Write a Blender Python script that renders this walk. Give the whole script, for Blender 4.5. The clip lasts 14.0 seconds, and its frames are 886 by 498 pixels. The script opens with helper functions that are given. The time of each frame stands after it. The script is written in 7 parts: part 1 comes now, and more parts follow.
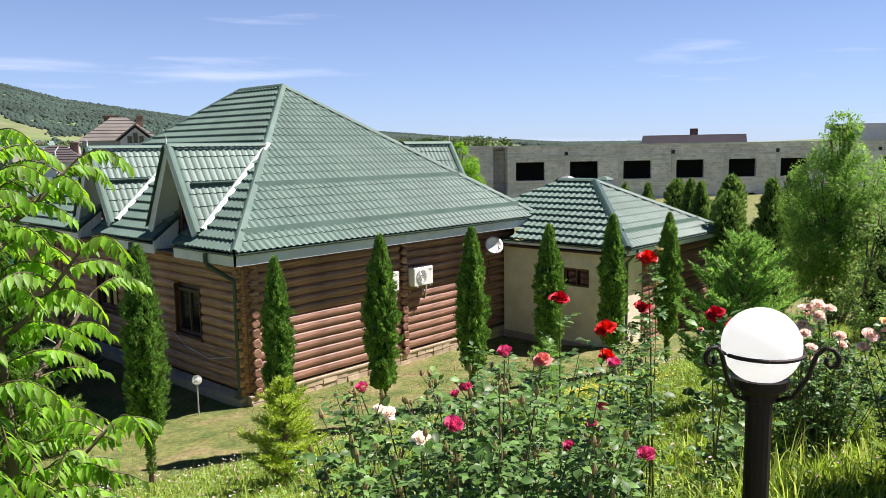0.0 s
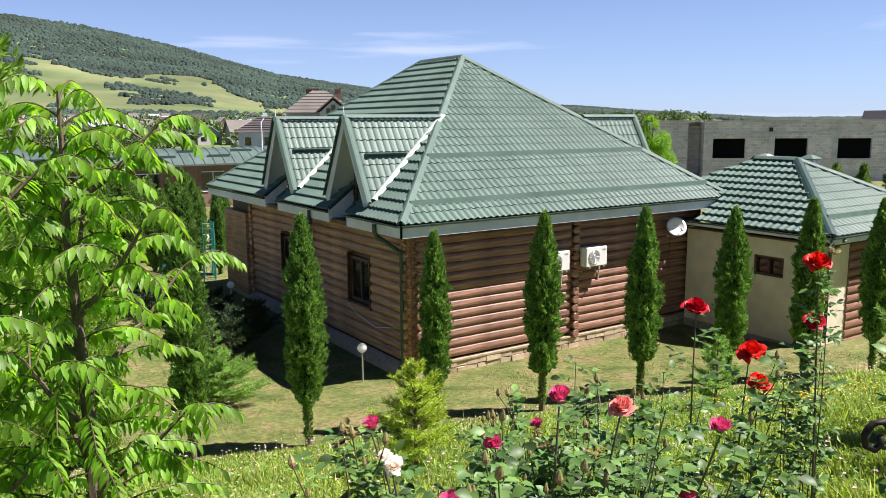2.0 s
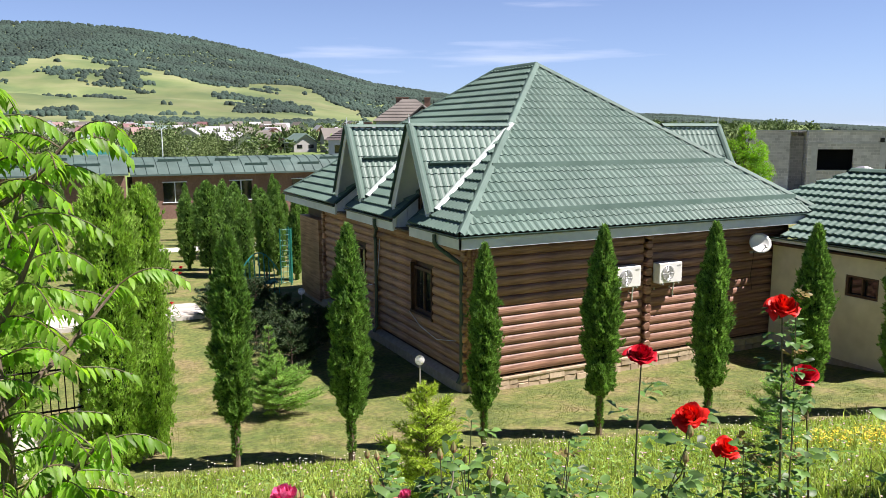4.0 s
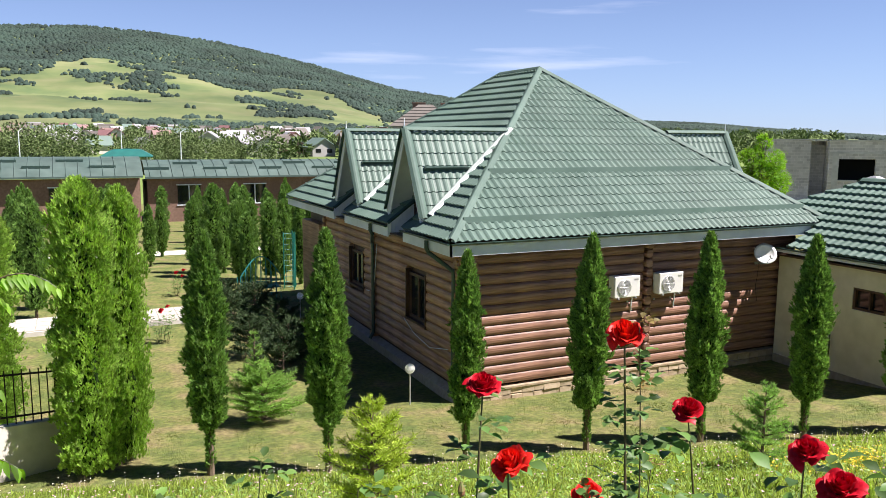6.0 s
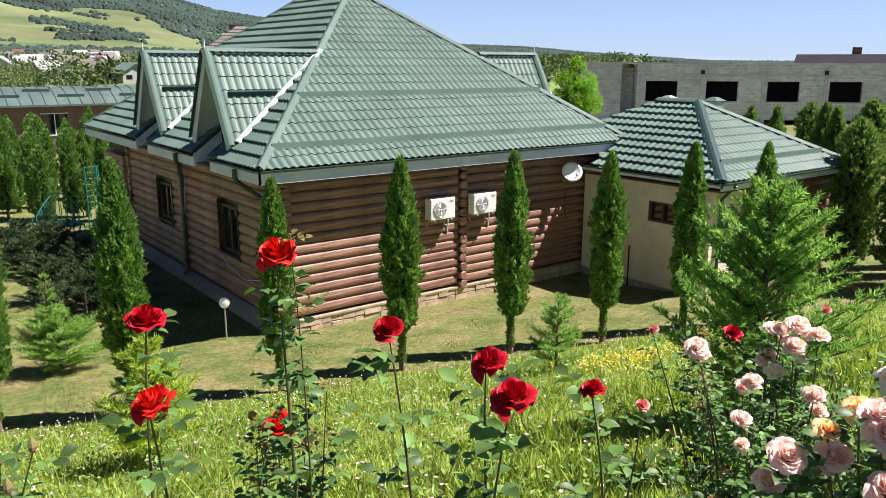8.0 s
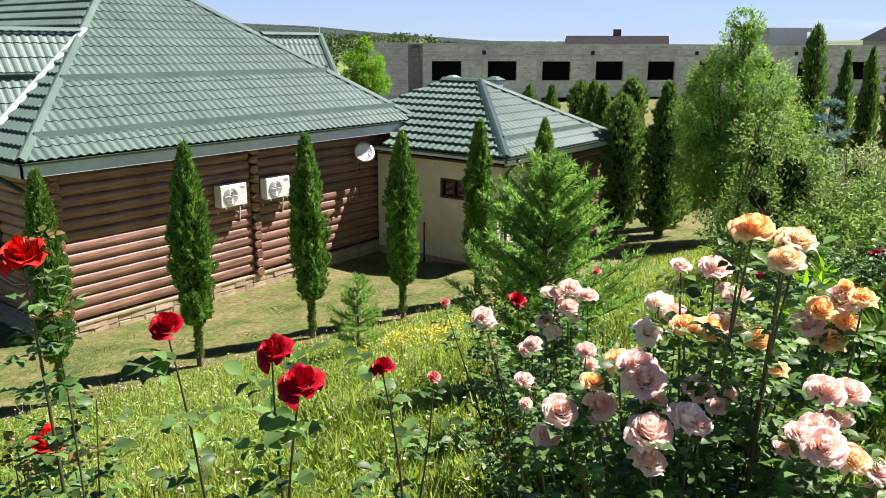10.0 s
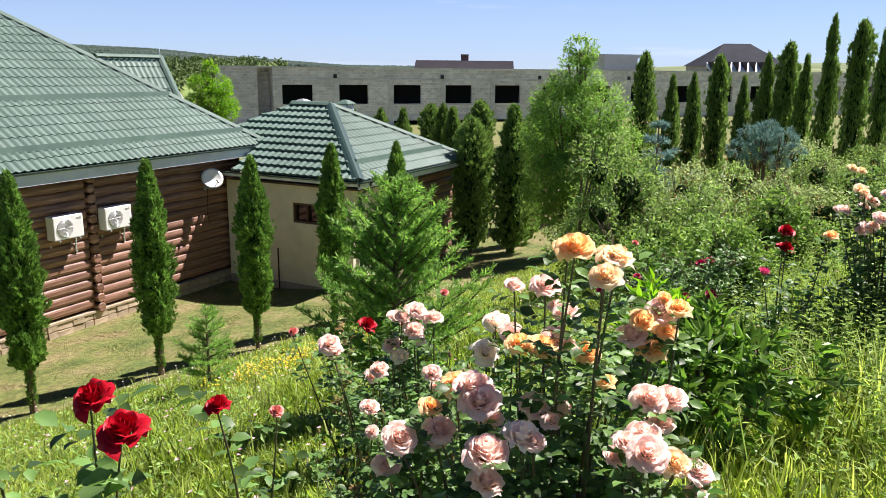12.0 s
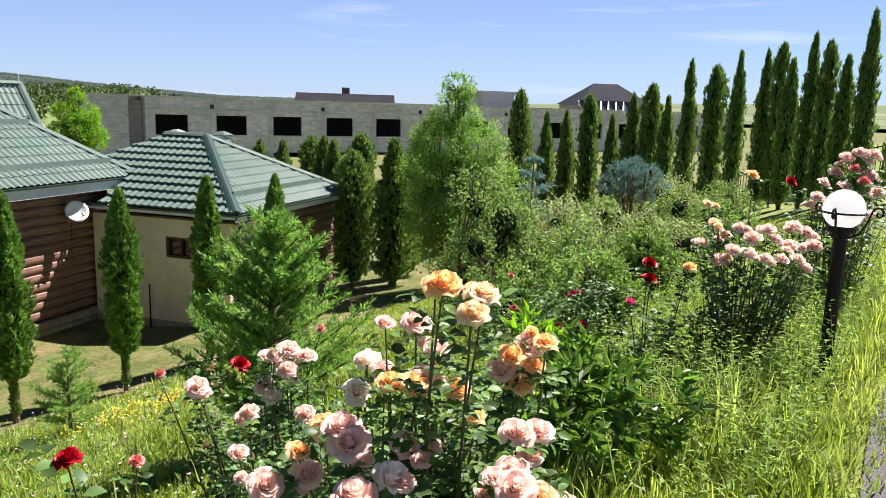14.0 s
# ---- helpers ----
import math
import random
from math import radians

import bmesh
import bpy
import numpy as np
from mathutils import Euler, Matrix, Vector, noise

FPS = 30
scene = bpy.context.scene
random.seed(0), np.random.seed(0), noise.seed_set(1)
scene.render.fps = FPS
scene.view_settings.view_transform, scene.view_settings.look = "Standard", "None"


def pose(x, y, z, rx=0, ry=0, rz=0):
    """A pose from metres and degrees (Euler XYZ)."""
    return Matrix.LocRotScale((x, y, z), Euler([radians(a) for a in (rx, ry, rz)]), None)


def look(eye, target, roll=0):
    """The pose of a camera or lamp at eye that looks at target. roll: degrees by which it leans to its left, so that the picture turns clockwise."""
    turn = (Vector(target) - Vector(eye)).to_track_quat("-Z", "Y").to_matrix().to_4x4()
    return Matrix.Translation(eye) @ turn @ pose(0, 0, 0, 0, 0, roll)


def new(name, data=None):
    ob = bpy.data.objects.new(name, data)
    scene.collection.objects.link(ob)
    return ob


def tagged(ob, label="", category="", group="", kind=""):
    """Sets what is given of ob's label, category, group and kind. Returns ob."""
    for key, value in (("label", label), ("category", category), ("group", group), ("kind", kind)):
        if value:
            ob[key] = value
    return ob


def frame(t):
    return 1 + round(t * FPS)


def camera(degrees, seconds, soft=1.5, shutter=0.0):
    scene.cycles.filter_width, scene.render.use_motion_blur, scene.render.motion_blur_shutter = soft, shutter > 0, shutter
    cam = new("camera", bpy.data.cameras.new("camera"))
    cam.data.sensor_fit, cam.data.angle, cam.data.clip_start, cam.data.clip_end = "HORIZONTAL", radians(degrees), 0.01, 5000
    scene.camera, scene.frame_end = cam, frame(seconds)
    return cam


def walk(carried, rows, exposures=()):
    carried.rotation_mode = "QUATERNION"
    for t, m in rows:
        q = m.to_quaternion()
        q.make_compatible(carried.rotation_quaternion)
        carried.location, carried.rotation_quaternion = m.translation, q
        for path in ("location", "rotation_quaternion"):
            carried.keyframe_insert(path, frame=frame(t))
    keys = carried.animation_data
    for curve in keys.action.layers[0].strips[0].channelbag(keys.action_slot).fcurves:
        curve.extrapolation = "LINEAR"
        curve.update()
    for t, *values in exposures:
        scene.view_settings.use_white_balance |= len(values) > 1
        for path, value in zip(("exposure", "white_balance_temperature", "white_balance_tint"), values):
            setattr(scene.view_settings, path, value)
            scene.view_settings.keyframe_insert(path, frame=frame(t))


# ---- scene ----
cam = camera(59.4, 14.0, soft=0.5)
PATH = [
    (0, (-9.351, -15.022, 5.577), (-7.899, -13.672, 5.317), -0.9),
    (0.5, (-9.217, -14.969, 5.569), (-7.837, -13.546, 5.299), -0.8),
    (0.8, (-9.072, -14.935, 5.569), (-7.748, -13.462, 5.29), -0.7),
    (1, (-8.99, -14.928, 5.563), (-7.706, -13.422, 5.278), -0.5),
    (1.5, (-8.793, -14.869, 5.553), (-7.614, -13.284, 5.244), -0.3),
    (2, (-8.592, -14.786, 5.539), (-7.509, -13.136, 5.219), -0.4),
    (2.5, (-8.425, -14.73, 5.534), (-7.435, -13.021, 5.216), -0.6),
    (3, (-8.186, -14.758, 5.561), (-7.276, -13.003, 5.258), -0.5),
    (5.3, (-7.286, -14.72, 5.503), (-6.43, -12.936, 5.212), 0.0),
    (5.5, (-7.22, -14.727, 5.503), (-6.376, -12.937, 5.217), 0.1),
    (6, (-7.024, -14.695, 5.502), (-6.188, -12.9, 5.219), 0.4),
    (6.5, (-6.854, -14.69, 5.494), (-5.98, -12.919, 5.178), 0.3),
    (7, (-6.666, -14.737, 5.471), (-5.711, -13.019, 5.1), 0.3),
    (7.5, (-6.56, -14.781, 5.451), (-5.498, -13.14, 5.028), 0.3),
    (8, (-6.53, -14.765, 5.439), (-5.352, -13.217, 4.974), 0.2),
    (8.5, (-6.528, -14.756, 5.437), (-5.243, -13.307, 4.94), 0.2),
    (8.7, (-6.524, -14.757, 5.435), (-5.199, -13.347, 4.93), 0.2),
    (10.8, (-6.453, -14.81, 5.436), (-4.827, -13.752, 4.948), 0.3),
    (11, (-6.447, -14.813, 5.436), (-4.801, -13.784, 4.954), 0.3),
    (11.5, (-6.435, -14.823, 5.44), (-4.741, -13.866, 4.973), 0.3),
    (12, (-6.424, -14.83, 5.441), (-4.686, -13.948, 4.991), 0.6),
    (12.5, (-6.414, -14.837, 5.446), (-4.636, -14.03, 5.014), 0.8),
    (13, (-6.411, -14.843, 5.449), (-4.596, -14.107, 5.042), 1.2),
    (13.5, (-6.408, -14.847, 5.451), (-4.564, -14.175, 5.07), 1.6),
    (14, (-6.399, -14.858, 5.453), (-4.53, -14.245, 5.091), 1.8),
]
walk(cam, [(t, look(eye, target, roll)) for t, eye, target, roll in PATH], exposures=((0.0, 1.12, 6300, 20), (14.0, 1.12, 6300, 20)))


SUN_AZ, SUN_EL = 124.6, 57.0
world = bpy.data.worlds.new("sky")
scene.world = world
world.use_nodes = True
wn, wl = world.node_tree.nodes, world.node_tree.links
wn.clear()
sky = wn.new("ShaderNodeTexSky")
sky.sky_type, sky.sun_disc = "NISHITA", False
sky.sun_elevation, sky.sun_rotation = radians(SUN_EL), radians(SUN_AZ)
sky.altitude, sky.air_density, sky.dust_density, sky.ozone_density = 600, 1.0, 0.0, 4.0
# thin high cloud all over the sky
wco = wn.new("ShaderNodeTexCoord")
wmap = wn.new("ShaderNodeMapping")
wmap.inputs["Scale"].default_value = (1.2, 1.2, 14.0)
wnoise = wn.new("ShaderNodeTexNoise")
wnoise.inputs["Scale"].default_value, wnoise.inputs["Detail"].default_value = 2.2, 7.0
wramp = wn.new("ShaderNodeValToRGB")
wramp.color_ramp.elements[0].position, wramp.color_ramp.elements[1].position = 0.57, 0.8
wramp.color_ramp.elements[0].color, wramp.color_ramp.elements[1].color = (0.0, 0.0, 0.0, 1), (0.6, 0.6, 0.6, 1)
wmix = wn.new("ShaderNodeMixRGB")
wmix.inputs[2].default_value = (10.0, 10.6, 12.0, 1)
wveil = wn.new("ShaderNodeMixRGB")
wveil.inputs[2].default_value = (5.3, 6.8, 9.2, 1)
wsep, whaze = wn.new("ShaderNodeSeparateXYZ"), wn.new("ShaderNodeMapRange")
whaze.inputs[1].default_value, whaze.inputs[2].default_value, whaze.inputs[3].default_value, whaze.inputs[4].default_value = 0.03, 0.4, 0.52, 0.0
wl.new(wco.outputs["Generated"], wsep.inputs[0])
wl.new(wsep.outputs[2], whaze.inputs[0])
wl.new(whaze.outputs[0], wveil.inputs[0])
wbg = wn.new("ShaderNodeBackground")
wbg.inputs["Strength"].default_value = 0.05
wout = wn.new("ShaderNodeOutputWorld")
wl.new(wco.outputs["Generated"], wmap.inputs["Vector"])
wl.new(wmap.outputs[0], wnoise.inputs["Vector"])
wl.new(wnoise.outputs["Fac"], wramp.inputs[0])
# the cloud lies low in the sky and thins out overhead
wthin = wn.new("ShaderNodeMapRange")
wthin.inputs[1].default_value, wthin.inputs[2].default_value, wthin.inputs[3].default_value, wthin.inputs[4].default_value = 0.2, 0.5, 1.0, 0.0
wl.new(wsep.outputs[2], wthin.inputs[0])
wcloud = wn.new("ShaderNodeMath")
wcloud.operation = "MULTIPLY"
wl.new(wramp.outputs[0], wcloud.inputs[0])
wl.new(wthin.outputs[0], wcloud.inputs[1])
wl.new(wcloud.outputs[0], wmix.inputs[0])
# clear air: the blue deepens towards the zenith
wdeep, wdeepmix = wn.new("ShaderNodeMapRange"), wn.new("ShaderNodeMixRGB")
wdeep.inputs[1].default_value, wdeep.inputs[2].default_value = 0.05, 0.55
wdeepmix.inputs[1].default_value, wdeepmix.inputs[2].default_value = (0.7, 0.88, 1.15, 1), (0.2, 0.27, 0.4, 1)
wl.new(wsep.outputs[2], wdeep.inputs[0])
wl.new(wdeep.outputs[0], wdeepmix.inputs[0])
wtint = wn.new("ShaderNodeMixRGB")
wtint.blend_type = "MULTIPLY"
wtint.inputs[0].default_value = 1.0
wl.new(wdeepmix.outputs[0], wtint.inputs[2])
wl.new(sky.outputs[0], wtint.inputs[1])
wl.new(wtint.outputs[0], wveil.inputs[1])
wl.new(wveil.outputs[0], wmix.inputs[1])
wl.new(wmix.outputs[0], wbg.inputs["Color"])
wl.new(wbg.outputs[0], wout.inputs[0])
sun_lamp = new("sun", bpy.data.lights.new("sun", "SUN"))
sun_lamp.data.energy, sun_lamp.data.angle, sun_lamp.data.color = 5.0, radians(0.55), (1.0, 0.95, 0.86)
SUN_DIR = Vector((math.sin(radians(SUN_AZ)) * math.cos(radians(SUN_EL)), math.cos(radians(SUN_AZ)) * math.cos(radians(SUN_EL)), math.sin(radians(SUN_EL))))
sun_lamp.matrix_world = Matrix.Translation((0, 0, 60)) @ SUN_DIR.to_track_quat("Z", "Y").to_matrix().to_4x4()


# ---- materials ----
def mat(name, cols, rough=0.7, scale=4.0, detail=5.0, bump=0.0, bump_scale=None, metal=0.0, island=0.0, obrand=0.0, trans=0.0,
        spec=0.5, stretch=(1, 1, 1), stain=0.0, stain_scale=0.6, coords="Object"):
    """Principled material whose base colour runs through cols by noise, with wear at a second scale."""
    m = bpy.data.materials.new(name)
    m.use_nodes = True
    n, l = m.node_tree.nodes, m.node_tree.links
    bs = n["Principled BSDF"]
    bs.inputs["Roughness"].default_value, bs.inputs["Metallic"].default_value = rough, metal
    bs.inputs["Specular IOR Level"].default_value = spec
    co, mp = n.new("ShaderNodeTexCoord"), n.new("ShaderNodeMapping")
    mp.inputs["Scale"].default_value = stretch
    l.new(co.outputs[coords], mp.inputs["Vector"])
    tex = n.new("ShaderNodeTexNoise")
    tex.inputs["Scale"].default_value, tex.inputs["Detail"].default_value = scale, detail
    l.new(mp.outputs[0], tex.inputs["Vector"])
    ramp = n.new("ShaderNodeValToRGB")
    els = ramp.color_ramp.elements
    for i, c in enumerate(cols):
        p = 0.32 + 0.36 * i / max(1, len(cols) - 1)
        e = els[i] if i < 2 else els.new(p)
        e.position, e.color = p, (*c, 1)
    if len(cols) == 1:
        els[1].color, els[1].position = (*[v * 1.15 for v in cols[0]], 1), 0.7
    l.new(tex.outputs["Fac"], ramp.inputs[0])
    out = ramp.outputs[0]
    if stain:
        t2 = n.new("ShaderNodeTexNoise")
        t2.inputs["Scale"].default_value, t2.inputs["Detail"].default_value = stain_scale, 3.0
        l.new(co.outputs[coords], t2.inputs["Vector"])
        mr = n.new("ShaderNodeMapRange")
        mr.inputs[1].default_value, mr.inputs[2].default_value = 0.35, 0.65
        mr.inputs[3].default_value, mr.inputs[4].default_value = 1 - stain, 1 + stain
        l.new(t2.outputs["Fac"], mr.inputs[0])
        h = n.new("ShaderNodeHueSaturation")
        l.new(out, h.inputs["Color"])
        l.new(mr.outputs[0], h.inputs["Value"])
        out = h.outputs[0]
    if island or obrand:
        src = n.new("ShaderNodeNewGeometry").outputs["Random Per Island"] if island else n.new("ShaderNodeObjectInfo").outputs["Random"]
        mr = n.new("ShaderNodeMapRange")
        k = island or obrand
        mr.inputs[3].default_value, mr.inputs[4].default_value = 1 - k, 1 + k
        l.new(src, mr.inputs[0])
        h = n.new("ShaderNodeHueSaturation")
        l.new(out, h.inputs["Color"])
        l.new(mr.outputs[0], h.inputs["Value"])
        out = h.outputs[0]
    l.new(out, bs.inputs["Base Color"])
    if bump:
        t3 = n.new("ShaderNodeTexNoise")
        t3.inputs["Scale"].default_value, t3.inputs["Detail"].default_value = bump_scale or scale * 3, 6.0
        l.new(mp.outputs[0], t3.inputs["Vector"])
        b = n.new("ShaderNodeBump")
        b.inputs["Strength"].default_value, b.inputs["Distance"].default_value = bump, 0.02
        l.new(t3.outputs["Fac"], b.inputs["Height"])
        l.new(b.outputs[0], bs.inputs["Normal"])
    if trans:
        tr = n.new("ShaderNodeBsdfTranslucent")
        hs = n.new("ShaderNodeHueSaturation")
        hs.inputs["Value"].default_value, hs.inputs["Saturation"].default_value = 1.5, 1.1
        l.new(out, hs.inputs["Color"])
        l.new(hs.outputs[0], tr.inputs["Color"])
        mx = n.new("ShaderNodeMixShader")
        mx.inputs[0].default_value = trans
        l.new(bs.outputs[0], mx.inputs[1])
        l.new(tr.outputs[0], mx.inputs[2])
        l.new(mx.outputs[0], n["Material Output"].inputs["Surface"])
    return m


M_ROOF = mat("green_metal_tile", [(0.092, 0.15, 0.12), (0.127, 0.19, 0.156)], 0.5, 1.2, spec=0.45, bump=0.05, stain=0.12, stain_scale=0.35)
M_ROOFTRIM = mat("green_metal_trim", [(0.08, 0.135, 0.108), (0.11, 0.17, 0.14)], 0.62, 2.0, stain=0.1, spec=0.3)
M_DARKGREEN = mat("dark_green_gutter", [(0.03, 0.06, 0.05)], 0.4, 4.0)
M_WHITEMETAL = mat("pale_painted_fascia", [(0.6, 0.65, 0.68), (0.7, 0.74, 0.77)], 0.5, 3.0, stain=0.08)
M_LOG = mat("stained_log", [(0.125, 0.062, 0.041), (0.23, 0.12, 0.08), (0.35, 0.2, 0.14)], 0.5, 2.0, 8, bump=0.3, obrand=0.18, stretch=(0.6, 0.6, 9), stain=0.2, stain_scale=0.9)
# warmer side-wall stain, also lightened to make up for the shade there
M_LOGLIFT = mat("stained_log_shade_lift", [(0.22, 0.108, 0.06), (0.38, 0.21, 0.115), (0.48, 0.3, 0.18)], 0.55, 2.0, 8, bump=0.3, obrand=0.18, stretch=(0.6, 0.6, 9), stain=0.22, stain_scale=0.9)
M_DARKWOOD = mat("dark_wood", [(0.05, 0.022, 0.013), (0.09, 0.042, 0.024)], 0.5, 5.0, bump=0.15)
M_STONE = mat("plinth_stone", [(0.36, 0.27, 0.17), (0.5, 0.4, 0.28)], 0.9, 5.0, bump=0.5, obrand=0.15)
M_MORTAR = mat("plinth_mortar", [(0.3, 0.26, 0.21), (0.4, 0.35, 0.3)], 0.95, 8.0, bump=0.4)
M_CREAM = mat("cream_render", [(0.64, 0.58, 0.45), (0.74, 0.68, 0.54)], 0.9, 3.0, bump=0.25, bump_scale=40, stain=0.1)
M_DARKGLASS = mat("dark_window_glass", [(0.012, 0.014, 0.016)], 0.06, 3.0, spec=0.8)
M_BLACK = mat("black_painted_metal", [(0.012, 0.008, 0.007), (0.02, 0.013, 0.011)], 0.6, 8.0, bump=0.1, spec=0.25)
M_GLOBE = mat("white_opal_glass", [(0.82, 0.82, 0.8), (0.86, 0.86, 0.85)], 0.25, 3.0, trans=0.62)
M_ACWHITE = mat("ac_white_enamel", [(0.74, 0.74, 0.7), (0.8, 0.8, 0.76)], 0.4, 5.0)
M_ACDARK = mat("ac_dark_grille", [(0.48, 0.48, 0.46)], 0.5, 5.0)
M_GREYMETAL = mat("grey_metal", [(0.4, 0.41, 0.42), (0.5, 0.5, 0.51)], 0.4, 5.0, metal=0.5)
M_CONCRETE = mat("raw_concrete", [(0.48, 0.48, 0.49), (0.6, 0.595, 0.6)], 0.95, 1.5, bump=0.3, stain=0.2, stain_scale=0.3)
# near-black colour for the shade within openings of the block building
M_OPENINGSHADE = mat("opening_shade", [(0.03, 0.03, 0.03)], 0.95, 1.0)
M_BRICK = mat("brown_brick_wall", [(0.17, 0.1, 0.075), (0.24, 0.15, 0.11)], 0.9, 6.0, bump=0.3, stain=0.12)
M_THUJA = mat("thuja_foliage", [(0.105, 0.205, 0.045), (0.19, 0.32, 0.072)], 0.65, 3.0, island=0.6, trans=0.3, spec=0.25)
M_THUJAFAR = mat("hedge_thuja_foliage", [(0.11, 0.19, 0.05), (0.18, 0.275, 0.07)], 0.75, 3.0, island=0.5, trans=0.35, spec=0.2)
M_SHRUBDARK = mat("dark_shrub_leaf", [(0.14, 0.23, 0.06), (0.25, 0.35, 0.1)], 0.45, 4.0, island=0.6, trans=0.45, spec=0.35)
M_SHRUBGREY = mat("grey_green_shrub_leaf", [(0.24, 0.31, 0.12), (0.34, 0.41, 0.17)], 0.45, 4.0, island=0.6, trans=0.45, spec=0.35)
# near-black fill that stands in for the shade deep inside crowns and shrubs
M_CROWNSHADE = mat("crown_shade_core", [(0.012, 0.028, 0.006), (0.022, 0.045, 0.01)], 0.95, 6.0, spec=0.1)
M_BARK = mat("grey_brown_bark", [(0.1, 0.07, 0.05), (0.18, 0.13, 0.09)], 0.95, 12.0, bump=0.6, stretch=(1, 1, 0.3))
M_LEAF = mat("rose_leaf", [(0.06, 0.13, 0.034), (0.13, 0.23, 0.055)], 0.46, 6.0, island=0.65, trans=0.3, spec=0.36)
M_LIGHTLEAF = mat("light_green_leaf", [(0.15, 0.3, 0.03), (0.26, 0.44, 0.055)], 0.45, 6.0, island=0.5, trans=0.6, spec=0.35)
M_SHRUBLEAF = mat("shrub_leaf", [(0.15, 0.26, 0.055), (0.25, 0.37, 0.085)], 0.5, 4.0, island=0.5, trans=0.35, spec=0.35)
M_BIRCH = mat("birch_leaf", [(0.16, 0.29, 0.06), (0.26, 0.4, 0.095)], 0.45, 4.0, island=0.4, trans=0.5, spec=0.35)
M_CONIFER = mat("conifer_needles", [(0.15, 0.29, 0.06), (0.26, 0.42, 0.1)], 0.6, 4.0, island=0.35, trans=0.45, spec=0.3)
M_BLUESPRUCE = mat("blue_spruce_needles", [(0.15, 0.26, 0.22), (0.26, 0.39, 0.35)], 0.6, 4.0, island=0.45, trans=0.2, spec=0.3)
M_GRASS = mat("grass_blade", [(0.25, 0.335, 0.062), (0.39, 0.46, 0.115)], 0.55, 0.7, island=0.55, trans=0.5, spec=0.3, coords="Object")
M_LAWN = mat("mown_lawn", [(0.08, 0.115, 0.022), (0.135, 0.15, 0.036), (0.2, 0.165, 0.07)], 0.95, 1.3, 10, bump=0.9, bump_scale=30, stain=0.32, stain_scale=9)
M_BANK = mat("meadow_soil", [(0.12, 0.16, 0.03), (0.19, 0.235, 0.045), (0.26, 0.285, 0.065)], 0.95, 1.6, 9, bump=0.9, bump_scale=24, stain=0.2, stain_scale=5)
M_STEM = mat("rose_stem", [(0.06, 0.09, 0.03), (0.12, 0.07, 0.04)], 0.5, 14.0)
M_RED = mat("red_petal", [(0.4, 0.003, 0.012), (0.52, 0.006, 0.02)], 0.5, 20.0, trans=0.1, island=0.12, spec=0.3)
M_CORAL = mat("coral_red_petal", [(0.62, 0.014, 0.01), (0.72, 0.03, 0.015)], 0.5, 20.0, trans=0.2, island=0.15, spec=0.3)
M_PINK = mat("pink_petal", [(0.6, 0.05, 0.17), (0.76, 0.2, 0.36)], 0.5, 20.0, trans=0.2, island=0.2, spec=0.3)
M_BLUSH = mat("blush_petal", [(0.85, 0.63, 0.55), (0.9, 0.77, 0.7)], 0.55, 15.0, trans=0.4, island=0.06, spec=0.3)
M_APRICOT = mat("apricot_petal", [(0.91, 0.59, 0.25), (0.93, 0.74, 0.44)], 0.55, 15.0, trans=0.4, island=0.1, spec=0.3)
M_WHITEFL = mat("white_petal", [(0.86, 0.77, 0.69)], 0.6, 15.0, trans=0.4, island=0.1)


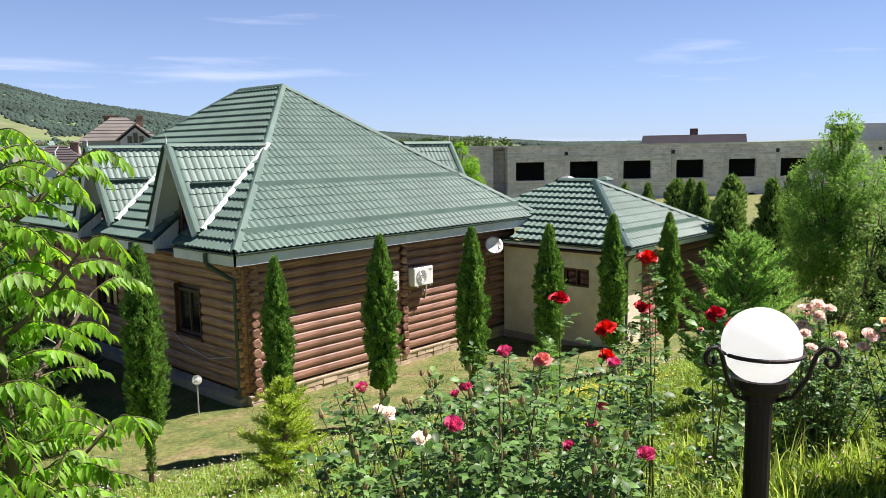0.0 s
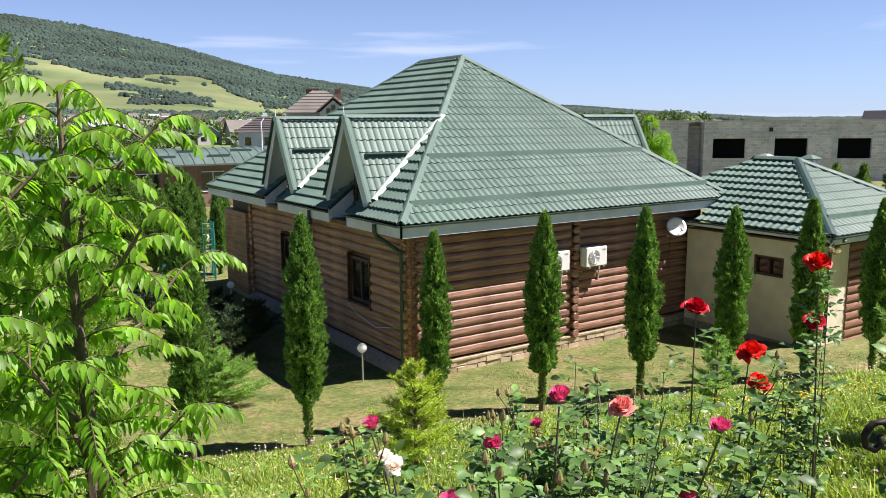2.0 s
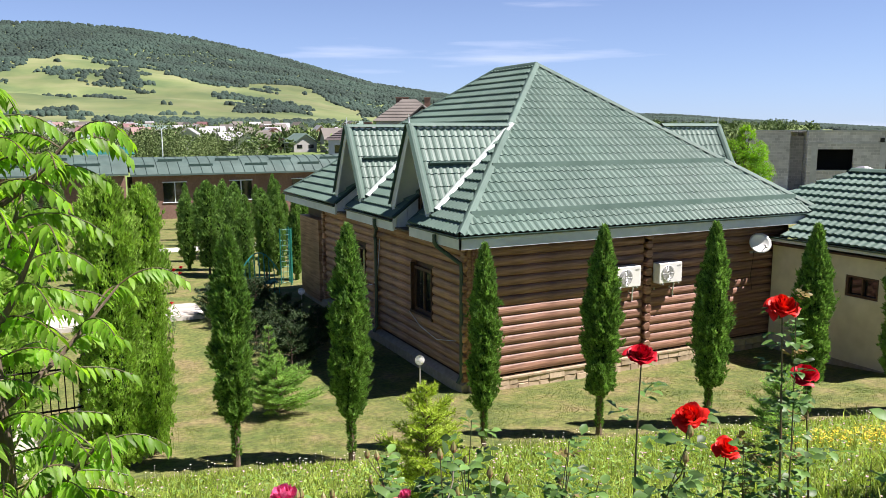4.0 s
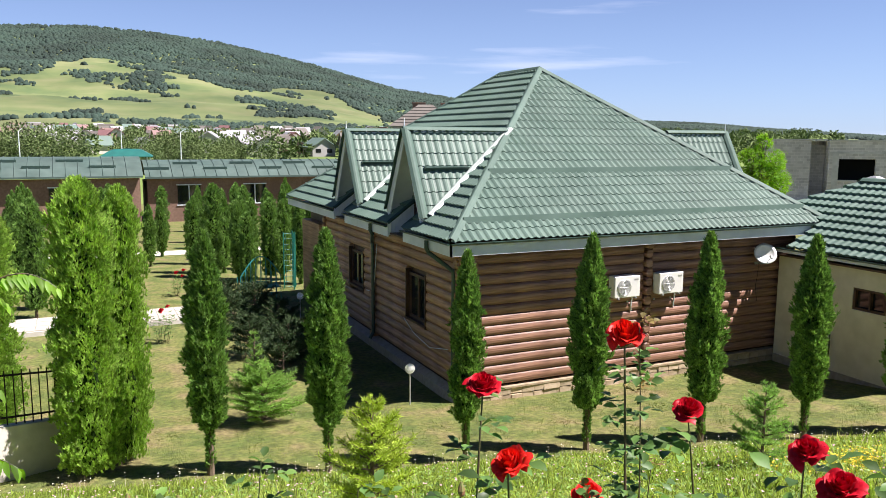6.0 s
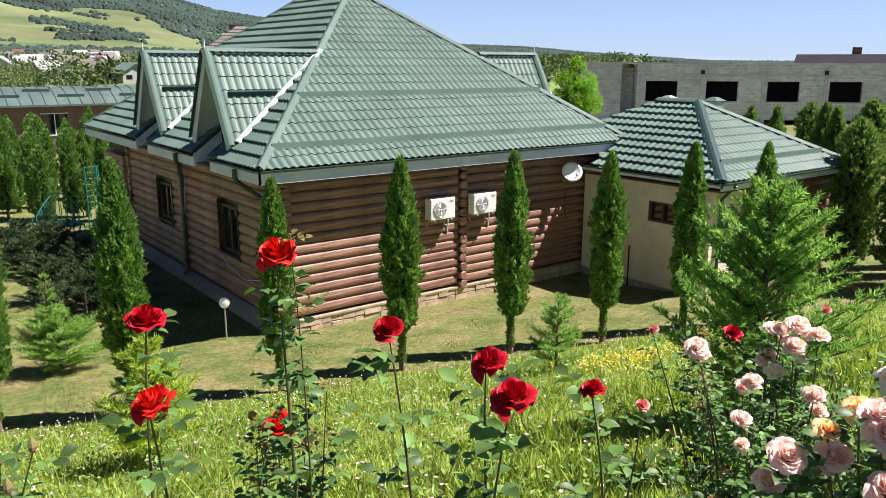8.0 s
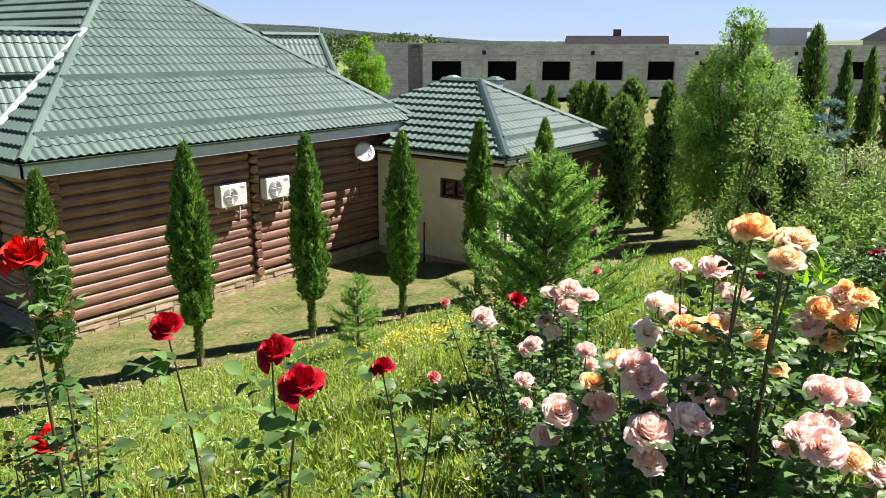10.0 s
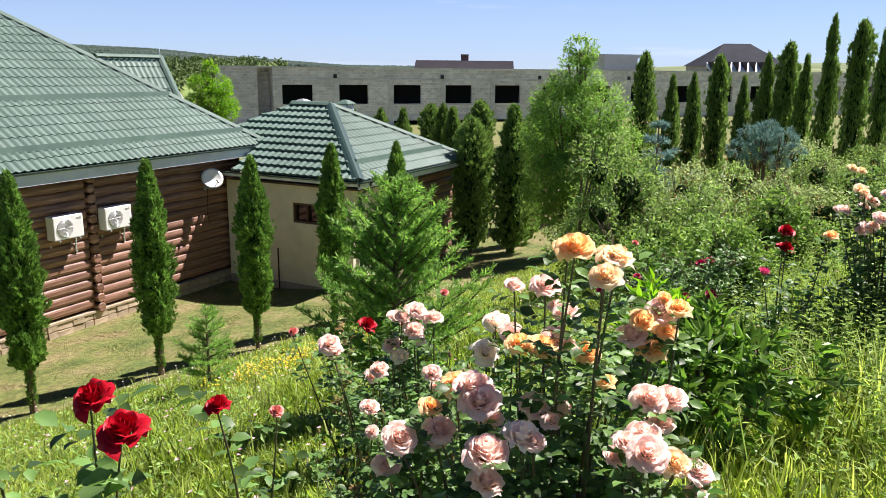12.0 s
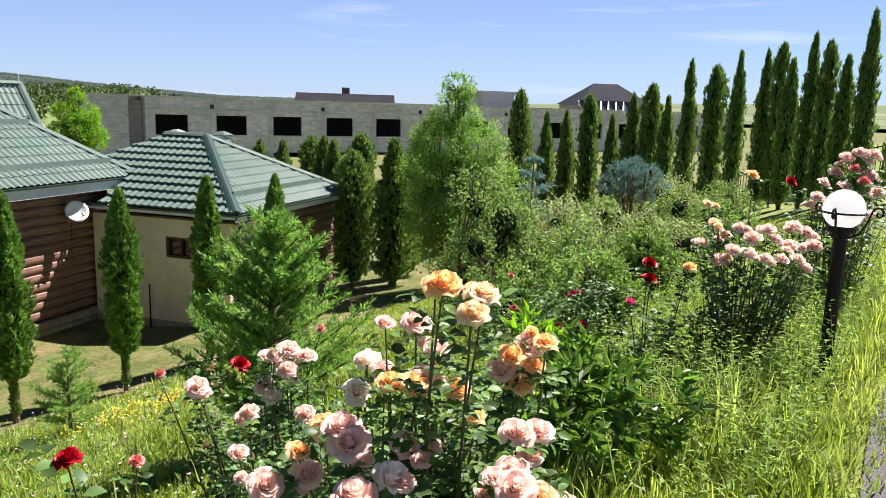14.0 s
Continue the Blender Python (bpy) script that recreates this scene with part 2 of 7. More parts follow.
# ---- mesh helpers ----
class Geo:
    """Collects vertices and faces for one mesh."""
    def __init__(self):
        self.v, self.f = [], []

    def box(self, x0, y0, z0, x1, y1, z1):
        b = len(self.v)
        self.v += [(x, y, z) for z in (z0, z1) for y in (y0, y1) for x in (x0, x1)]
        self.f += [(b, b + 2, b + 3, b + 1), (b + 4, b + 5, b + 7, b + 6), (b, b + 1, b + 5, b + 4), (b + 2, b + 6, b + 7, b + 3), (b, b + 4, b + 6, b + 2), (b + 1, b + 3, b + 7, b + 5)]
        return self

    def poly(self, pts):
        b = len(self.v)
        self.v += [tuple(p) for p in pts]
        self.f.append(tuple(range(b, b + len(pts))))
        return self

    def prism(self, pts, d):
        """A flat outline pushed along d."""
        b, k, d = len(self.v), len(pts), Vector(d)
        self.v += [tuple(p) for p in pts] + [tuple(Vector(p) + d) for p in pts]
        self.f += [tuple(range(b, b + k)), tuple(range(b + 2 * k - 1, b + k - 1, -1))]
        self.f += [(b + i, b + k + i, b + k + (i + 1) % k, b + (i + 1) % k) for i in range(k)]
        return self

    def tube(self, pts, r, sides=6, cap=True):
        """A tube along pts; r is one radius or one for each point."""
        rs = [float(q) for q in r] if hasattr(r, "__len__") else [float(r)] * len(pts)
        pts = [Vector(p) for p in pts]
        b = len(self.v)
        for i, p in enumerate(pts):
            d = (pts[min(i + 1, len(pts) - 1)] - pts[max(i - 1, 0)])
            d = d.normalized() if d.length > 1e-9 else Vector((0, 0, 1))
            a = Vector((1, 0, 0)) if abs(d.x) < 0.8 else Vector((0, 1, 0))
            u = d.cross(a).normalized()
            w = d.cross(u)
            for k in range(sides):
                an = 2 * math.pi * k / sides
                self.v.append(tuple(p + rs[i] * (math.cos(an) * u + math.sin(an) * w)))
        for i in range(len(pts) - 1):
            for k in range(sides):
                k2 = (k + 1) % sides
                self.f.append((b + i * sides + k, b + i * sides + k2, b + (i + 1) * sides + k2, b + (i + 1) * sides + k))
        if cap:
            self.f.append(tuple(b + k for k in reversed(range(sides))))
            e = b + (len(pts) - 1) * sides
            self.f.append(tuple(e + k for k in range(sides)))
        return self

    def lathe(self, prof, sides=20, at=(0, 0, 0)):
        """A turned shape: prof is (radius, z) pairs from below."""
        b = len(self.v)
        for r, z in prof:
            for k in range(sides):
                an = 2 * math.pi * k / sides
                self.v.append((at[0] + r * math.cos(an), at[1] + r * math.sin(an), at[2] + z))
        for i in range(len(prof) - 1):
            for k in range(sides):
                k2 = (k + 1) % sides
                self.f.append((b + i * sides + k, b + i * sides + k2, b + (i + 1) * sides + k2, b + (i + 1) * sides + k))
        self.f.append(tuple(b + k for k in reversed(range(sides))))
        e = b + (len(prof) - 1) * sides
        self.f.append(tuple(e + k for k in range(sides)))
        return self

    def mesh(self, name, material, smooth=False):
        me = bpy.data.meshes.new(name)
        me.from_pydata(self.v, [], self.f)
        me.materials.append(material)
        if smooth:
            me.polygons.foreach_set("use_smooth", [True] * len(me.polygons))
        me.update()
        return me


def array_mesh(name, v, f, material, smooth=False):
    """A mesh from arrays of vertices (n, 3) and of faces (m, 3 or 4)."""
    me = bpy.data.meshes.new(name)
    k = f.shape[1]
    me.vertices.add(len(v))
    me.vertices.foreach_set("co", np.asarray(v, dtype=np.float32).ravel())
    me.loops.add(f.size)
    me.loops.foreach_set("vertex_index", np.asarray(f, dtype=np.int32).ravel())
    me.polygons.add(len(f))
    me.polygons.foreach_set("loop_start", np.arange(0, f.size, k, dtype=np.int32))
    me.polygons.foreach_set("use_smooth", np.full(len(f), smooth))
    me.materials.append(material)
    me.update(calc_edges=True)
    me.validate()
    return me


def part(name, geo, material, parent=None, label="", smooth=False, at=None):
    """One mesh object, under a thing or a part."""
    me = geo if isinstance(geo, bpy.types.Mesh) else geo.mesh(name, material, smooth)
    ob = new(name, me)
    if parent is not None:
        ob.parent = parent
    if at is not None:
        ob.matrix_basis = at
    if label:
        tagged(ob, label)
    return ob


def thing(name, label, category, at=None, group="", kind=""):
    ob = new(name)
    ob.empty_display_size = 0.1
    if at is not None:
        ob.matrix_basis = at
    return tagged(ob, label, category, group, kind)


def unit(a):
    return a / np.maximum(np.linalg.norm(a, axis=-1, keepdims=True), 1e-9)


def leaf_arrays(P, D, N, L, W, fold=0.25, droop=0.0):
    """Folded leaves: base P, way D, upper side N, length L, width W."""
    D, n = unit(D), len(P)
    S = unit(np.cross(D, N))
    U = np.cross(S, D)
    L, W = np.broadcast_to(L, (n,))[:, None], np.broadcast_to(W, (n,))[:, None]
    mid = P + D * L * 0.45
    v = np.stack([P, mid + S * W / 2 + U * W * fold, P + D * L - U * L * droop, mid - S * W / 2 + U * W * fold], 1).reshape(-1, 3)
    i = np.arange(n)[:, None] * 4
    f = np.stack([i + np.array([0, 2, 1]), i + np.array([0, 3, 2])], 1).reshape(-1, 3)
    return v, f


def join_arrays(sets):
    vs, fs, k = [], [], 0
    for v, f in sets:
        vs.append(v)
        fs.append(f + k)
        k += len(v)
    return np.concatenate(vs), np.concatenate(fs)


# ---- the lie of the land ----
def ground(x, y):
    """Height of the ground: the lawn round the house, the bank, and the path along its top."""
    x, y = np.asarray(x, float), np.asarray(y, float)
    s = -(0.255 * (x + 5.4) + 0.967 * (y + 2.3))
    e = np.clip((s - 0.2) / 12.2, 0, 1)
    bank = 0.05 + 3.9 * (e + 0.06 * np.sin(np.pi * e))
    low = np.where(s < 0.2, 0.05 + np.maximum((s - 0.2) * 0.12, -0.62), bank)
    far = np.clip((y - 14) / 40, 0, 1)
    return low - 1.2 * far * (s < 0)


def gz(x, y):
    return float(ground(x, y))

# ---- terrain ----
GA = np.linspace(-1, 1, 281)
GA = np.sign(GA) * (np.abs(GA) * 22 + np.abs(GA) ** 7 * 3500)
GX, GY = np.meshgrid(GA + 2, GA - 4)
GZ = ground(GX, GY)
n0, n1 = GX.shape
ii = (np.arange(n0 - 1)[:, None] * n1 + np.arange(n1 - 1)[None, :]).ravel()
ground_ob = new("ground", array_mesh("ground", np.stack([GX, GY, GZ], -1).reshape(-1, 3), np.stack([ii, ii + 1, ii + n1 + 1, ii + n1], 1), M_LAWN, True))
ground_ob.data.materials.append(M_BANK)
fc = GX[:-1, :-1] + 0.05, GY[:-1, :-1] + 0.05
fs_ = -(0.255 * (fc[0] + 5.4) + 0.967 * (fc[1] + 2.3))
ground_ob.data.polygons.foreach_set("material_index", ((fs_ > 0.25) & (fs_ < 12.9)).astype(np.int32).ravel())
tagged(ground_ob, "mown lawn with dry patches below a grassy bank", "ground", kind="structure")

M_FLASHING = mat("pale_green_flashing", [(0.36, 0.43, 0.4), (0.44, 0.5, 0.47)], 0.5, 3.0)
# ---- the log house ----
EZ, HALF, APEX_Y, TOP = 3.3, 5.75, 5.9, 7.57
SL, SF = (TOP - EZ) / HALF, (TOP - EZ) / APEX_Y
DEPTH = 8.36 + APEX_Y
WX0, WX1, WY0, WY1 = 0.65, 10.85, 0.65, 13.6
DORMERS = (3.2, 7.82)


def tile_face(origin, udir, sdir, rise, left, right, length, mod=0.19, row=0.35, skip=None, fine=6, lap=0.036, amp=0.042):
    """Metal tile sheet on a slope: origin at the eave's start, udir along it, sdir level and up the slope; left(v), right(v) bound u at v, the level way up."""
    o, u, s = Vector(origin), Vector(udir), Vector(sdir)
    up = Vector((0, 0, 1))
    nrm = (up - s * rise).normalized()
    run = row / math.hypot(1, rise)
    g = Geo()
    for r in range(math.ceil(length / run)):
        v0, v1 = r * run, min((r + 1) * run, length)
        lo, hi = min(left(v0), left(v1)), max(right(v0), right(v1))
        us = np.arange(math.floor(lo / mod * fine), math.ceil(hi / mod * fine) + 1) * mod / fine
        b, k = len(g.v), len(us)
        for v, lift in ((v0, 0.0), (v0, lap), (v1, 0.0)):
            for q in us:
                uu = min(max(q, left(v)), right(v))
                w = 0.5 + 0.5 * math.cos(2 * math.pi * uu / mod)
                g.v.append(tuple(o + u * uu + s * v + up * (rise * v) + nrm * (amp * w ** 1.4 + lift)))
        for j in range(k - 1):
            if us[j + 1] <= left(v0) and us[j + 1] <= left(v1) or us[j] >= right(v0) and us[j] >= right(v1):
                continue
            if skip and skip((us[j] + us[j + 1]) / 2, (v0 + v1) / 2):
                continue
            g.f.append((b + j, b + j + 1, b + k + j + 1, b + k + j))
            g.f.append((b + k + j, b + k + j + 1, b + 2 * k + j + 1, b + 2 * k + j))
    # join the courses where they meet
    seat, slot, verts = {}, [], []
    for p in g.v:
        key = tuple(round(q, 4) for q in p)
        if key not in seat:
            seat[key] = len(verts)
            verts.append(p)
        slot.append(seat[key])
    faces = [tuple(dict.fromkeys(slot[i] for i in f)) for f in g.f]
    g.v, g.f = verts, [f for f in faces if len(f) > 2]
    return g


def cap_strip(a, b, w=0.11, h=0.045, roll=(0, 0, 1)):
    """A folded ridge cap from a to b."""
    a, b, up = Vector(a), Vector(b), Vector(roll)
    s = (b - a).cross(up).normalized()
    g, pts = Geo(), []
    for p in (a, b):
        pts.append([p + s * w - up * h, p + s * w * 0.45 + up * 0.02, p + up * h, p - s * w * 0.45 + up * 0.02, p - s * w - up * h])
    k = len(pts[0])
    g.v = [tuple(p) for row in pts for p in row]
    g.f = [(i, i + 1, k + i + 1, k + i) for i in range(k - 1)]
    return g


house = thing("log_house", "brown log house with green metal-tile hip roof and dormers", "house")


def in_gap(y):
    return any(abs(y - c - 0.02) < 0.52 for c in DORMERS)


fl, fr = (lambda v: v * HALF / APEX_Y), (lambda v: 2 * HALF - v * HALF / APEX_Y)
part("roof", tile_face((0, 0, EZ), (1, 0, 0), (0, 1, 0), SF, fl, fr, APEX_Y, lap=0.02), M_ROOF, house, "green metal tile roof slope")
part("roof", tile_face((2 * HALF, DEPTH, EZ), (-1, 0, 0), (0, -1, 0), SF, fl, fr, APEX_Y, fine=3), M_ROOF, house)
sl, sr = (lambda v: v * APEX_Y / HALF), (lambda v: DEPTH - v * APEX_Y / HALF)
part("roof", tile_face((0, DEPTH, EZ), (0, -1, 0), (1, 0, 0), SL, sl, sr, HALF, skip=lambda u, v: v < 0.75 and in_gap(DEPTH - u), lap=0.058), M_ROOF, house)
part("roof", tile_face((2 * HALF, 0, EZ), (0, 1, 0), (-1, 0, 0), SL, sl, sr, HALF, fine=3), M_ROOF, house)
AP1, AP2 = Vector((HALF, APEX_Y, TOP)), Vector((HALF, DEPTH - APEX_Y, TOP))
for a, b in ((AP1, (0, 0, EZ)), (AP1, (2 * HALF, 0, EZ)), (AP2, (0, DEPTH, EZ)), (AP2, (2 * HALF, DEPTH, EZ)), (AP1, AP2)):
    up = Vector((0, 0, 0.06))
    part("ridge_cap", cap_strip(Vector(a) + up, Vector(b) + up), M_ROOFTRIM, house, "smooth green ridge cap")
# snow guards on the front slope
for v in (0.44, 1.82):
    z = EZ + SF * v
    part("snow_guard", Geo().prism([(fl(v) + 0.1, v, z + 0.03), (fl(v) + 0.1, v + 0.14, z + 0.13), (fl(v) + 0.1, v + 0.02, z + 0.17)], (fr(v) - fl(v) - 0.2, 0, 0)), M_ROOFTRIM, house, "folded green snow guard")


def eave(a, b, out, name_parent, drop=0.3):
    """Fascia, gutter and soffit along an eave from a to b; out is the level way outwards, drop the fascia's depth."""
    a, b, o = Vector(a), Vector(b), Vector(out)
    part("fascia", Geo().prism([a + Vector((0, 0, -drop)), a + Vector((0, 0, -0.03)), a - o * 0.04 + Vector((0, 0, -0.03)), a - o * 0.04 + Vector((0, 0, -drop))], b - a), M_WHITEMETAL, name_parent, "pale grey-white fascia board")
    ring = []
    for k in range(7):
        an = math.pi * k / 6
        ring.append(a + o * (0.052 - 0.048 * math.cos(an)) + Vector((0, 0, -0.015 - 0.045 * math.sin(an))))
    part("gutter", Geo().prism(ring, b - a), M_DARKGREEN, name_parent, "dark green metal gutter")


eave((-0.0, 0, EZ), (2 * HALF, 0, EZ), (0, -1, 0), house)
EDGE = [0.0] + [e for c in DORMERS for e in (c - 0.5, c + 0.54)] + [DEPTH]
for a, b in zip(EDGE[::2], EDGE[1::2]):
    eave((0, b, EZ), (0, a, EZ), (-1, 0, 0), house)
eave((2 * HALF, 0, EZ), (2 * HALF, DEPTH, EZ), (1, 0, 0), house)
part("soffit", Geo().box(0.05, 0.05, EZ - 0.24, WX0 + 0.1, DEPTH - 0.05, EZ - 0.2).box(WX0 + 0.1, 0.05, EZ - 0.24, 2 * HALF - 0.05, WY0 + 0.1, EZ - 0.2).box(WX1 - 0.1, WY0 + 0.1, EZ - 0.24, 2 * HALF - 0.05, DEPTH - 0.05, EZ - 0.2), M_DARKWOOD, house, "dark boarded soffit")
# boxed sides of the cut eaves
for c in DORMERS:
    for y, sgn in ((c - 0.5, -1), (c + 0.54, 1)):
        for i in range(7):
            x0 = 0.0 + i * 0.105
            part("cladding_board", Geo().box(x0, y - 0.012, EZ - 0.26, x0 + 0.098, y + 0.012, EZ + SL * (x0 + 0.1) - 0.02), M_WHITEMETAL, house)
        part("edge_trim", Geo().tube([(0, y, EZ + 0.05), (0.75, y, EZ + 0.05 + SL * 0.75)], 0.05, 5), M_DARKGREEN, house)


def dormer(c, side):
    """A steep gabled dormer; side -1 looks out over the long eave at x = 0, +1 over the opposite one."""
    d = part("dormer", Geo().box(0.75, -0.5, 2.9, 0.85, 0.5, 4.5), M_DARKWOOD, house, "steep gabled dormer with white soffit",
                          at=(pose(0, c, 0) if side < 0 else pose(2 * HALF, c, 0, 0, 0, 180)))
    hw, zt, zf, x0 = 1.17, 5.68, 3.6, 0.26 if side < 0 else 0.86
    rise = (zt - zf) / hw
    back = lambda v: (zf + rise * v - EZ) / SL
    for s in (-1, 1):
        if s < 0:
            g = tile_face((x0, -hw, zf), (1, 0, 0), (0, 1, 0), rise, lambda v: 0.0, lambda v: back(v) - x0, hw, lap=0.02, amp=0.032)
        else:
            g = tile_face((x0, hw, zf), (1, 0, 0), (0, -1, 0), rise, lambda v: 0.0, lambda v: back(v) - x0, hw, fine=3, lap=0.018)
        part("roof", g, M_ROOF, d)
        nx = Vector((0, s * rise, 1)).normalized()
        a, b = Vector((x0, s * hw, zf)), Vector((x0, 0, zt))
        e = b + Vector((back(hw) - x0, 0, 0))
        f = a + Vector((back(0) - x0, 0, 0))
        part("soffit", Geo().prism([a - nx * 0.03, b - nx * 0.03, e - nx * 0.03, f - nx * 0.03], -nx * 0.03), M_WHITEMETAL, d, "white boarded underside")
        part("barge_board", Geo().prism([a - nx * 0.16 + Vector((-0.03, 0, -0.1)), a + nx * 0.05 + Vector((-0.03, 0, 0)), b + Vector((-0.03, 0, 0.1)), b + Vector((-0.03, 0, -0.26))], (0.035, 0, 0)), M_WHITEMETAL, d, "white barge board")
        part("verge_trim", cap_strip(a + nx * 0.07, b + nx * 0.07 + Vector((0, 0, 0.03)), 0.12, 0.03, (0, s * rise / math.hypot(1, rise), 1 / math.hypot(1, rise))), M_ROOFTRIM, d)
        if side < 0:
            part("valley_flashing", cap_strip(f + Vector((-0.02, s * 0.08, 0.11)), e + Vector((0.02, s * 0.02, 0.1)), 0.085, 0.01, (-0.5, s * 0.5, 0.7)), M_FLASHING, d, "pale metal valley flashing")
        vg = 0.62
        p = Vector((x0 + 0.28, s * (hw - vg), zf + rise * vg))
        part("snow_guard", Geo().prism([p + nx * 0.03, p + nx * 0.12 + Vector((0, 0, 0.03)), p + nx * 0.03 + Vector((0, -s * 0.06, 0.1))], (max(0.5, back(vg) - x0 - 0.45), 0, 0)), M_DARKGREEN, d)
    part("ridge_cap", cap_strip((x0 - 0.06, 0, zt + 0.06), (back(hw) - 0.1, 0, zt + 0.06), 0.12, 0.04), M_ROOFTRIM, d)
    part("finial", Geo().tube([(x0 - 0.02, 0, zt), (x0 - 0.02, 0, zt + 0.3)], [0.025, 0.008], 6), M_WHITEMETAL, d)
    part("gable_wall", Geo().prism([(0.95, -1.05, zf), (0.95, 1.05, zf), (0.95, 0, zt - 0.2)], (0.05, 0, 0)), M_DARKWOOD, d)
    w = part("window", Geo().box(0.73, -0.3, 3.55, 0.75, 0.3, 4.3), M_DARKGLASS, d, "small dark attic window")
    part("frame", Geo().box(0.71, -0.36, 3.5, 0.755, -0.3, 4.36).box(0.71, 0.3, 3.5, 0.755, 0.36, 4.36).box(0.71, -0.3, 4.3, 0.755, 0.3, 4.36).box(0.71, -0.3, 3.5, 0.755, 0.3, 3.55), M_DARKWOOD, w)


for c in DORMERS:
    dormer(c, -1)
for c in DORMERS:
    dormer(c, 1)

# log walls: one log a course, broken at the openings
PITCH, LOG_Z0 = 0.238, -0.17
COURSES = 14


def log_mesh(length, r=0.136, n=9):
    """A half-round log along +x, its round side to -y."""
    g = Geo()
    for x in (0, length):
        for k in range(n):
            an = math.radians(-82 + 164 * k / (n - 1))
            g.v.append((x, -0.115 * math.cos(an) ** 0.55, r * math.sin(an) * 0.9))
        g.v += [(x, 0.06, 0.118), (x, 0.06, -0.118)]
    m = n + 2
    g.f = [(i, (i + 1) % m, m + (i + 1) % m, m + i) for i in range(m)] + [tuple(range(m))[::-1], tuple(range(m, 2 * m))]
    return g


def log_course(a, b, z, turn, material, wall):
    L = abs(b - a)
    ob = part("log", log_mesh(L), material, wall)
    if turn == 0:
        ob.matrix_basis = pose(a, WY0, z, 0, 0, random.uniform(-0.04, 0.04))
    else:
        ob.matrix_basis = pose(WX0, b, z, 0, 0, -90)
    return ob


wall_f = part("wall", Geo().box(WX0 + 0.02, WY0 + 0.05, -0.45, WX1, WY0 + 0.25, 3.12), M_DARKWOOD, house, "horizontal brown log wall")
wall_l = part("wall", Geo().box(WX0 + 0.05, WY0 + 0.25, -0.45, WX0 + 0.25, WY1, 3.5), M_DARKWOOD, house, "horizontal weathered log wall with stain lightened against its shade")
part("wall", Geo().box(WX1 - 0.2, WY0 + 0.25, -0.45, WX1, WY1, 3.12).box(WX0 + 0.25, WY1 - 0.2, -0.45, WX1 - 0.2, WY1, 3.12), M_LOG, house)
WINS = ((2.59, 3.76, 0.88, 2.06), (7.24, 8.49, 0.98, 2.04))
for i in range(COURSES):
    z = LOG_Z0 + 0.12 + i * PITCH
    for a, b in ((WX0 - 0.02, 5.6), (5.86, WX1)):
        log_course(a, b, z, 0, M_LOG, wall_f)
    spans = [(WY0 - 0.02, 6.2), (6.42, 11.1)]
    out = []
    for a, b in spans:
        for (w0, w1, zb, zt) in WINS:
            if a < w0 < b and zb - 0.16 < z < zt + 0.14:
                out.append((a, w0 - 0.06))
                a = w1 + 0.06
        out.append((a, b))
    for a, b in out:
        log_course(a, b, z, 1, M_LOGLIFT, wall_l)


def log_ends(x, y, way, material, wall):
    """A stack of crossing log ends, standing proud of a wall."""
    for i in range(COURSES):
        z = LOG_Z0 + i * PITCH
        r = 0.115 + random.uniform(-0.006, 0.006)
        d = 0.21 + random.uniform(-0.02, 0.03)
        p = Vector((x, y, z))
        part("log_end", Geo().tube([p, p + Vector(way) * d * 0.92, p + Vector(way) * d], [r, r, r * 0.82], 9), material, wall)


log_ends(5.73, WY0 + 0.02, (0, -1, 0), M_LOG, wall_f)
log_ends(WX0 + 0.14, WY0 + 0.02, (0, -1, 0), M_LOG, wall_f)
log_ends(WX0 + 0.02, WY0 + 0.14, (-1, 0, 0), M_LOGLIFT, wall_l)
log_ends(WX0 + 0.02, 6.31, (-1, 0, 0), M_LOGLIFT, wall_l)
log_ends(WX0 + 0.02, 11.2, (-1, 0, 0), M_LOGLIFT, wall_l)
part("panel", Geo().box(WX0 - 0.28, 11.35, -0.4, WX0 + 0.04, 13.6, 2.5), M_LOGLIFT, wall_l, "plain brown board panel")
for w0, w1, zb, zt in WINS:
    w = part("window", Geo().box(WX0 + 0.0, w0 + 0.07, zb + 0.07, WX0 + 0.02, w1 - 0.07, zt - 0.07), M_DARKGLASS, house, "dark brown framed window")
    f = Geo()
    for a, b, c, d in ((w0, w0 + 0.08, zb, zt), (w1 - 0.08, w1, zb, zt), (w0 + 0.08, w1 - 0.08, zb, zb + 0.08), (w0 + 0.08, w1 - 0.08, zt - 0.08, zt), ((w0 + w1) / 2 - 0.035, (w0 + w1) / 2 + 0.035, zb + 0.08, zt - 0.08)):
        f.box(WX0 - 0.04, a, c, WX0 + 0.06, b, d)
    part("frame", f, M_DARKWOOD, w)
    part("sill", Geo().box(WX0 - 0.15, w0 - 0.08, zb - 0.06, WX0 + 0.02, w1 + 0.08, zb - 0.005), M_DARKWOOD, w)
    for y in (w0 - 0.06, w1 + 0.01):
        part("casing", Geo().box(WX0 - 0.13, y, zb - 0.1, WX0 + 0.0, y + 0.05, zt + 0.08), M_DARKWOOD, w)
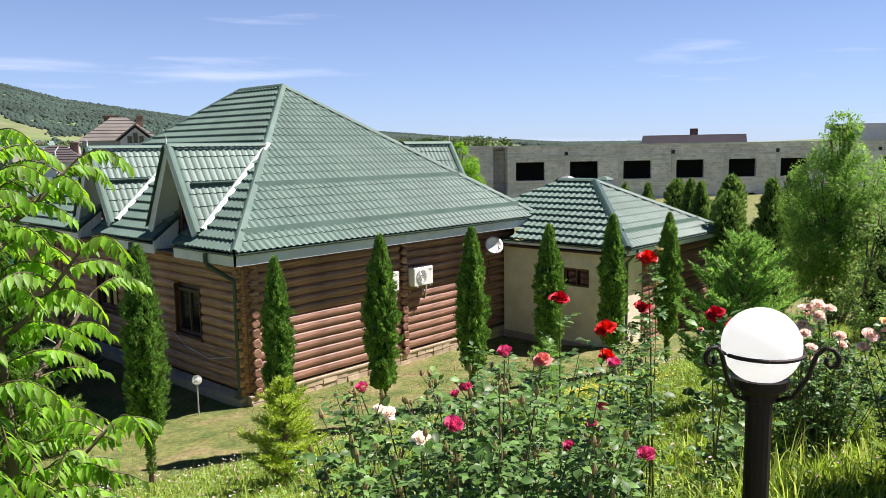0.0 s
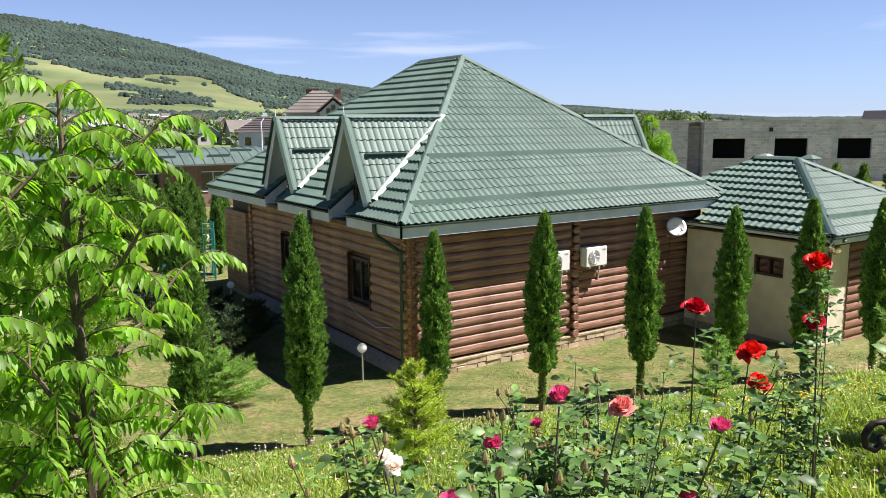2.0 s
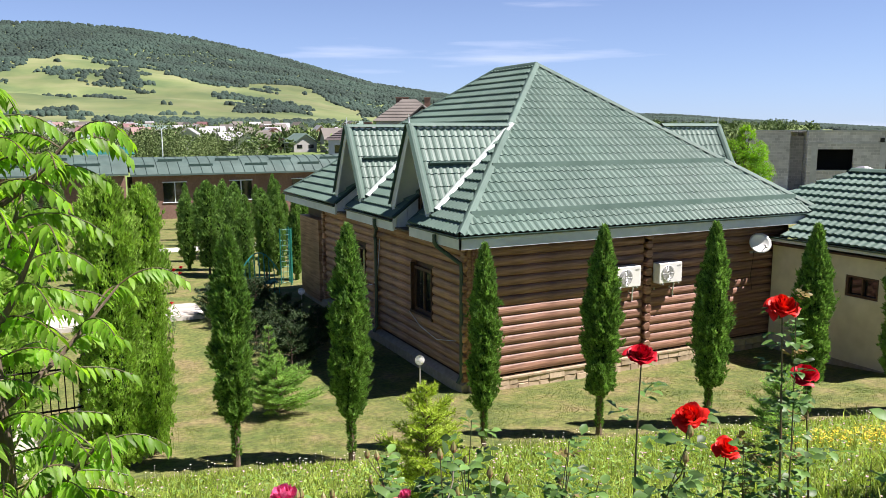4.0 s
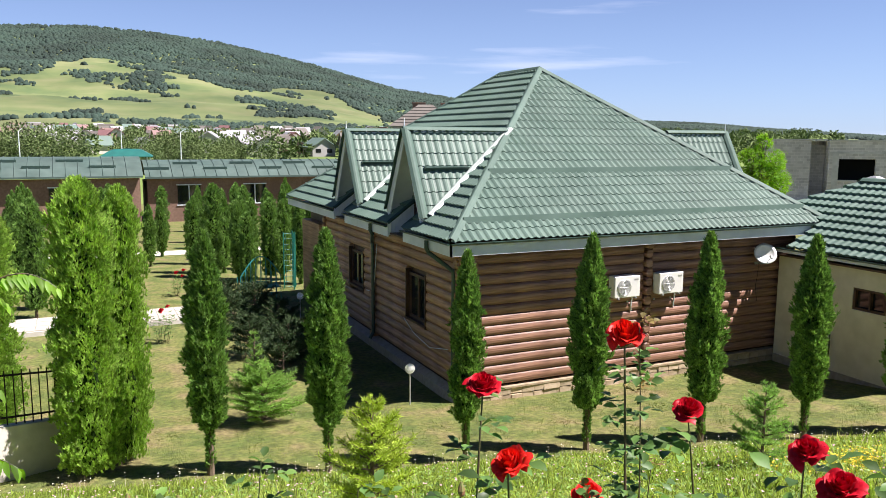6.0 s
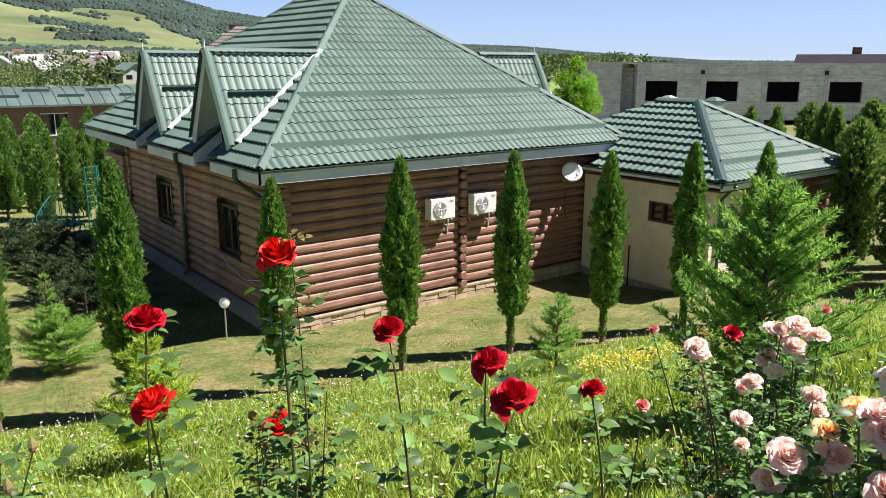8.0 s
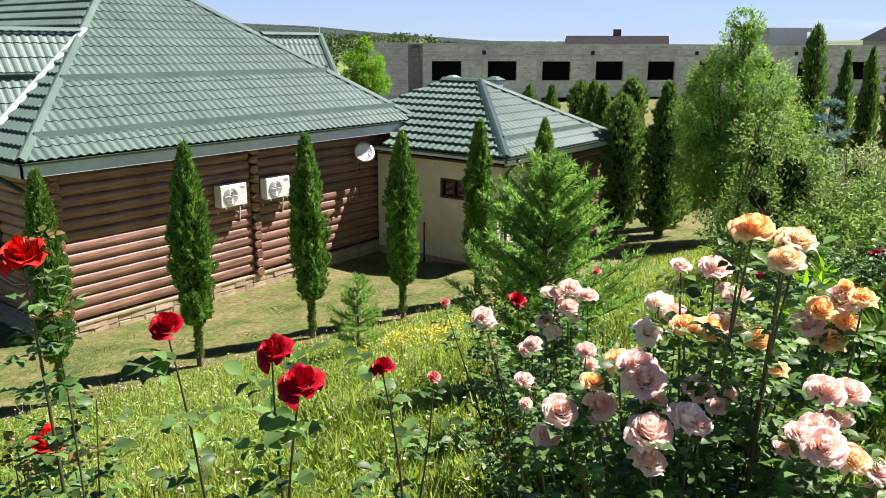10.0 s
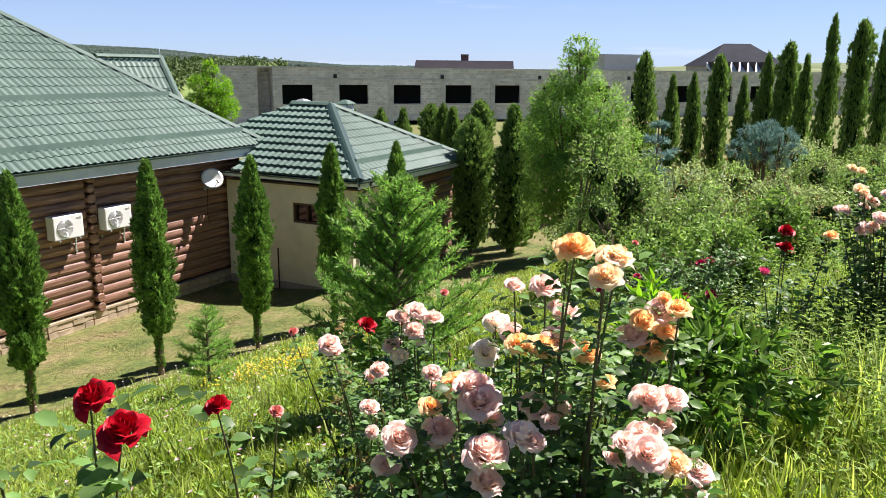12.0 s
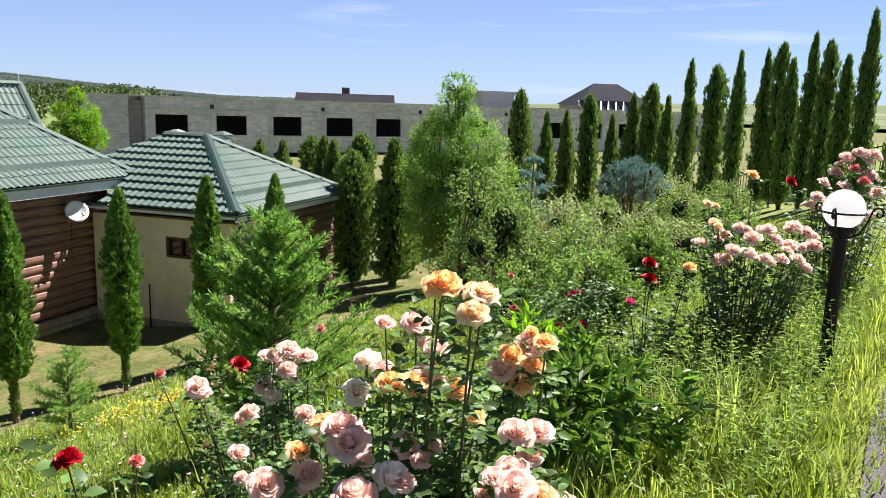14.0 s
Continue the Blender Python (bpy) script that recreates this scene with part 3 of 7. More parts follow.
# plinth
part("plinth", Geo().box(WX0 - 0.06, WY0 - 0.1, -0.75, WX1 + 0.05, WY0 + 0.04, -0.27), M_MORTAR, house, "rough mortar plinth")
pl = part("plinth", Geo().prism([(WX0 - 0.02, WY0 + 0.06, -0.24), (WX0 - 0.22, WY0 + 0.06, -0.34), (WX0 - 0.22, WY0 + 0.06, -0.75), (WX0 - 0.02, WY0 + 0.06, -0.75)], (0, 12.9, 0)), M_MORTAR, house)
x = WX0 - 0.06
while x < WX1 - 0.1:
    w = random.uniform(0.24, 0.46)
    for z0, z1 in ((-0.6, -0.43), (-0.42, -0.27)):
        j = random.uniform(-0.015, 0.015)
        q = Geo().box(0.008, -0.05 + j, 0.006, w - 0.008, 0.0, z1 - z0 - 0.006)
        for k in range(8):
            vx, vy, vz = q.v[k]
            if vy < -0.01:
                q.v[k] = (vx + random.uniform(-0.012, 0.012), vy + random.uniform(-0.012, 0.012), vz + random.uniform(-0.012, 0.012))
        part("stone", q, M_STONE, pl, at=pose(x, WY0 - 0.1, z0))
    x += w
part("ledge", Geo().box(WX0 - 0.1, WY0 - 0.17, -0.27, WX1 + 0.05, WY0 + 0.02, -0.225), M_STONE, house, "thin stone ledge")
# downpipes
for y0, y1 in ((1.15, 0.78), (4.9, 6.12)):
    part("downpipe", Geo().tube([(-0.06, y0, EZ - 0.08), (-0.06, y0, EZ - 0.26), (0.0, y0, EZ - 0.36), (WX0 - 0.22, y1, EZ - 0.75), (WX0 - 0.2, y1, EZ - 0.95), (WX0 - 0.2, y1, -0.1), (WX0 - 0.3, y1, -0.28)], 0.05, 8), M_DARKGREEN, house, "dark green metal downpipe")
# a loose cable on the long wall and one under the dish
part("cable", Geo().tube([(WX0 - 0.12, 6.0, 2.5), (WX0 - 0.15, 6.02, 2.0), (WX0 - 0.16, 6.1, 1.4), (WX0 - 0.14, 6.5, 1.05), (WX0 - 0.13, 6.9, 1.0)], 0.012, 5), M_WHITEMETAL, house, "loose white cable")
part("cable", Geo().tube([(WX0 - 0.14, 3.9, 0.8), (WX0 - 0.15, 3.2, 0.55), (WX0 - 0.15, 2.2, 0.42), (WX0 - 0.13, 1.2, 0.62)], 0.009, 5), M_WHITEMETAL, house)


def air_unit(x):
    """Outdoor air-conditioning unit on wall brackets; x is its middle."""
    t = thing("air_conditioner", "white outdoor air-conditioning unit on the log wall", "air conditioner", pose(x, WY0 - 0.12, 1.68), "outdoor units")
    w, d, h = 0.76, 0.26, 0.53
    b = part("casing", Geo().box(-w / 2, -d - 0.02, 0, w / 2, -0.02, h), M_ACWHITE, t)
    bev = b.modifiers.new("edge", "BEVEL")
    bev.width, bev.segments = 0.02, 2
    cx = -0.1
    part("grille", Geo().lathe([(0.2, 0), (0.2, 0.012), (0.17, 0.016), (0.03, 0.016), (0.02, 0.012)], 24), M_ACDARK, t, "round dark fan grille", at=pose(cx, -d - 0.02, h / 2, 90))
    gr = Geo()
    for r in (0.05, 0.08, 0.11, 0.14, 0.17, 0.195):
        gr.tube([(cx + r * math.cos(a), -d - 0.042, h / 2 + r * math.sin(a)) for a in [2 * math.pi * k / 20 for k in range(21)]], 0.0035, 4)
    for k in range(4):
        a = math.pi * k / 4
        gr.tube([(cx - 0.195 * math.cos(a), -d - 0.046, h / 2 - 0.195 * math.sin(a)), (cx + 0.195 * math.cos(a), -d - 0.046, h / 2 + 0.195 * math.sin(a))], 0.0025, 4)
    tagged(part("fan_guard", gr, M_GREYMETAL, t), kind="stuff")
    part("nameplate", Geo().box(0.2, -d - 0.024, 0.42, 0.32, -d - 0.02, 0.46), M_GREYMETAL, t)
    for sx in (-0.26, 0.26):
        part("bracket", Geo().box(sx - 0.02, -d - 0.04, -0.035, sx + 0.02, 0.06, -0.002).box(sx - 0.02, 0.03, -0.25, sx + 0.02, 0.06, -0.035), M_GREYMETAL, t)
    part("hose", Geo().tube([(0.3, -0.05, 0.08), (0.34, -0.03, -0.1), (0.33, -0.01, -0.3), (0.36, 0.02, -0.42)], 0.018, 6), M_WHITEMETAL, t)


air_unit(4.9)
air_unit(6.26)

dish = thing("satellite_dish", "white satellite dish on a wall arm with hanging cable", "satellite dish", pose(9.42, WY0 - 0.12, 2.3))
dish.scale = (0.8, 0.8, 0.8)
aim = pose(-0.1, -0.42, 0.25, 62, 0, -32)
part("reflector", Geo().lathe([(0.0, -0.03), (0.14, -0.02), (0.28, 0.025), (0.36, 0.075), (0.365, 0.085), (0.28, 0.04), (0.14, -0.005), (0.0, -0.015)], 28), M_ACWHITE, dish, at=aim, smooth=True)
part("feed_arm", Geo().tube([(0.0, -0.3, -0.02), (-0.1, -0.55, 0.02), (-0.2, -0.78, 0.2)], 0.014, 6), M_GREYMETAL, dish)
part("feed_horn", Geo().tube([(-0.2, -0.8, 0.18), (-0.17, -0.73, 0.25)], [0.035, 0.045], 10), M_ACDARK, dish)
part("wall_arm", Geo().tube([(0.05, 0.06, -0.1), (0.03, -0.2, -0.1), (-0.04, -0.36, 0.1), (-0.08, -0.4, 0.22)], 0.022, 8), M_GREYMETAL, dish)
part("wall_plate", Geo().box(-0.03, 0.03, -0.22, 0.13, 0.15, 0.02), M_GREYMETAL, dish)
part("cable", Geo().tube([(0.0, -0.1, -0.1), (0.06, -0.02, -0.5), (0.02, 0.0, -0.9), (0.1, 0.0, -1.35), (0.16, 0.02, -1.5)], 0.008, 5), M_BLACK, dish)

# ---- the annex ----
AX0, AX1, AY0, AY1, AEZ, ATOP = 9.85, 16.3, -4.2, 3.4, 2.68, 4.36
AMX = (AX0 + AX1) / 2
ARX, ARY0, ARY1 = 13.08, -1.1, 0.3
annex = thing("annex_house", "cream rendered annex with a green metal-tile hip roof", "annex")
r1 = (ATOP - AEZ) / (ARX - AX0)
part("roof", tile_face((AX0, AY1, AEZ), (0, -1, 0), (1, 0, 0), r1, lambda v: v * (AY1 - ARY1) / (ARX - AX0), lambda v: (AY1 - AY0) - v * (ARY0 - AY0) / (ARX - AX0), ARX - AX0, mod=0.22, row=0.36, skip=lambda u, v: AY1 - u > -0.05 and AX0 + v < 2 * HALF and AEZ + r1 * v < EZ + 0.02 + min(SF * (AY1 - u), SL * (2 * HALF - AX0 - v)), lap=0.065, amp=0.03), M_ROOF, annex)
r2 = (ATOP - AEZ) / (ARY0 - AY0)
part("roof", tile_face((AX0, AY0, AEZ), (1, 0, 0), (0, 1, 0), r2, lambda v: v * (ARX - AX0) / (ARY0 - AY0), lambda v: (AX1 - AX0) - v * (AX1 - ARX) / (ARY0 - AY0), ARY0 - AY0, mod=0.22, row=0.36, lap=0.022), M_ROOF, annex)
part("roof", Geo().poly([(AX1, AY0, AEZ), (AX1, AY1, AEZ), (ARX, ARY1, ATOP), (ARX, ARY0, ATOP)]).poly([(AX1, AY1, AEZ), (AX0, AY1, AEZ), (ARX, ARY1, ATOP)]), M_ROOF, annex)
A1, A2 = Vector((ARX, ARY0, ATOP + 0.07)), Vector((ARX, ARY1, ATOP + 0.07))
for a, b in ((A1, (AX0, AY0, AEZ + 0.06)), (A1, (AX1, AY0, AEZ + 0.06)), (A1, A2), (A2, (AX1, AY1, AEZ + 0.06))):
    part("ridge_cap", cap_strip(a, b, 0.15), M_DARKGREEN if b == (AX0, AY0, AEZ + 0.06) else M_ROOFTRIM, annex)
eave((AX0, 0.4, AEZ), (AX0, AY0, AEZ), (-1, 0, 0), annex, 0.14)
eave((AX0, AY0, AEZ), (AX1, AY0, AEZ), (0, -1, 0), annex, 0.2)
part("snow_guard", Geo().prism([(AX0 + 0.75, AY0 + 0.55, AEZ + r2 * 0.55 + 0.03), (AX0 + 0.75, AY0 + 0.67, AEZ + r2 * 0.6 + 0.12), (AX0 + 0.75, AY0 + 0.57, AEZ + r2 * 0.6 + 0.14)], (4.9, 0, 0)), M_ROOFTRIM, annex)
part("soffit", Geo().box(AX0 + 0.05, AY0 + 0.05, AEZ - 0.25, AX1 - 0.05, 0.5, AEZ - 0.2), M_DARKWOOD, annex)
BX0, BY0, BX1 = 10.2, -3.75, 15.9
# the wall that holds the window, left open round it
w0, w1, zb, zt = -2.73, -1.82, 1.36, 1.91
AWT = AEZ - 0.22
for y0, y1, z0, z1 in ((BY0, w0, -0.9, AWT), (w1, WY0 - 0.18, -0.9, AWT), (w0, w1, -0.9, zb), (w0, w1, zt, AWT)):
    part("wall", Geo().box(BX0, y0, z0, BX0 + 0.25, y1, z1), M_CREAM, annex, "cream rendered wall")
part("wall", Geo().box(BX0 + 0.25, BY0, -0.9, BX0 + 1.3, BY0 + 0.25, AWT), M_CREAM, annex)
part("wall", Geo().box(BX0 + 1.3, BY0 + 0.06, -0.9, BX1, BY0 + 0.25, AWT), M_DARKWOOD, annex)
part("wall", Geo().box(BX1 - 0.2, BY0 + 0.25, -0.9, BX1, AY1, AWT), M_DARKWOOD, annex)
for i in range(12):
    part("log", log_mesh(BX1 - BX0 - 1.25), M_LOG, annex, at=pose(BX0 + 1.3, BY0 + 0.06, -0.5 + 0.12 + i * PITCH))
win = part("window", Geo().box(BX0 + 0.12, w0, zb, BX0 + 0.14, w1, zt), M_DARKGLASS, annex, "small dark wooden window")
fr_ = Geo()
for a, b, c, d in ((w0, w0 + 0.06, zb, zt), (w1 - 0.06, w1, zb, zt), (w0 + 0.06, w1 - 0.06, zb, zb + 0.06), (w0 + 0.06, w1 - 0.06, zt - 0.06, zt), ((w0 + w1) / 2 - 0.02, (w0 + w1) / 2 + 0.02, zb + 0.06, zt - 0.06)):
    fr_.box(BX0 + 0.03, a, c, BX0 + 0.16, b, d)
part("frame", fr_, M_DARKWOOD, win)
part("plinth", Geo().box(BX0 - 0.04, BY0 - 0.04, -0.9, BX0 - 0.002, WY0 - 0.2, -0.35).box(BX0 - 0.04, BY0 - 0.04, -0.9, BX1, BY0 - 0.002, -0.35), M_MORTAR, annex)
part("downpipe", Geo().tube([(AX0 + 0.5, AY0 - 0.06, AEZ - 0.08), (BX0 + 0.3, BY0 - 0.06, AEZ - 0.5), (BX0 + 0.3, BY0 - 0.06, -0.2)], 0.045, 8), M_DARKGREEN, annex)
stake = thing("rod", "thin dark rod standing against the cream wall", "rod")
part("shaft", Geo().tube([(BX0 - 0.1, -1.35, -0.7), (BX0 - 0.08, -1.33, 0.6)], 0.022, 6), M_BLACK, stake)


def roof_vent(p, label, cap_col):
    t = thing("roof_vent", label, "roof vent", pose(*p))
    part("base", Geo().box(-0.22, -0.22, -1.3, 0.22, 0.22, 0.1), M_GREYMETAL, t)
    lv = Geo()
    for i in range(5):
        lv.box(-0.2, -0.2, 0.12 + i * 0.045, 0.2, 0.2, 0.14 + i * 0.045)
    for sx in (-0.18, 0.18):
        for sy in (-0.18, 0.18):
            lv.box(sx - 0.02, sy - 0.02, 0.1, sx + 0.02, sy + 0.02, 0.36)
    part("louvres", lv, M_WHITEMETAL, t)
    part("cap", Geo().lathe([(0.36, 0.34), (0.37, 0.36), (0.12, 0.47), (0.05, 0.48)], 4), cap_col, t, at=pose(0, 0, 0, 0, 0, 45))


roof_vent((13.86, 0.5, 4.02), "grey metal roof vent with a flat cap", M_GREYMETAL)
roof_vent((15.37, -0.1, 3.96), "green capped roof vent with white louvres", M_ROOFTRIM)

# ---- plants ----
def rnd_unit(rs, n):
    return unit(rs.normal(size=(n, 3)))


def thuja_meshes(h, r, seed, n, h0=0.75, leaf=0.15, full=False, material=None):
    """Trunk, near-black shade core and spray meshes of a columnar thuja of height h and crown radius r; the crown
    begins at h0.
    """
    rs = np.random.RandomState(seed)
    trunk = Geo().tube([(0, 0, -0.15), (0.01, 0, h0 * 0.5), (0, 0.01, h0 + 0.3), (0, 0, h * 0.6)], [0.065, 0.05, 0.045, 0.02], 7).mesh("trunk", M_BARK)

    def prof(t):
        if full:
            return r * np.clip((t + 0.05) / 0.12, 0, 1) ** 0.5 * np.clip((1.0 - t) / 0.16, 0, 1) ** 0.5
        return r * (0.72 + 0.28 * np.clip(t / 0.25, 0, 1)) * np.clip((t + 0.02) / 0.06, 0, 1) ** 0.5 * np.clip((1.0 - t) / 0.42, 0, 1) ** 0.62

    # solid core, coloured as the shade seen behind the sprays
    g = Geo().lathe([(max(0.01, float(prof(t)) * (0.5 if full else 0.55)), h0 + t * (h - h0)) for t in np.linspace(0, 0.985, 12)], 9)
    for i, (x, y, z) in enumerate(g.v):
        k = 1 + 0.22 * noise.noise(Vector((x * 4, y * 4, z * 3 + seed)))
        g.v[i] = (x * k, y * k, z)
    core = g.mesh("core", M_CROWNSHADE, True)
    t = rs.uniform(0, 1, n * 2) ** 0.9
    t = t[rs.rand(n * 2) < (0.25 + prof(t) / r)][:n]
    if not full:
        t = np.concatenate([t, rs.uniform(-0.2, 0.0, 170)])
    n = len(t)
    an = rs.uniform(0, 2 * np.pi, n)
    lump = np.array([noise.fractal(Vector((math.cos(a) * 2.0, math.sin(a) * 2.0, tt * h * 2.4 + seed)), 0.5, 2.0, 3) for a, tt in zip(an, t)])
    rad = prof(t) * (0.84 + 0.62 * lump + rs.uniform(-0.3, 0.2, n))
    rad = np.maximum(rad, np.where(t < 0, 0.045, 0.01))
    out = np.stack([np.cos(an), np.sin(an), np.zeros(n)], 1)
    P = out * rad[:, None] + np.array([0, 0, 1]) * (h0 + t * (h - h0))[:, None]
    up = np.array([0, 0, 1.0])
    sets = []
    side = np.stack([-np.sin(an), np.cos(an), np.zeros(n)], 1)
    tw = rs.uniform(-2.4, 2.4, (n, 1))
    plane = unit(side + out * tw)
    for k, (ang, ln) in enumerate(((0, 1.0), (0.6, 0.8), (-0.6, 0.8), (1.1, 0.5))):
        D = unit(out * (0.55 + 0.3 * rs.rand(n, 1)) + up * (0.75 + 0.5 * rs.rand(n, 1)) + 0.15 * rs.normal(size=(n, 3)))
        W = unit(np.cross(plane, D))
        D2 = unit(D * math.cos(ang) + W * math.sin(ang))
        sets.append(leaf_arrays(P - D * leaf * 0.3, D2, plane, leaf * ln * rs.uniform(0.7, 1.3, n), leaf * 0.3 * rs.uniform(0.7, 1.2, n), 0.1, 0.1))
    v, f = join_arrays(sets)
    return trunk, core, array_mesh("sprays", v, f, material or M_THUJA)


def make_thuja(meshes, x, y, scale, label, group, turn=0.0, lean=0.0, wide=1.0):
    t = thing("thuja", label, "thuja tree", pose(x, y, gz(x, y), lean, 0, turn), group)
    t.scale = (scale * wide, scale * wide, scale)
    part("trunk", meshes[0], M_BARK, t)
    c = part("crown", meshes[1], M_CROWNSHADE, t, "near-black core for the shade inside the foliage")
    tagged(part("sprays", meshes[2], M_THUJA, c, "scale-leaf sprays"), kind="stuff")
    return t


M_THUJALIGHT = mat("light_thuja_foliage", [(0.2, 0.34, 0.05), (0.32, 0.48, 0.085)], 0.65, 3.0, island=0.45, trans=0.35, spec=0.25)
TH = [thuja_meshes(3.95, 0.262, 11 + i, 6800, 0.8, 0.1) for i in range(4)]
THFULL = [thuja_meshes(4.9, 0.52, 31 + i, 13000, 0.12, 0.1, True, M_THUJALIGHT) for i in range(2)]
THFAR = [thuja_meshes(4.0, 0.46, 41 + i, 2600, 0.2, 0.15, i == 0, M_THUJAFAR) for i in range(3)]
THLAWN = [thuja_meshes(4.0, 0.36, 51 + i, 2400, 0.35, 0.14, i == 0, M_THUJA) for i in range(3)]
ROW = ((-5.35, -2.15, 4.05), (-3.56, -2.85, 4.05), (-1.31, -3.4, 3.66), (0.91, -3.78, 3.88), (3.05, -4.32, 3.88), (4.85, -5.05, 3.82), (6.75, -5.55, 3.92), (8.1, -6.3, 3.9))
for i, (x, y, zt) in enumerate(ROW):
    make_thuja(TH[i % 4], x, y, (zt - gz(x, y)) / 3.95, "slender clipped thuja with a bare trunk foot on the lawn", "thujas along the lawn", i * 71.0, 0, 1.0 if i != 2 else 0.92)
make_thuja(THFULL[0], -7.1, -1.25, 1.0, "broad dense thuja leafed to the ground beside the iron fence", "broad thujas", 0, 0, 0.82)
make_thuja(THFULL[1], -6.5, -0.7, 0.98, "broad dense thuja leafed to the ground beside the iron fence", "broad thujas", 80, 0, 0.62)
make_thuja(THFULL[1], -8.9, 2.4, 0.95, "broad dense thuja leafed to the ground beside the iron fence", "broad thujas", 200)
make_thuja(THFULL[0], -9.9, 0.6, 0.95, "broad dense thuja leafed to the ground beside the iron fence", "broad thujas", 130)
make_thuja(THFULL[1], -8.72, -8.8, 0.98, "tall thuja standing alone on the bank", "broad thujas", 40)
for i, (x, y, h) in enumerate(((-1.8, 20.8, 4.2), (-1.2, 22.0, 3.9), (-1.0, 19.2, 3.4), (0.15, 18.2, 3.6), (1.2, 17.2, 3.5), (-4.1, 26.0, 3.1), (-2.1, 26.0, 3.2), (-3.2, 30, 3.2), (-0.4, 27, 3.3), (1.6, 25, 3.6), (3.0, 22, 3.6), (-5.6, 33, 3.4), (-2.4, 38, 3.6), (0.6, 36, 3.5), (3.4, 34, 3.5), (6.2, 40, 3.6), (-7.5, 40, 3.4), (4.6, 28, 3.7), (-8.6, 14, 4.0), (-11.5, 18, 4.2), (-9.5, 24, 3.8), (7.5, 33, 3.6), (-5.8, 45, 3.4), (1.9, 44, 3.5))):
    make_thuja(THLAWN[i % 3], x, y, h / 4.0, "columnar thuja standing on the far lawn", "thujas on the far lawn", i * 47)
# loose rows of them further on, with an open lane of lawn between
trow = random.Random(23)
for y in (16.5, 19.5, 23.0, 25.0, 28.0, 32.5, 36.0, 40.5, 45.0, 49.0):
    for k in range(9):
        x = -6.85 + (y + 14.7) * (-0.12 + 0.05 * k) + trow.uniform(-0.5, 0.5)
        lane = -6.85 + (y + 14.7) * 0.085
        if abs(x - lane) > 0.75 and not (y < 18 and x > -0.2) and (k + int(y)) % 3:
            make_thuja(THLAWN[k % 3], x, y + trow.uniform(-0.8, 0.8), trow.uniform(0.78, 0.98) if k % 4 else 0.62, "columnar thuja standing on the far lawn", "thujas on the far lawn", k * 83)
# thujas between the annex and the block building, and the hedge up the slope
for i, (x, y, zt, w) in enumerate(((15.8, -4.55, 3.98, 1.0), (16.0, -5.85, 4.4, 1.05), (18.3, -3.2, 3.9, 0.9), (20.9, -2.5, 4.3, 0.9), (23.2, -0.2, 3.9, 1.0), (23.9, 0.6, 4.0, 1.0), (25.4, 2.0, 3.9, 1.0), (26.5, 4.1, 3.6, 1.0), (27.7, 6.1, 3.5, 1.1), (22.0, -4.6, 4.5, 0.9), (24.0, -5.4, 4.7, 0.9), (28.6, 8.4, 3.4, 1.1), (18.0, -5.6, 3.9, 0.9))):
    make_thuja(THFAR[i % 3], x, y, (zt - gz(x, y)) / 4.0, "dark columnar thuja behind the annex", "thujas behind the annex", i * 61, 0, w)
HEDGE = ((30.7, -6.4, 6.3), (30.2, -7.8, 5.3), (29.7, -8.8, 5.4), (29.2, -9.9, 6.15), (28.6, -11.0, 5.3), (28.1, -11.9, 6.2), (27.5, -12.7, 6.6), (26.2, -13.4, 6.1), (24.6, -14.2, 7.4), (22.6, -15.1, 7.1), (21.6, -15.8, 7.5), (19.6, -16.5, 7.4), (19.4, -16.9, 7.6), (17.2, -17.0, 7.0), (15.5, -17.3, 7.5), (15.0, -17.6, 7.3), (14.2, -17.9, 6.9), (13.3, -18.2, 7.8), (12.6, -18.8, 7.6), (11.6, -19.4, 7.8), (10.4, -20.2, 7.9))
HEDGE += tuple(((a[0] + b[0]) / 2 + 0.9, (a[1] + b[1]) / 2 + 0.5, min(a[2], b[2]) - 0.75) for a, b in zip(HEDGE, HEDGE[1:8]))
for i, (x, y, zt) in enumerate(HEDGE):
    make_thuja(THFAR[i % 3], x, y, (zt - gz(x, y)) / 4.0, "tall dark thuja in the boundary hedge", "boundary hedge", i * 53, 0, 0.56 if zt < 7.2 else 0.44)


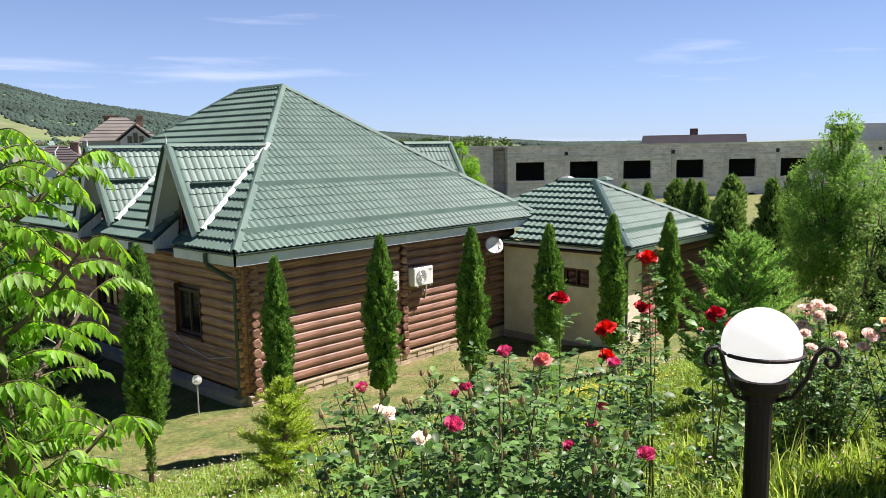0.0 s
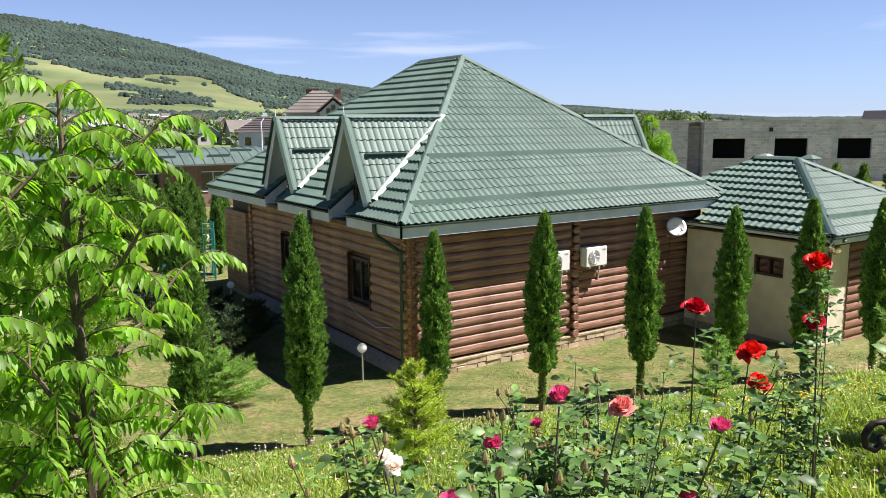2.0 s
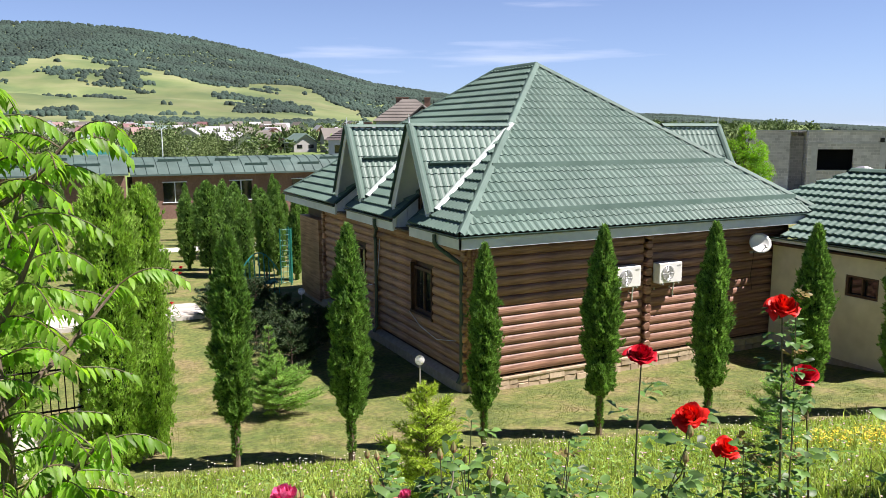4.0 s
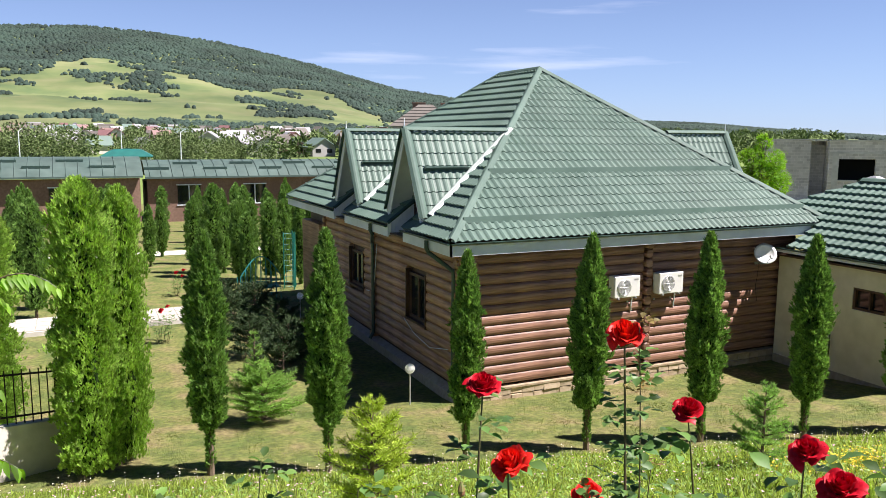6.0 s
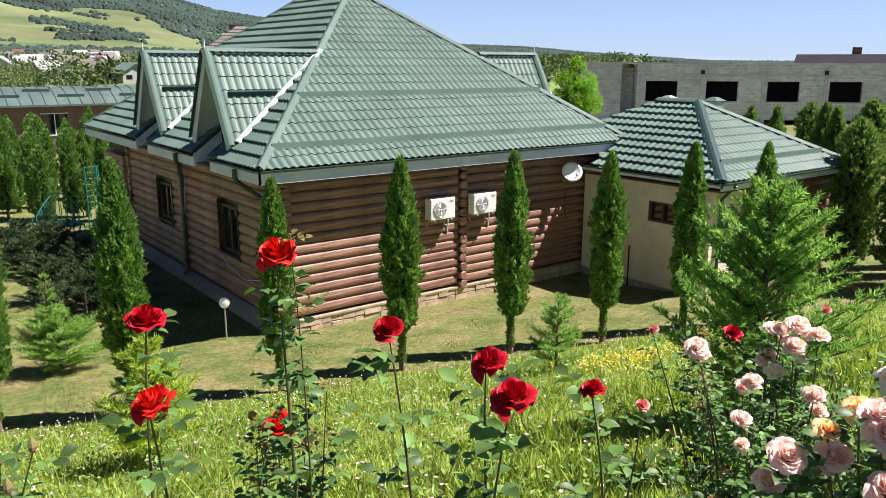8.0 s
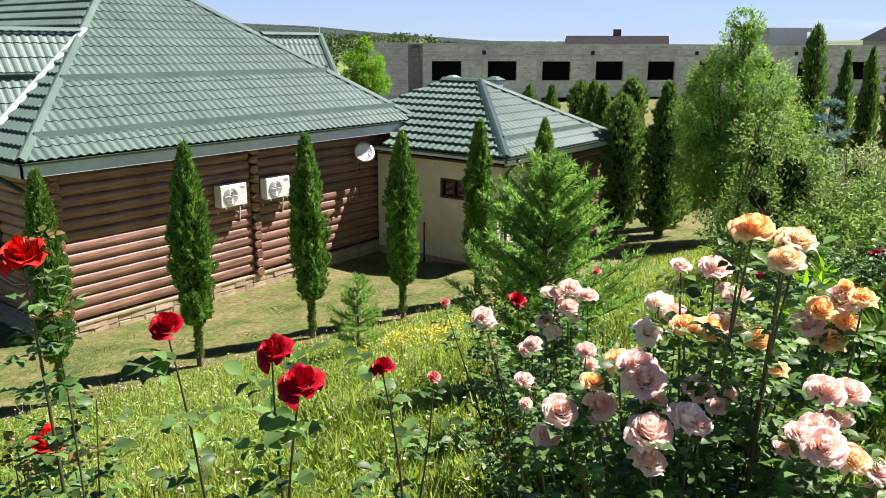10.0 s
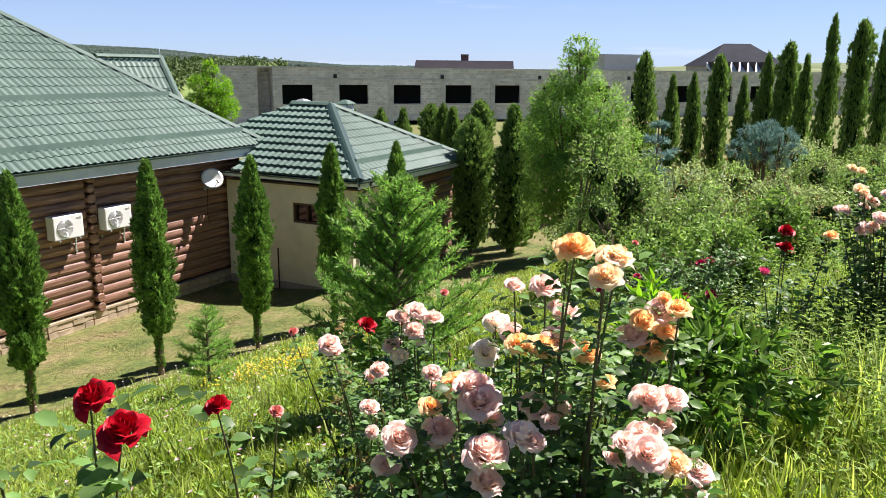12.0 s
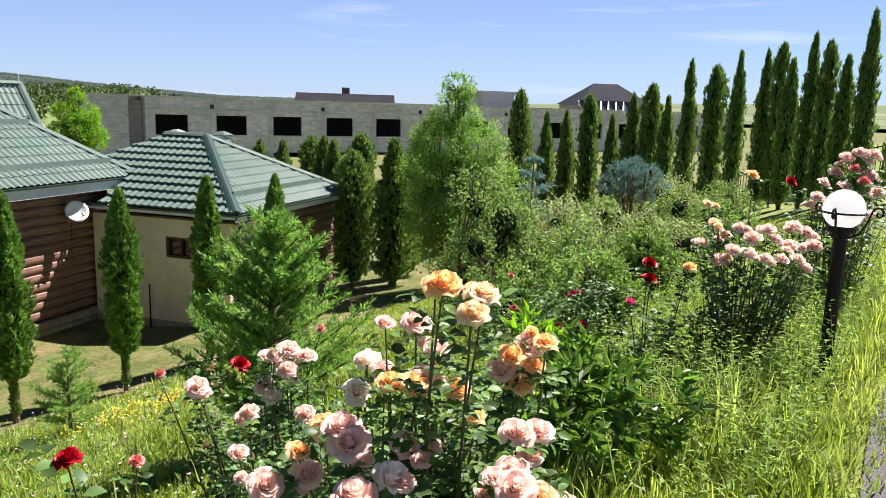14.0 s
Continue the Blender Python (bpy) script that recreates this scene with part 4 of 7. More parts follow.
def conifer(name, label, x, y, h, r, seed, material, whorls=12, tilt=0.35, needle=0.05, twigs=7, width=0.15):
    """A young conifer: a leader, whorls of branches with side twigs, clothed in needles."""
    rs = np.random.RandomState(seed)
    t = thing(name, label, "conifer", pose(x, y, gz(x, y)))
    part("trunk", Geo().tube([(0, 0, -0.1), (0, 0, h * 0.5), (0, 0, h)], [0.035 * h / 1.5, 0.022 * h / 1.5, 0.006], 6), M_BARK, t)
    br, P, D = Geo(), [], []
    for w in range(whorls):
        k = (w + 0.3) / whorls
        z = h * (0.05 + 0.93 * k)
        L = r * (1 - k) ** 0.8 * (0.55 + 0.45 * min(1, k * 5)) + 0.05
        for b in range(rs.randint(5, 8)):
            a = rs.uniform(0, 2 * np.pi)
            l = L * rs.uniform(0.7, 1.15)
            d = np.array([math.cos(a), math.sin(a), tilt + 0.5 * k + rs.uniform(-0.12, 0.12)])
            pts = [np.array([0, 0, z]) + d * l * q + np.array([0, 0, 0.18 * l * (q * q - 0.6 * q)]) for q in (0, 0.35, 0.7, 1.0)]
            br.tube([tuple(p) for p in pts], [0.010, 0.008, 0.006, 0.003], 4, False)
            sd = np.array([-math.sin(a), math.cos(a), 0])
            lines = [(pts[0] * 0.6 + pts[1] * 0.4, pts[3])]
            for q in range(twigs):
                u = 0.3 + 0.65 * q / twigs
                o = pts[0] * (1 - u) + pts[3] * u
                lines.append((o, o + (sd * (1 if q % 2 else -1) * 0.8 + d * 0.6 + np.array([0, 0, rs.uniform(-0.1, 0.2)])) * l * 0.36 * (1.15 - u)))
            for o, e in lines:
                ln = np.linalg.norm(e - o)
                m = max(4, int(ln / needle * 13))
                q = rs.rand(m, 1)
                P.append(o + (e - o) * q)
                ax = (e - o) / max(ln, 1e-6)
                D.append(ax * 0.75 + rnd_unit(rs, m) * 0.75 + np.array([0, 0, 0.15]))
    P, D = np.concatenate(P), np.concatenate(D)
    tagged(part("branchwork", br, M_BARK, t), kind="stuff")
    v, f = leaf_arrays(P, D, rnd_unit(rs, len(P)), needle * rs.uniform(0.7, 1.3, len(P)), needle * width, 0.05)
    tagged(part("needles", array_mesh("needles", v, f, material), material, t), kind="stuff")
    return t


conifer("young_fir", "young light green fir with long upturned shoots", -1.45, -11.9, 1.8, 0.88, 5, M_CONIFER, 19, 0.5, 0.05, 7, 0.22)
conifer("young_spruce", "small young spruce on the grassy bank", 0.4, -8.1, 1.05, 0.5, 6, M_CONIFER, 9, 0.2, 0.055, 6)
M_SOFTFIR = mat("soft_fir_needles", [(0.16, 0.31, 0.06), (0.27, 0.43, 0.09)], 0.6, 4.0, island=0.4, trans=0.35, spec=0.3)
M_BRIGHTFIR = mat("bright_fir_needles", [(0.28, 0.4, 0.04), (0.4, 0.5, 0.07)], 0.6, 4.0, island=0.3, trans=0.3, spec=0.3)
conifer("golden_fir", "bright yellow-green young fir on the bank", -4.83, -8.54, 1.16, 0.52, 7, M_BRIGHTFIR, 13, 0.3, 0.05, 9)
conifer("blue_spruce", "pale blue cedar with loose drooping arms", 9.3, -11.6, 2.75, 0.7, 9, M_BLUESPRUCE, 8, 0.05, 0.12, 6, 0.2)
M_YEW = mat("dark_juniper_needles", [(0.03, 0.06, 0.022), (0.05, 0.085, 0.03)], 0.6, 4.0, island=0.4, trans=0.1, spec=0.25)
for i, (x, y) in enumerate(((-2.6, 4.4), (-3.0, 6.6), (-1.8, 8.4), (-2.9, 9.6), (-1.9, 11.4), (-2.7, 12.4), (-1.3, 6.3), (-3.3, 11.0), (-2.2, 5.4))):
    conifer("juniper", "low dark juniper in the shade of the house", x, y, 1.15, 1.0, 60 + i, M_YEW, 7, 0.3, 0.09, 7, 0.2)


def leafy(name, label, category, x, y, blobs, n, leaf, material, seed, stem_h=0.0, ratio=0.55, base=None, twig=True, droop=0.2):
    """A shrub or tree crown: leaves gathered in clusters round limb ends. blobs: (dx, dy, z, radius) of the masses of the crown."""
    rs = np.random.RandomState(seed)
    t = thing(name, label, category, pose(x, y, gz(x, y) if base is None else base))
    g = Geo()
    for dx, dy, z, r in blobs:
        a = (dx * 0.15, dy * 0.15, -0.1)
        m = (dx * 0.5 + rs.uniform(-0.1, 0.1), dy * 0.5 + rs.uniform(-0.1, 0.1), z * 0.5)
        k = 0.014 + 0.012 * z
        g.tube([a, m, (dx, dy, z)], [k, k * 0.7, k * 0.25], 6, False)
        for _ in range(5):
            d = rnd_unit(rs, 1)[0] * r * 0.8
            g.tube([m, (dx + d[0] * 0.6, dy + d[1] * 0.6, z + d[2] * 0.5), (dx + d[0], dy + d[1], z + abs(d[2]))], [k * 0.4, k * 0.25, 0.003], 4, False)
    tagged(part("limb_frame", g, M_BARK, t), kind="stuff")
    vol = np.array([b[3] ** 2 for b in blobs])
    cnt = (n * vol / vol.sum()).astype(int)
    P, D, O = [], [], []
    for (dx, dy, z, r), c in zip(blobs, cnt):
        k = max(6, c // 22)
        cen = np.array([dx, dy, z]) + rnd_unit(rs, k) * (r * rs.uniform(0.45, 1.0, (k, 1)) ** 0.7) * np.array([1, 1, 0.9])
        p = np.repeat(cen, math.ceil(c / k), 0)[:c]
        p = p + rs.normal(size=p.shape) * r * 0.11
        O.append(unit(p - np.array([dx, dy, z])))
        P.append(p)
        D.append(unit(p - np.array([dx, dy, z - 0.3 * r])) + rnd_unit(rs, len(p)) * 0.9 - np.array([0, 0, droop]))
    P, D = np.concatenate(P), np.concatenate(D)
    N = rnd_unit(rs, len(P)) * 0.6 + np.concatenate(O) * 0.8 + np.array([0, 0, 0.5])
    v, f = leaf_arrays(P, D, N, leaf * rs.uniform(0.6, 1.3, len(P)), leaf * ratio * rs.uniform(0.7, 1.2, len(P)), 0.12, 0.15)
    tagged(part("foliage", array_mesh("foliage", v, f, material), material, t), kind="stuff")
    return t


brs = random.Random(9)
birch = [(0.0, 0.0, 5.6, 0.5), (0.1, 0.2, 4.9, 0.8), (-0.4, 0.5, 4.1, 0.95), (0.4, -0.6, 4.0, 0.95), (0.0, 0.9, 3.1, 1.0), (0.1, -1.1, 3.1, 1.0), (0.4, 0.1, 2.9, 1.1), (-0.5, 0.6, 2.1, 1.0), (0.2, -1.3, 2.1, 0.95), (-0.3, -0.4, 2.2, 1.1), (0.0, 0.2, 1.3, 1.0)]
leafy("birch", "bushy light green birch with drooping twigs", "tree", 15.4, -8.05, [(a * 0.9, b * 0.9, c * 1.06, d * 0.92) for a, b, c, d in birch], 46000, 0.085, M_BIRCH, 21, droop=0.6)
leafy("tree", "bright green young tree behind the house roof", "tree", 35.5, 24.8, [(0, 0, 6.3, 0.6), (-0.5, 0.4, 5.3, 0.8), (0.55, -0.4, 5.0, 0.9), (0.1, -0.2, 4.0, 1.1), (-0.8, 0.6, 3.8, 0.9), (0.9, -0.6, 3.6, 0.9)], 12000, 0.14, M_LIGHTLEAF, 22, base=-1.0)
M_TIPLEAF = mat("reddish_young_leaf", [(0.18, 0.17, 0.05), (0.27, 0.17, 0.07)], 0.55, 4.0, island=0.4, trans=0.2, spec=0.3)
SHRUBS = ((4.4, -11.55, 2.45, 1.15, "M"), (5.3, -12.5, 1.5, 0.85, "M"), (6.5, -11.5, 1.8, 0.95, "S"), (3.2, -12.5, 1.2, 0.8, "S"), (4.3, -13.3, 1.1, 0.85, "M"), (6.9, -13.2, 1.15, 0.9, "S"), (2.3, -13.3, 0.95, 0.7, "S"), (8.2, -13.6, 1.25, 0.9, "M"), (10.3, -12.6, 1.4, 0.95, "S"), (5.9, -14.3, 0.95, 0.8, "S"), (3.2, -14.4, 0.8, 0.65, "M"), (8.6, -15.0, 0.9, 0.8, "S"), (11.5, -15.2, 1.1, 0.9, "M"), (14.0, -14.6, 1.2, 1.0, "S"), (1.2, -14.0, 0.75, 0.6, "S"), (16.4, -13.0, 1.6, 1.1, "S"), (18.8, -11.0, 1.8, 1.2, "M"), (20.0, -14.2, 1.3, 1.1, "S"), (13.0, -10.0, 1.4, 1.0, "S"))
for i, (x, y, h, r, k) in enumerate(SHRUBS):
    h *= 0.86
    bl = [(brs.uniform(-0.6, 0.6) * r, brs.uniform(-0.6, 0.6) * r, h * q, r * brs.uniform(0.35, 0.62)) for q in (0.35, 0.5, 0.62, 0.78, 0.3, 0.95)]
    n_leaf = 9500 if i == 0 else 5200
    s = leafy("shrub", "dense grey-green shrub rose thicket on the bank" if k == "S" else "tall arching shrub with reddish young tips", "shrub", x, y, bl, n_leaf, 0.06, (M_SHRUBDARK, M_SHRUBGREY, M_SHRUBLEAF, M_SHRUBDARK)[i % 4], 100 + i)
    # near-black lumps that colour in the shaded gaps between the leaves
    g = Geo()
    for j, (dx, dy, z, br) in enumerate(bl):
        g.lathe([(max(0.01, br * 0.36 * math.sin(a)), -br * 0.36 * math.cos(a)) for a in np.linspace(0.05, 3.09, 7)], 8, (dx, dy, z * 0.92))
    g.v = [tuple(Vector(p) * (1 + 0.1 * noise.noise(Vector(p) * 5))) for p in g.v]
    tagged(part("inner_mass", g, M_CROWNSHADE, s, "near-black lumps for the shade between the twigs"), kind="stuff")
    if k == "M":
        rs = np.random.RandomState(300 + i)
        P = np.array([bl[j % 6][:3] for j in range(240)]) + rnd_unit(rs, 240) * (r * 0.75)
        P[:, 2] = np.maximum(P[:, 2], h * 0.45)
        v, f = leaf_arrays(P, rnd_unit(rs, 240) + np.array([0, 0, 0.8]), rnd_unit(rs, 240), 0.06, 0.028)
        tagged(part("young_growth", array_mesh("tips", v, f, M_TIPLEAF), M_TIPLEAF, s, "reddish young leaf tips"), kind="stuff")
conifer("young_spruce", "rounded light green young spruce with a tall leader on the lawn", -3.85, 1.0, 1.2, 1.1, 81, M_SOFTFIR, 16, 0.25, 0.06, 11)
conifer("young_spruce", "slim young spruce leader rising from the lawn", -3.95, 1.15, 2.0, 0.3, 82, M_CONIFER, 12, 0.3, 0.06, 5)
# a peony clump with large leaves
M_PEONY = mat("peony_leaf", [(0.085, 0.17, 0.03), (0.16, 0.28, 0.05)], 0.4, 5.0, island=0.6, trans=0.4, spec=0.45)
leafy("peony", "dark leafy peony clump past flowering", "peony", -2.7, -14.42, [(0, 0, 0.35, 0.3), (0.2, 0.2, 0.42, 0.26), (-0.2, 0.15, 0.4, 0.26), (0.05, -0.2, 0.45, 0.26), (0.1, 0.0, 0.55, 0.22)], 1500, 0.105, M_PEONY, 77, ratio=0.36)
leafy("peony", "light green leafy clump in the long grass", "peony", -1.9, -14.0, [(0, 0, 0.4, 0.3), (0.2, 0.1, 0.5, 0.3), (-0.1, -0.2, 0.45, 0.3)], 700, 0.12, M_LIGHTLEAF, 78, ratio=0.34)
# mushroom-shaped blue spruce on a stem
leafy("dwarf_blue_spruce", "flat-crowned blue spruce grafted on a bare stem", "conifer", 12.5, -13.35, [(0, 0, 2.0, 0.3), (0.1, 0.35, 1.85, 0.28), (0.0, -0.38, 1.85, 0.28), (-0.3, 0.1, 1.8, 0.28), (0.3, 0, 1.8, 0.28), (0.1, -0.62, 1.55, 0.22), (0.1, 0.62, 1.55, 0.22), (-0.2, 0.3, 1.4, 0.24), (-0.2, -0.3, 1.38, 0.24)], 6500, 0.085, M_BLUESPRUCE, 79, ratio=0.2)


# ---- tree of heaven ----
def ailanthus(x, y, zt, seed, fronds, spread, label):
    rs = np.random.RandomState(seed)
    b = gz(x, y)
    h = zt - b
    t = thing("tree_of_heaven", label, "tree", pose(x, y, b))
    part("trunk", Geo().tube([(0, 0, -0.1), (0.02, 0.01, h * 0.4), (-0.01, 0.02, h * 0.75), (0.0, 0.0, h)], [0.05, 0.034, 0.02, 0.008], 8), M_BARK, t)
    ribs, P, D, N, L = Geo(), [], [], [], []
    seats = []
    for i in range(fronds):
        k = (i + 0.5) / fronds
        seats.append((np.array([0, 0, h * (0.2 + 0.8 * k)]), i * 2.4 + rs.uniform(-0.4, 0.4), k, 1.0))
    for i in range(11):
        k = 0.12 + 0.68 * i / 10
        a = i * 2.4 + 0.9
        d = np.array([math.cos(a), math.sin(a), 0.0])
        o, ln = np.array([0, 0, h * k]), spread * rs.uniform(0.7, 1.15)
        tip = o + d * ln * 0.85 + np.array([0, 0, ln * 0.75])
        part("limb", Geo().tube([tuple(o), tuple(o * 0.5 + tip * 0.5 - np.array([0, 0, 0.04])), tuple(tip)], [0.018, 0.013, 0.006], 6), M_BARK, t)
        for j in range(6):
            q = 0.45 + 0.55 * j / 5
            seats.append((o + (tip - o) * q, a + (j * 2.4 if j < 6 else 0) + rs.uniform(-0.5, 0.5), 0.4 + 0.5 * q, 0.8))
    for o, a, k, big in seats:
        z = o[2]
        l = big * spread * (1.0 - 0.45 * k ** 2) * rs.uniform(0.75, 1.15)
        rise = 0.4 + 0.5 * k ** 2 + rs.uniform(-0.12, 0.15)
        d = np.array([math.cos(a), math.sin(a), 0.0])
        sd = np.array([-math.sin(a), math.cos(a), 0.0])
        q = np.linspace(0, 1, 9)
        rib = o + d * (l * q)[:, None] * 0.95 + np.array([0, 0, 1]) * (l * (rise * q - (0.02 + rise) * q ** 2.3))[:, None]
        ribs.tube([tuple(p) for p in rib], [0.005] * 4 + [0.003] * 5, 5, False)
        m = 13
        for j in range(m):
            u = 0.16 + 0.84 * j / (m - 1)
            p = np.array([np.interp(u, q, rib[:, c]) for c in range(3)])
            tan = unit(rib[min(8, int(u * 8) + 1)] - rib[min(7, int(u * 8))])
            for s in (-1, 1):
                P.append(p)
                D.append(sd * s * 0.75 + tan * 0.42 + np.array([0, 0, -0.75]) + rs.normal(size=3) * 0.14)
                N.append(np.array([0, 0, 1.0]) + sd * s * 0.3 + rs.normal(size=3) * 0.15)
                L.append(0.1 * (1 - 0.45 * abs(u - 0.5)) * rs.uniform(0.85, 1.15))
    P, D, N, L = np.array(P), np.array(D), np.array(N), np.array(L)
    # longer leaflets in four facets: two folded blades, stem half and tip half
    Dn = unit(D)
    S = unit(np.cross(Dn, N))
    U = np.cross(S, Dn)
    W = L * 0.36
    c = lambda a_: a_[:, None]
    a0, a1, a2, a3 = P, P + Dn * c(L * 0.3), P + Dn * c(L * 0.68) - U * c(L * 0.05), P + Dn * c(L) - U * c(L * 0.18)
    v = np.stack([a0, a1 + S * c(W / 2) + U * c(W * 0.12), a1, a1 - S * c(W / 2) + U * c(W * 0.12), a2 + S * c(W * 0.36) + U * c(W * 0.08), a2, a2 - S * c(W * 0.36) + U * c(W * 0.08), a3], 1)
    F = np.array([(0, 2, 1), (0, 3, 2), (1, 2, 5), (1, 5, 4), (2, 3, 6), (2, 6, 5), (4, 5, 7), (5, 6, 7)])
    f = (np.arange(len(P))[:, None, None] * 8 + F[None]).reshape(-1, 3)
    tagged(part("stalkwork", ribs, M_STEM, t), kind="stuff")
    tagged(part("crown", array_mesh("leaflets", v.reshape(-1, 3), f, M_LIGHTLEAF, True), M_LIGHTLEAF, t, "long light green leaflets in pairs"), kind="stuff")


ailanthus(-8.06, -10.7, 5.7, 3, 60, 0.64, "young tree of heaven with long drooping pinnate leaves")
ailanthus(-8.75, -10.9, 5.3, 5, 46, 0.6, "smaller tree of heaven sapling with drooping pinnate leaves")

# ---- roses ----
def bloom_mesh(name, material, seed, petals=24, flat=0.0, closed=0.0):
    """A full rose of unit diameter about its middle: overlapping cupped petals in a spiral, the outer ones rolled back at the rim."""
    rs = np.random.RandomState(seed)
    V, F = [], []
    nu, nv = 6, 5
    for i in range(petals):
        k = i / (petals - 1)
        a = i * 2.39996 + rs.uniform(-0.25, 0.25)
        roll = k ** 1.4 * (1 - closed) * rs.uniform(0.7, 1.2)
        R = (0.05 + 0.4 * k ** 0.85 * (1 - 0.3 * closed)) * rs.uniform(0.93, 1.07)
        H = (0.68 - 0.3 * k + 0.25 * closed * k) * (1 - 0.35 * flat) + rs.uniform(-0.03, 0.03)
        half = (1.15 - 0.45 * k) * rs.uniform(0.85, 1.15)
        wave, ph = 0.02 + 0.025 * k, rs.uniform(0, 6.28)
        b = len(V)
        for vi in range(nv):
            v = vi / (nv - 1)
            wv = math.sin(math.pi * (0.12 + 0.58 * v))
            for ui in range(nu):
                u = -1 + 2 * ui / (nu - 1)
                an = a + u * half * wv
                rad = R * (0.3 + 0.7 * v ** 0.6) * (1 + 0.07 * u) + 0.1 * roll * v ** 3 + wave * v * v * math.sin(3 * u + ph) * 0.6
                z = -0.32 + H * v ** 0.9 - 0.17 * roll * v ** 4 - 0.1 * u * u * v * v + wave * v * v * math.cos(4 * u + ph)
                V.append((rad * math.cos(an), rad * math.sin(an), z))
        for vi in range(nv - 1):
            for ui in range(nu - 1):
                q = b + vi * nu + ui
                F.append((q, q + 1, q + nu + 1, q + nu))
    return array_mesh(name, np.array(V), np.array(F), material, True)


KINDS = {"m": mat("crimson_petal", [(0.38, 0.012, 0.06), (0.5, 0.04, 0.12)], 0.55, 20.0, trans=0.15, island=0.2, spec=0.3), "r": M_RED, "o": M_CORAL, "p": M_PINK, "b": M_BLUSH, "a": M_APRICOT, "w": M_WHITEFL, "c": mat("cream_apricot_petal", [(0.88, 0.68, 0.43), (0.9, 0.77, 0.57)], 0.55, 15.0, trans=0.4, island=0.08, spec=0.3), "k": mat("salmon_petal", [(0.7, 0.22, 0.2), (0.8, 0.34, 0.28)], 0.55, 15.0, trans=0.2, island=0.1, spec=0.3)}
BLOOMS = {k: [bloom_mesh("bloom", m, 7 * i + ord(k), 44 if k in "bac" else 30, 0.5 + 0.2 * i if k in "bac" else 0.25 * i, 0.55 if k == "p" else 0.0) for i in range(3)] for k, m in KINDS.items()}
SEPAL = Geo().lathe([(0.02, -0.42), (0.13, -0.36), (0.17, -0.28), (0.1, -0.2)], 7).mesh("calyx", M_LEAF)

BUD = Geo().lathe([(0.002, -0.004), (0.007, 0.002), (0.0085, 0.009), (0.006, 0.018), (0.002, 0.027)], 7).mesh("bud", mat("rose_bud", [(0.16, 0.2, 0.05), (0.35, 0.12, 0.09)], 0.5, 60.0))


def rose_leaves(P, D, rs, size):
    """Compound leaves: five toothless leaflets on each stalk at P along D."""
    n = len(P)
    D = unit(D)
    up = np.array([0, 0, 1.0])
    S = unit(np.cross(D, up) + 1e-6)
    sets = []
    for a, u, s in ((0, 1.0, 1.0), (1, 0.75, 0.9), (-1, 0.75, 0.9), (1, 0.38, 0.75), (-1, 0.38, 0.75)):
        base = P + D * (u * size * 1.5)
        way = unit(D * (1.0 if a == 0 else 0.45) + S * a * 0.9 + rs.normal(size=(n, 3)) * 0.15 - up * 0.12)
        L = size * s * rs.uniform(0.8, 1.2, n)
        N = unit(up + rs.normal(size=(n, 3)) * 0.35)
        Sx = unit(np.cross(way, N))
        U = np.cross(Sx, way)
        W = L * 0.66
        c = lambda q: np.asarray(q)[:, None]
        v = np.stack([base, base + way * c(L * 0.4) + Sx * c(W / 2) + U * c(W * 0.14), base + way * c(L * 0.4), base + way * c(L * 0.4) - Sx * c(W / 2) + U * c(W * 0.14), base + way * c(L * 0.75) + Sx * c(W * 0.36) + U * c(W * 0.06), base + way * c(L * 0.75) - U * c(W * 0.05), base + way * c(L * 0.75) - Sx * c(W * 0.36) + U * c(W * 0.06), base + way * c(L) - U * c(L * 0.15)], 1)
        F = np.array([(0, 2, 1), (0, 3, 2), (1, 2, 5), (1, 5, 4), (2, 3, 6), (2, 6, 5), (4, 5, 7), (5, 6, 7)])
        sets.append((v.reshape(-1, 3), (np.arange(n)[:, None, None] * 8 + F[None]).reshape(-1, 3)))
    return join_arrays(sets)


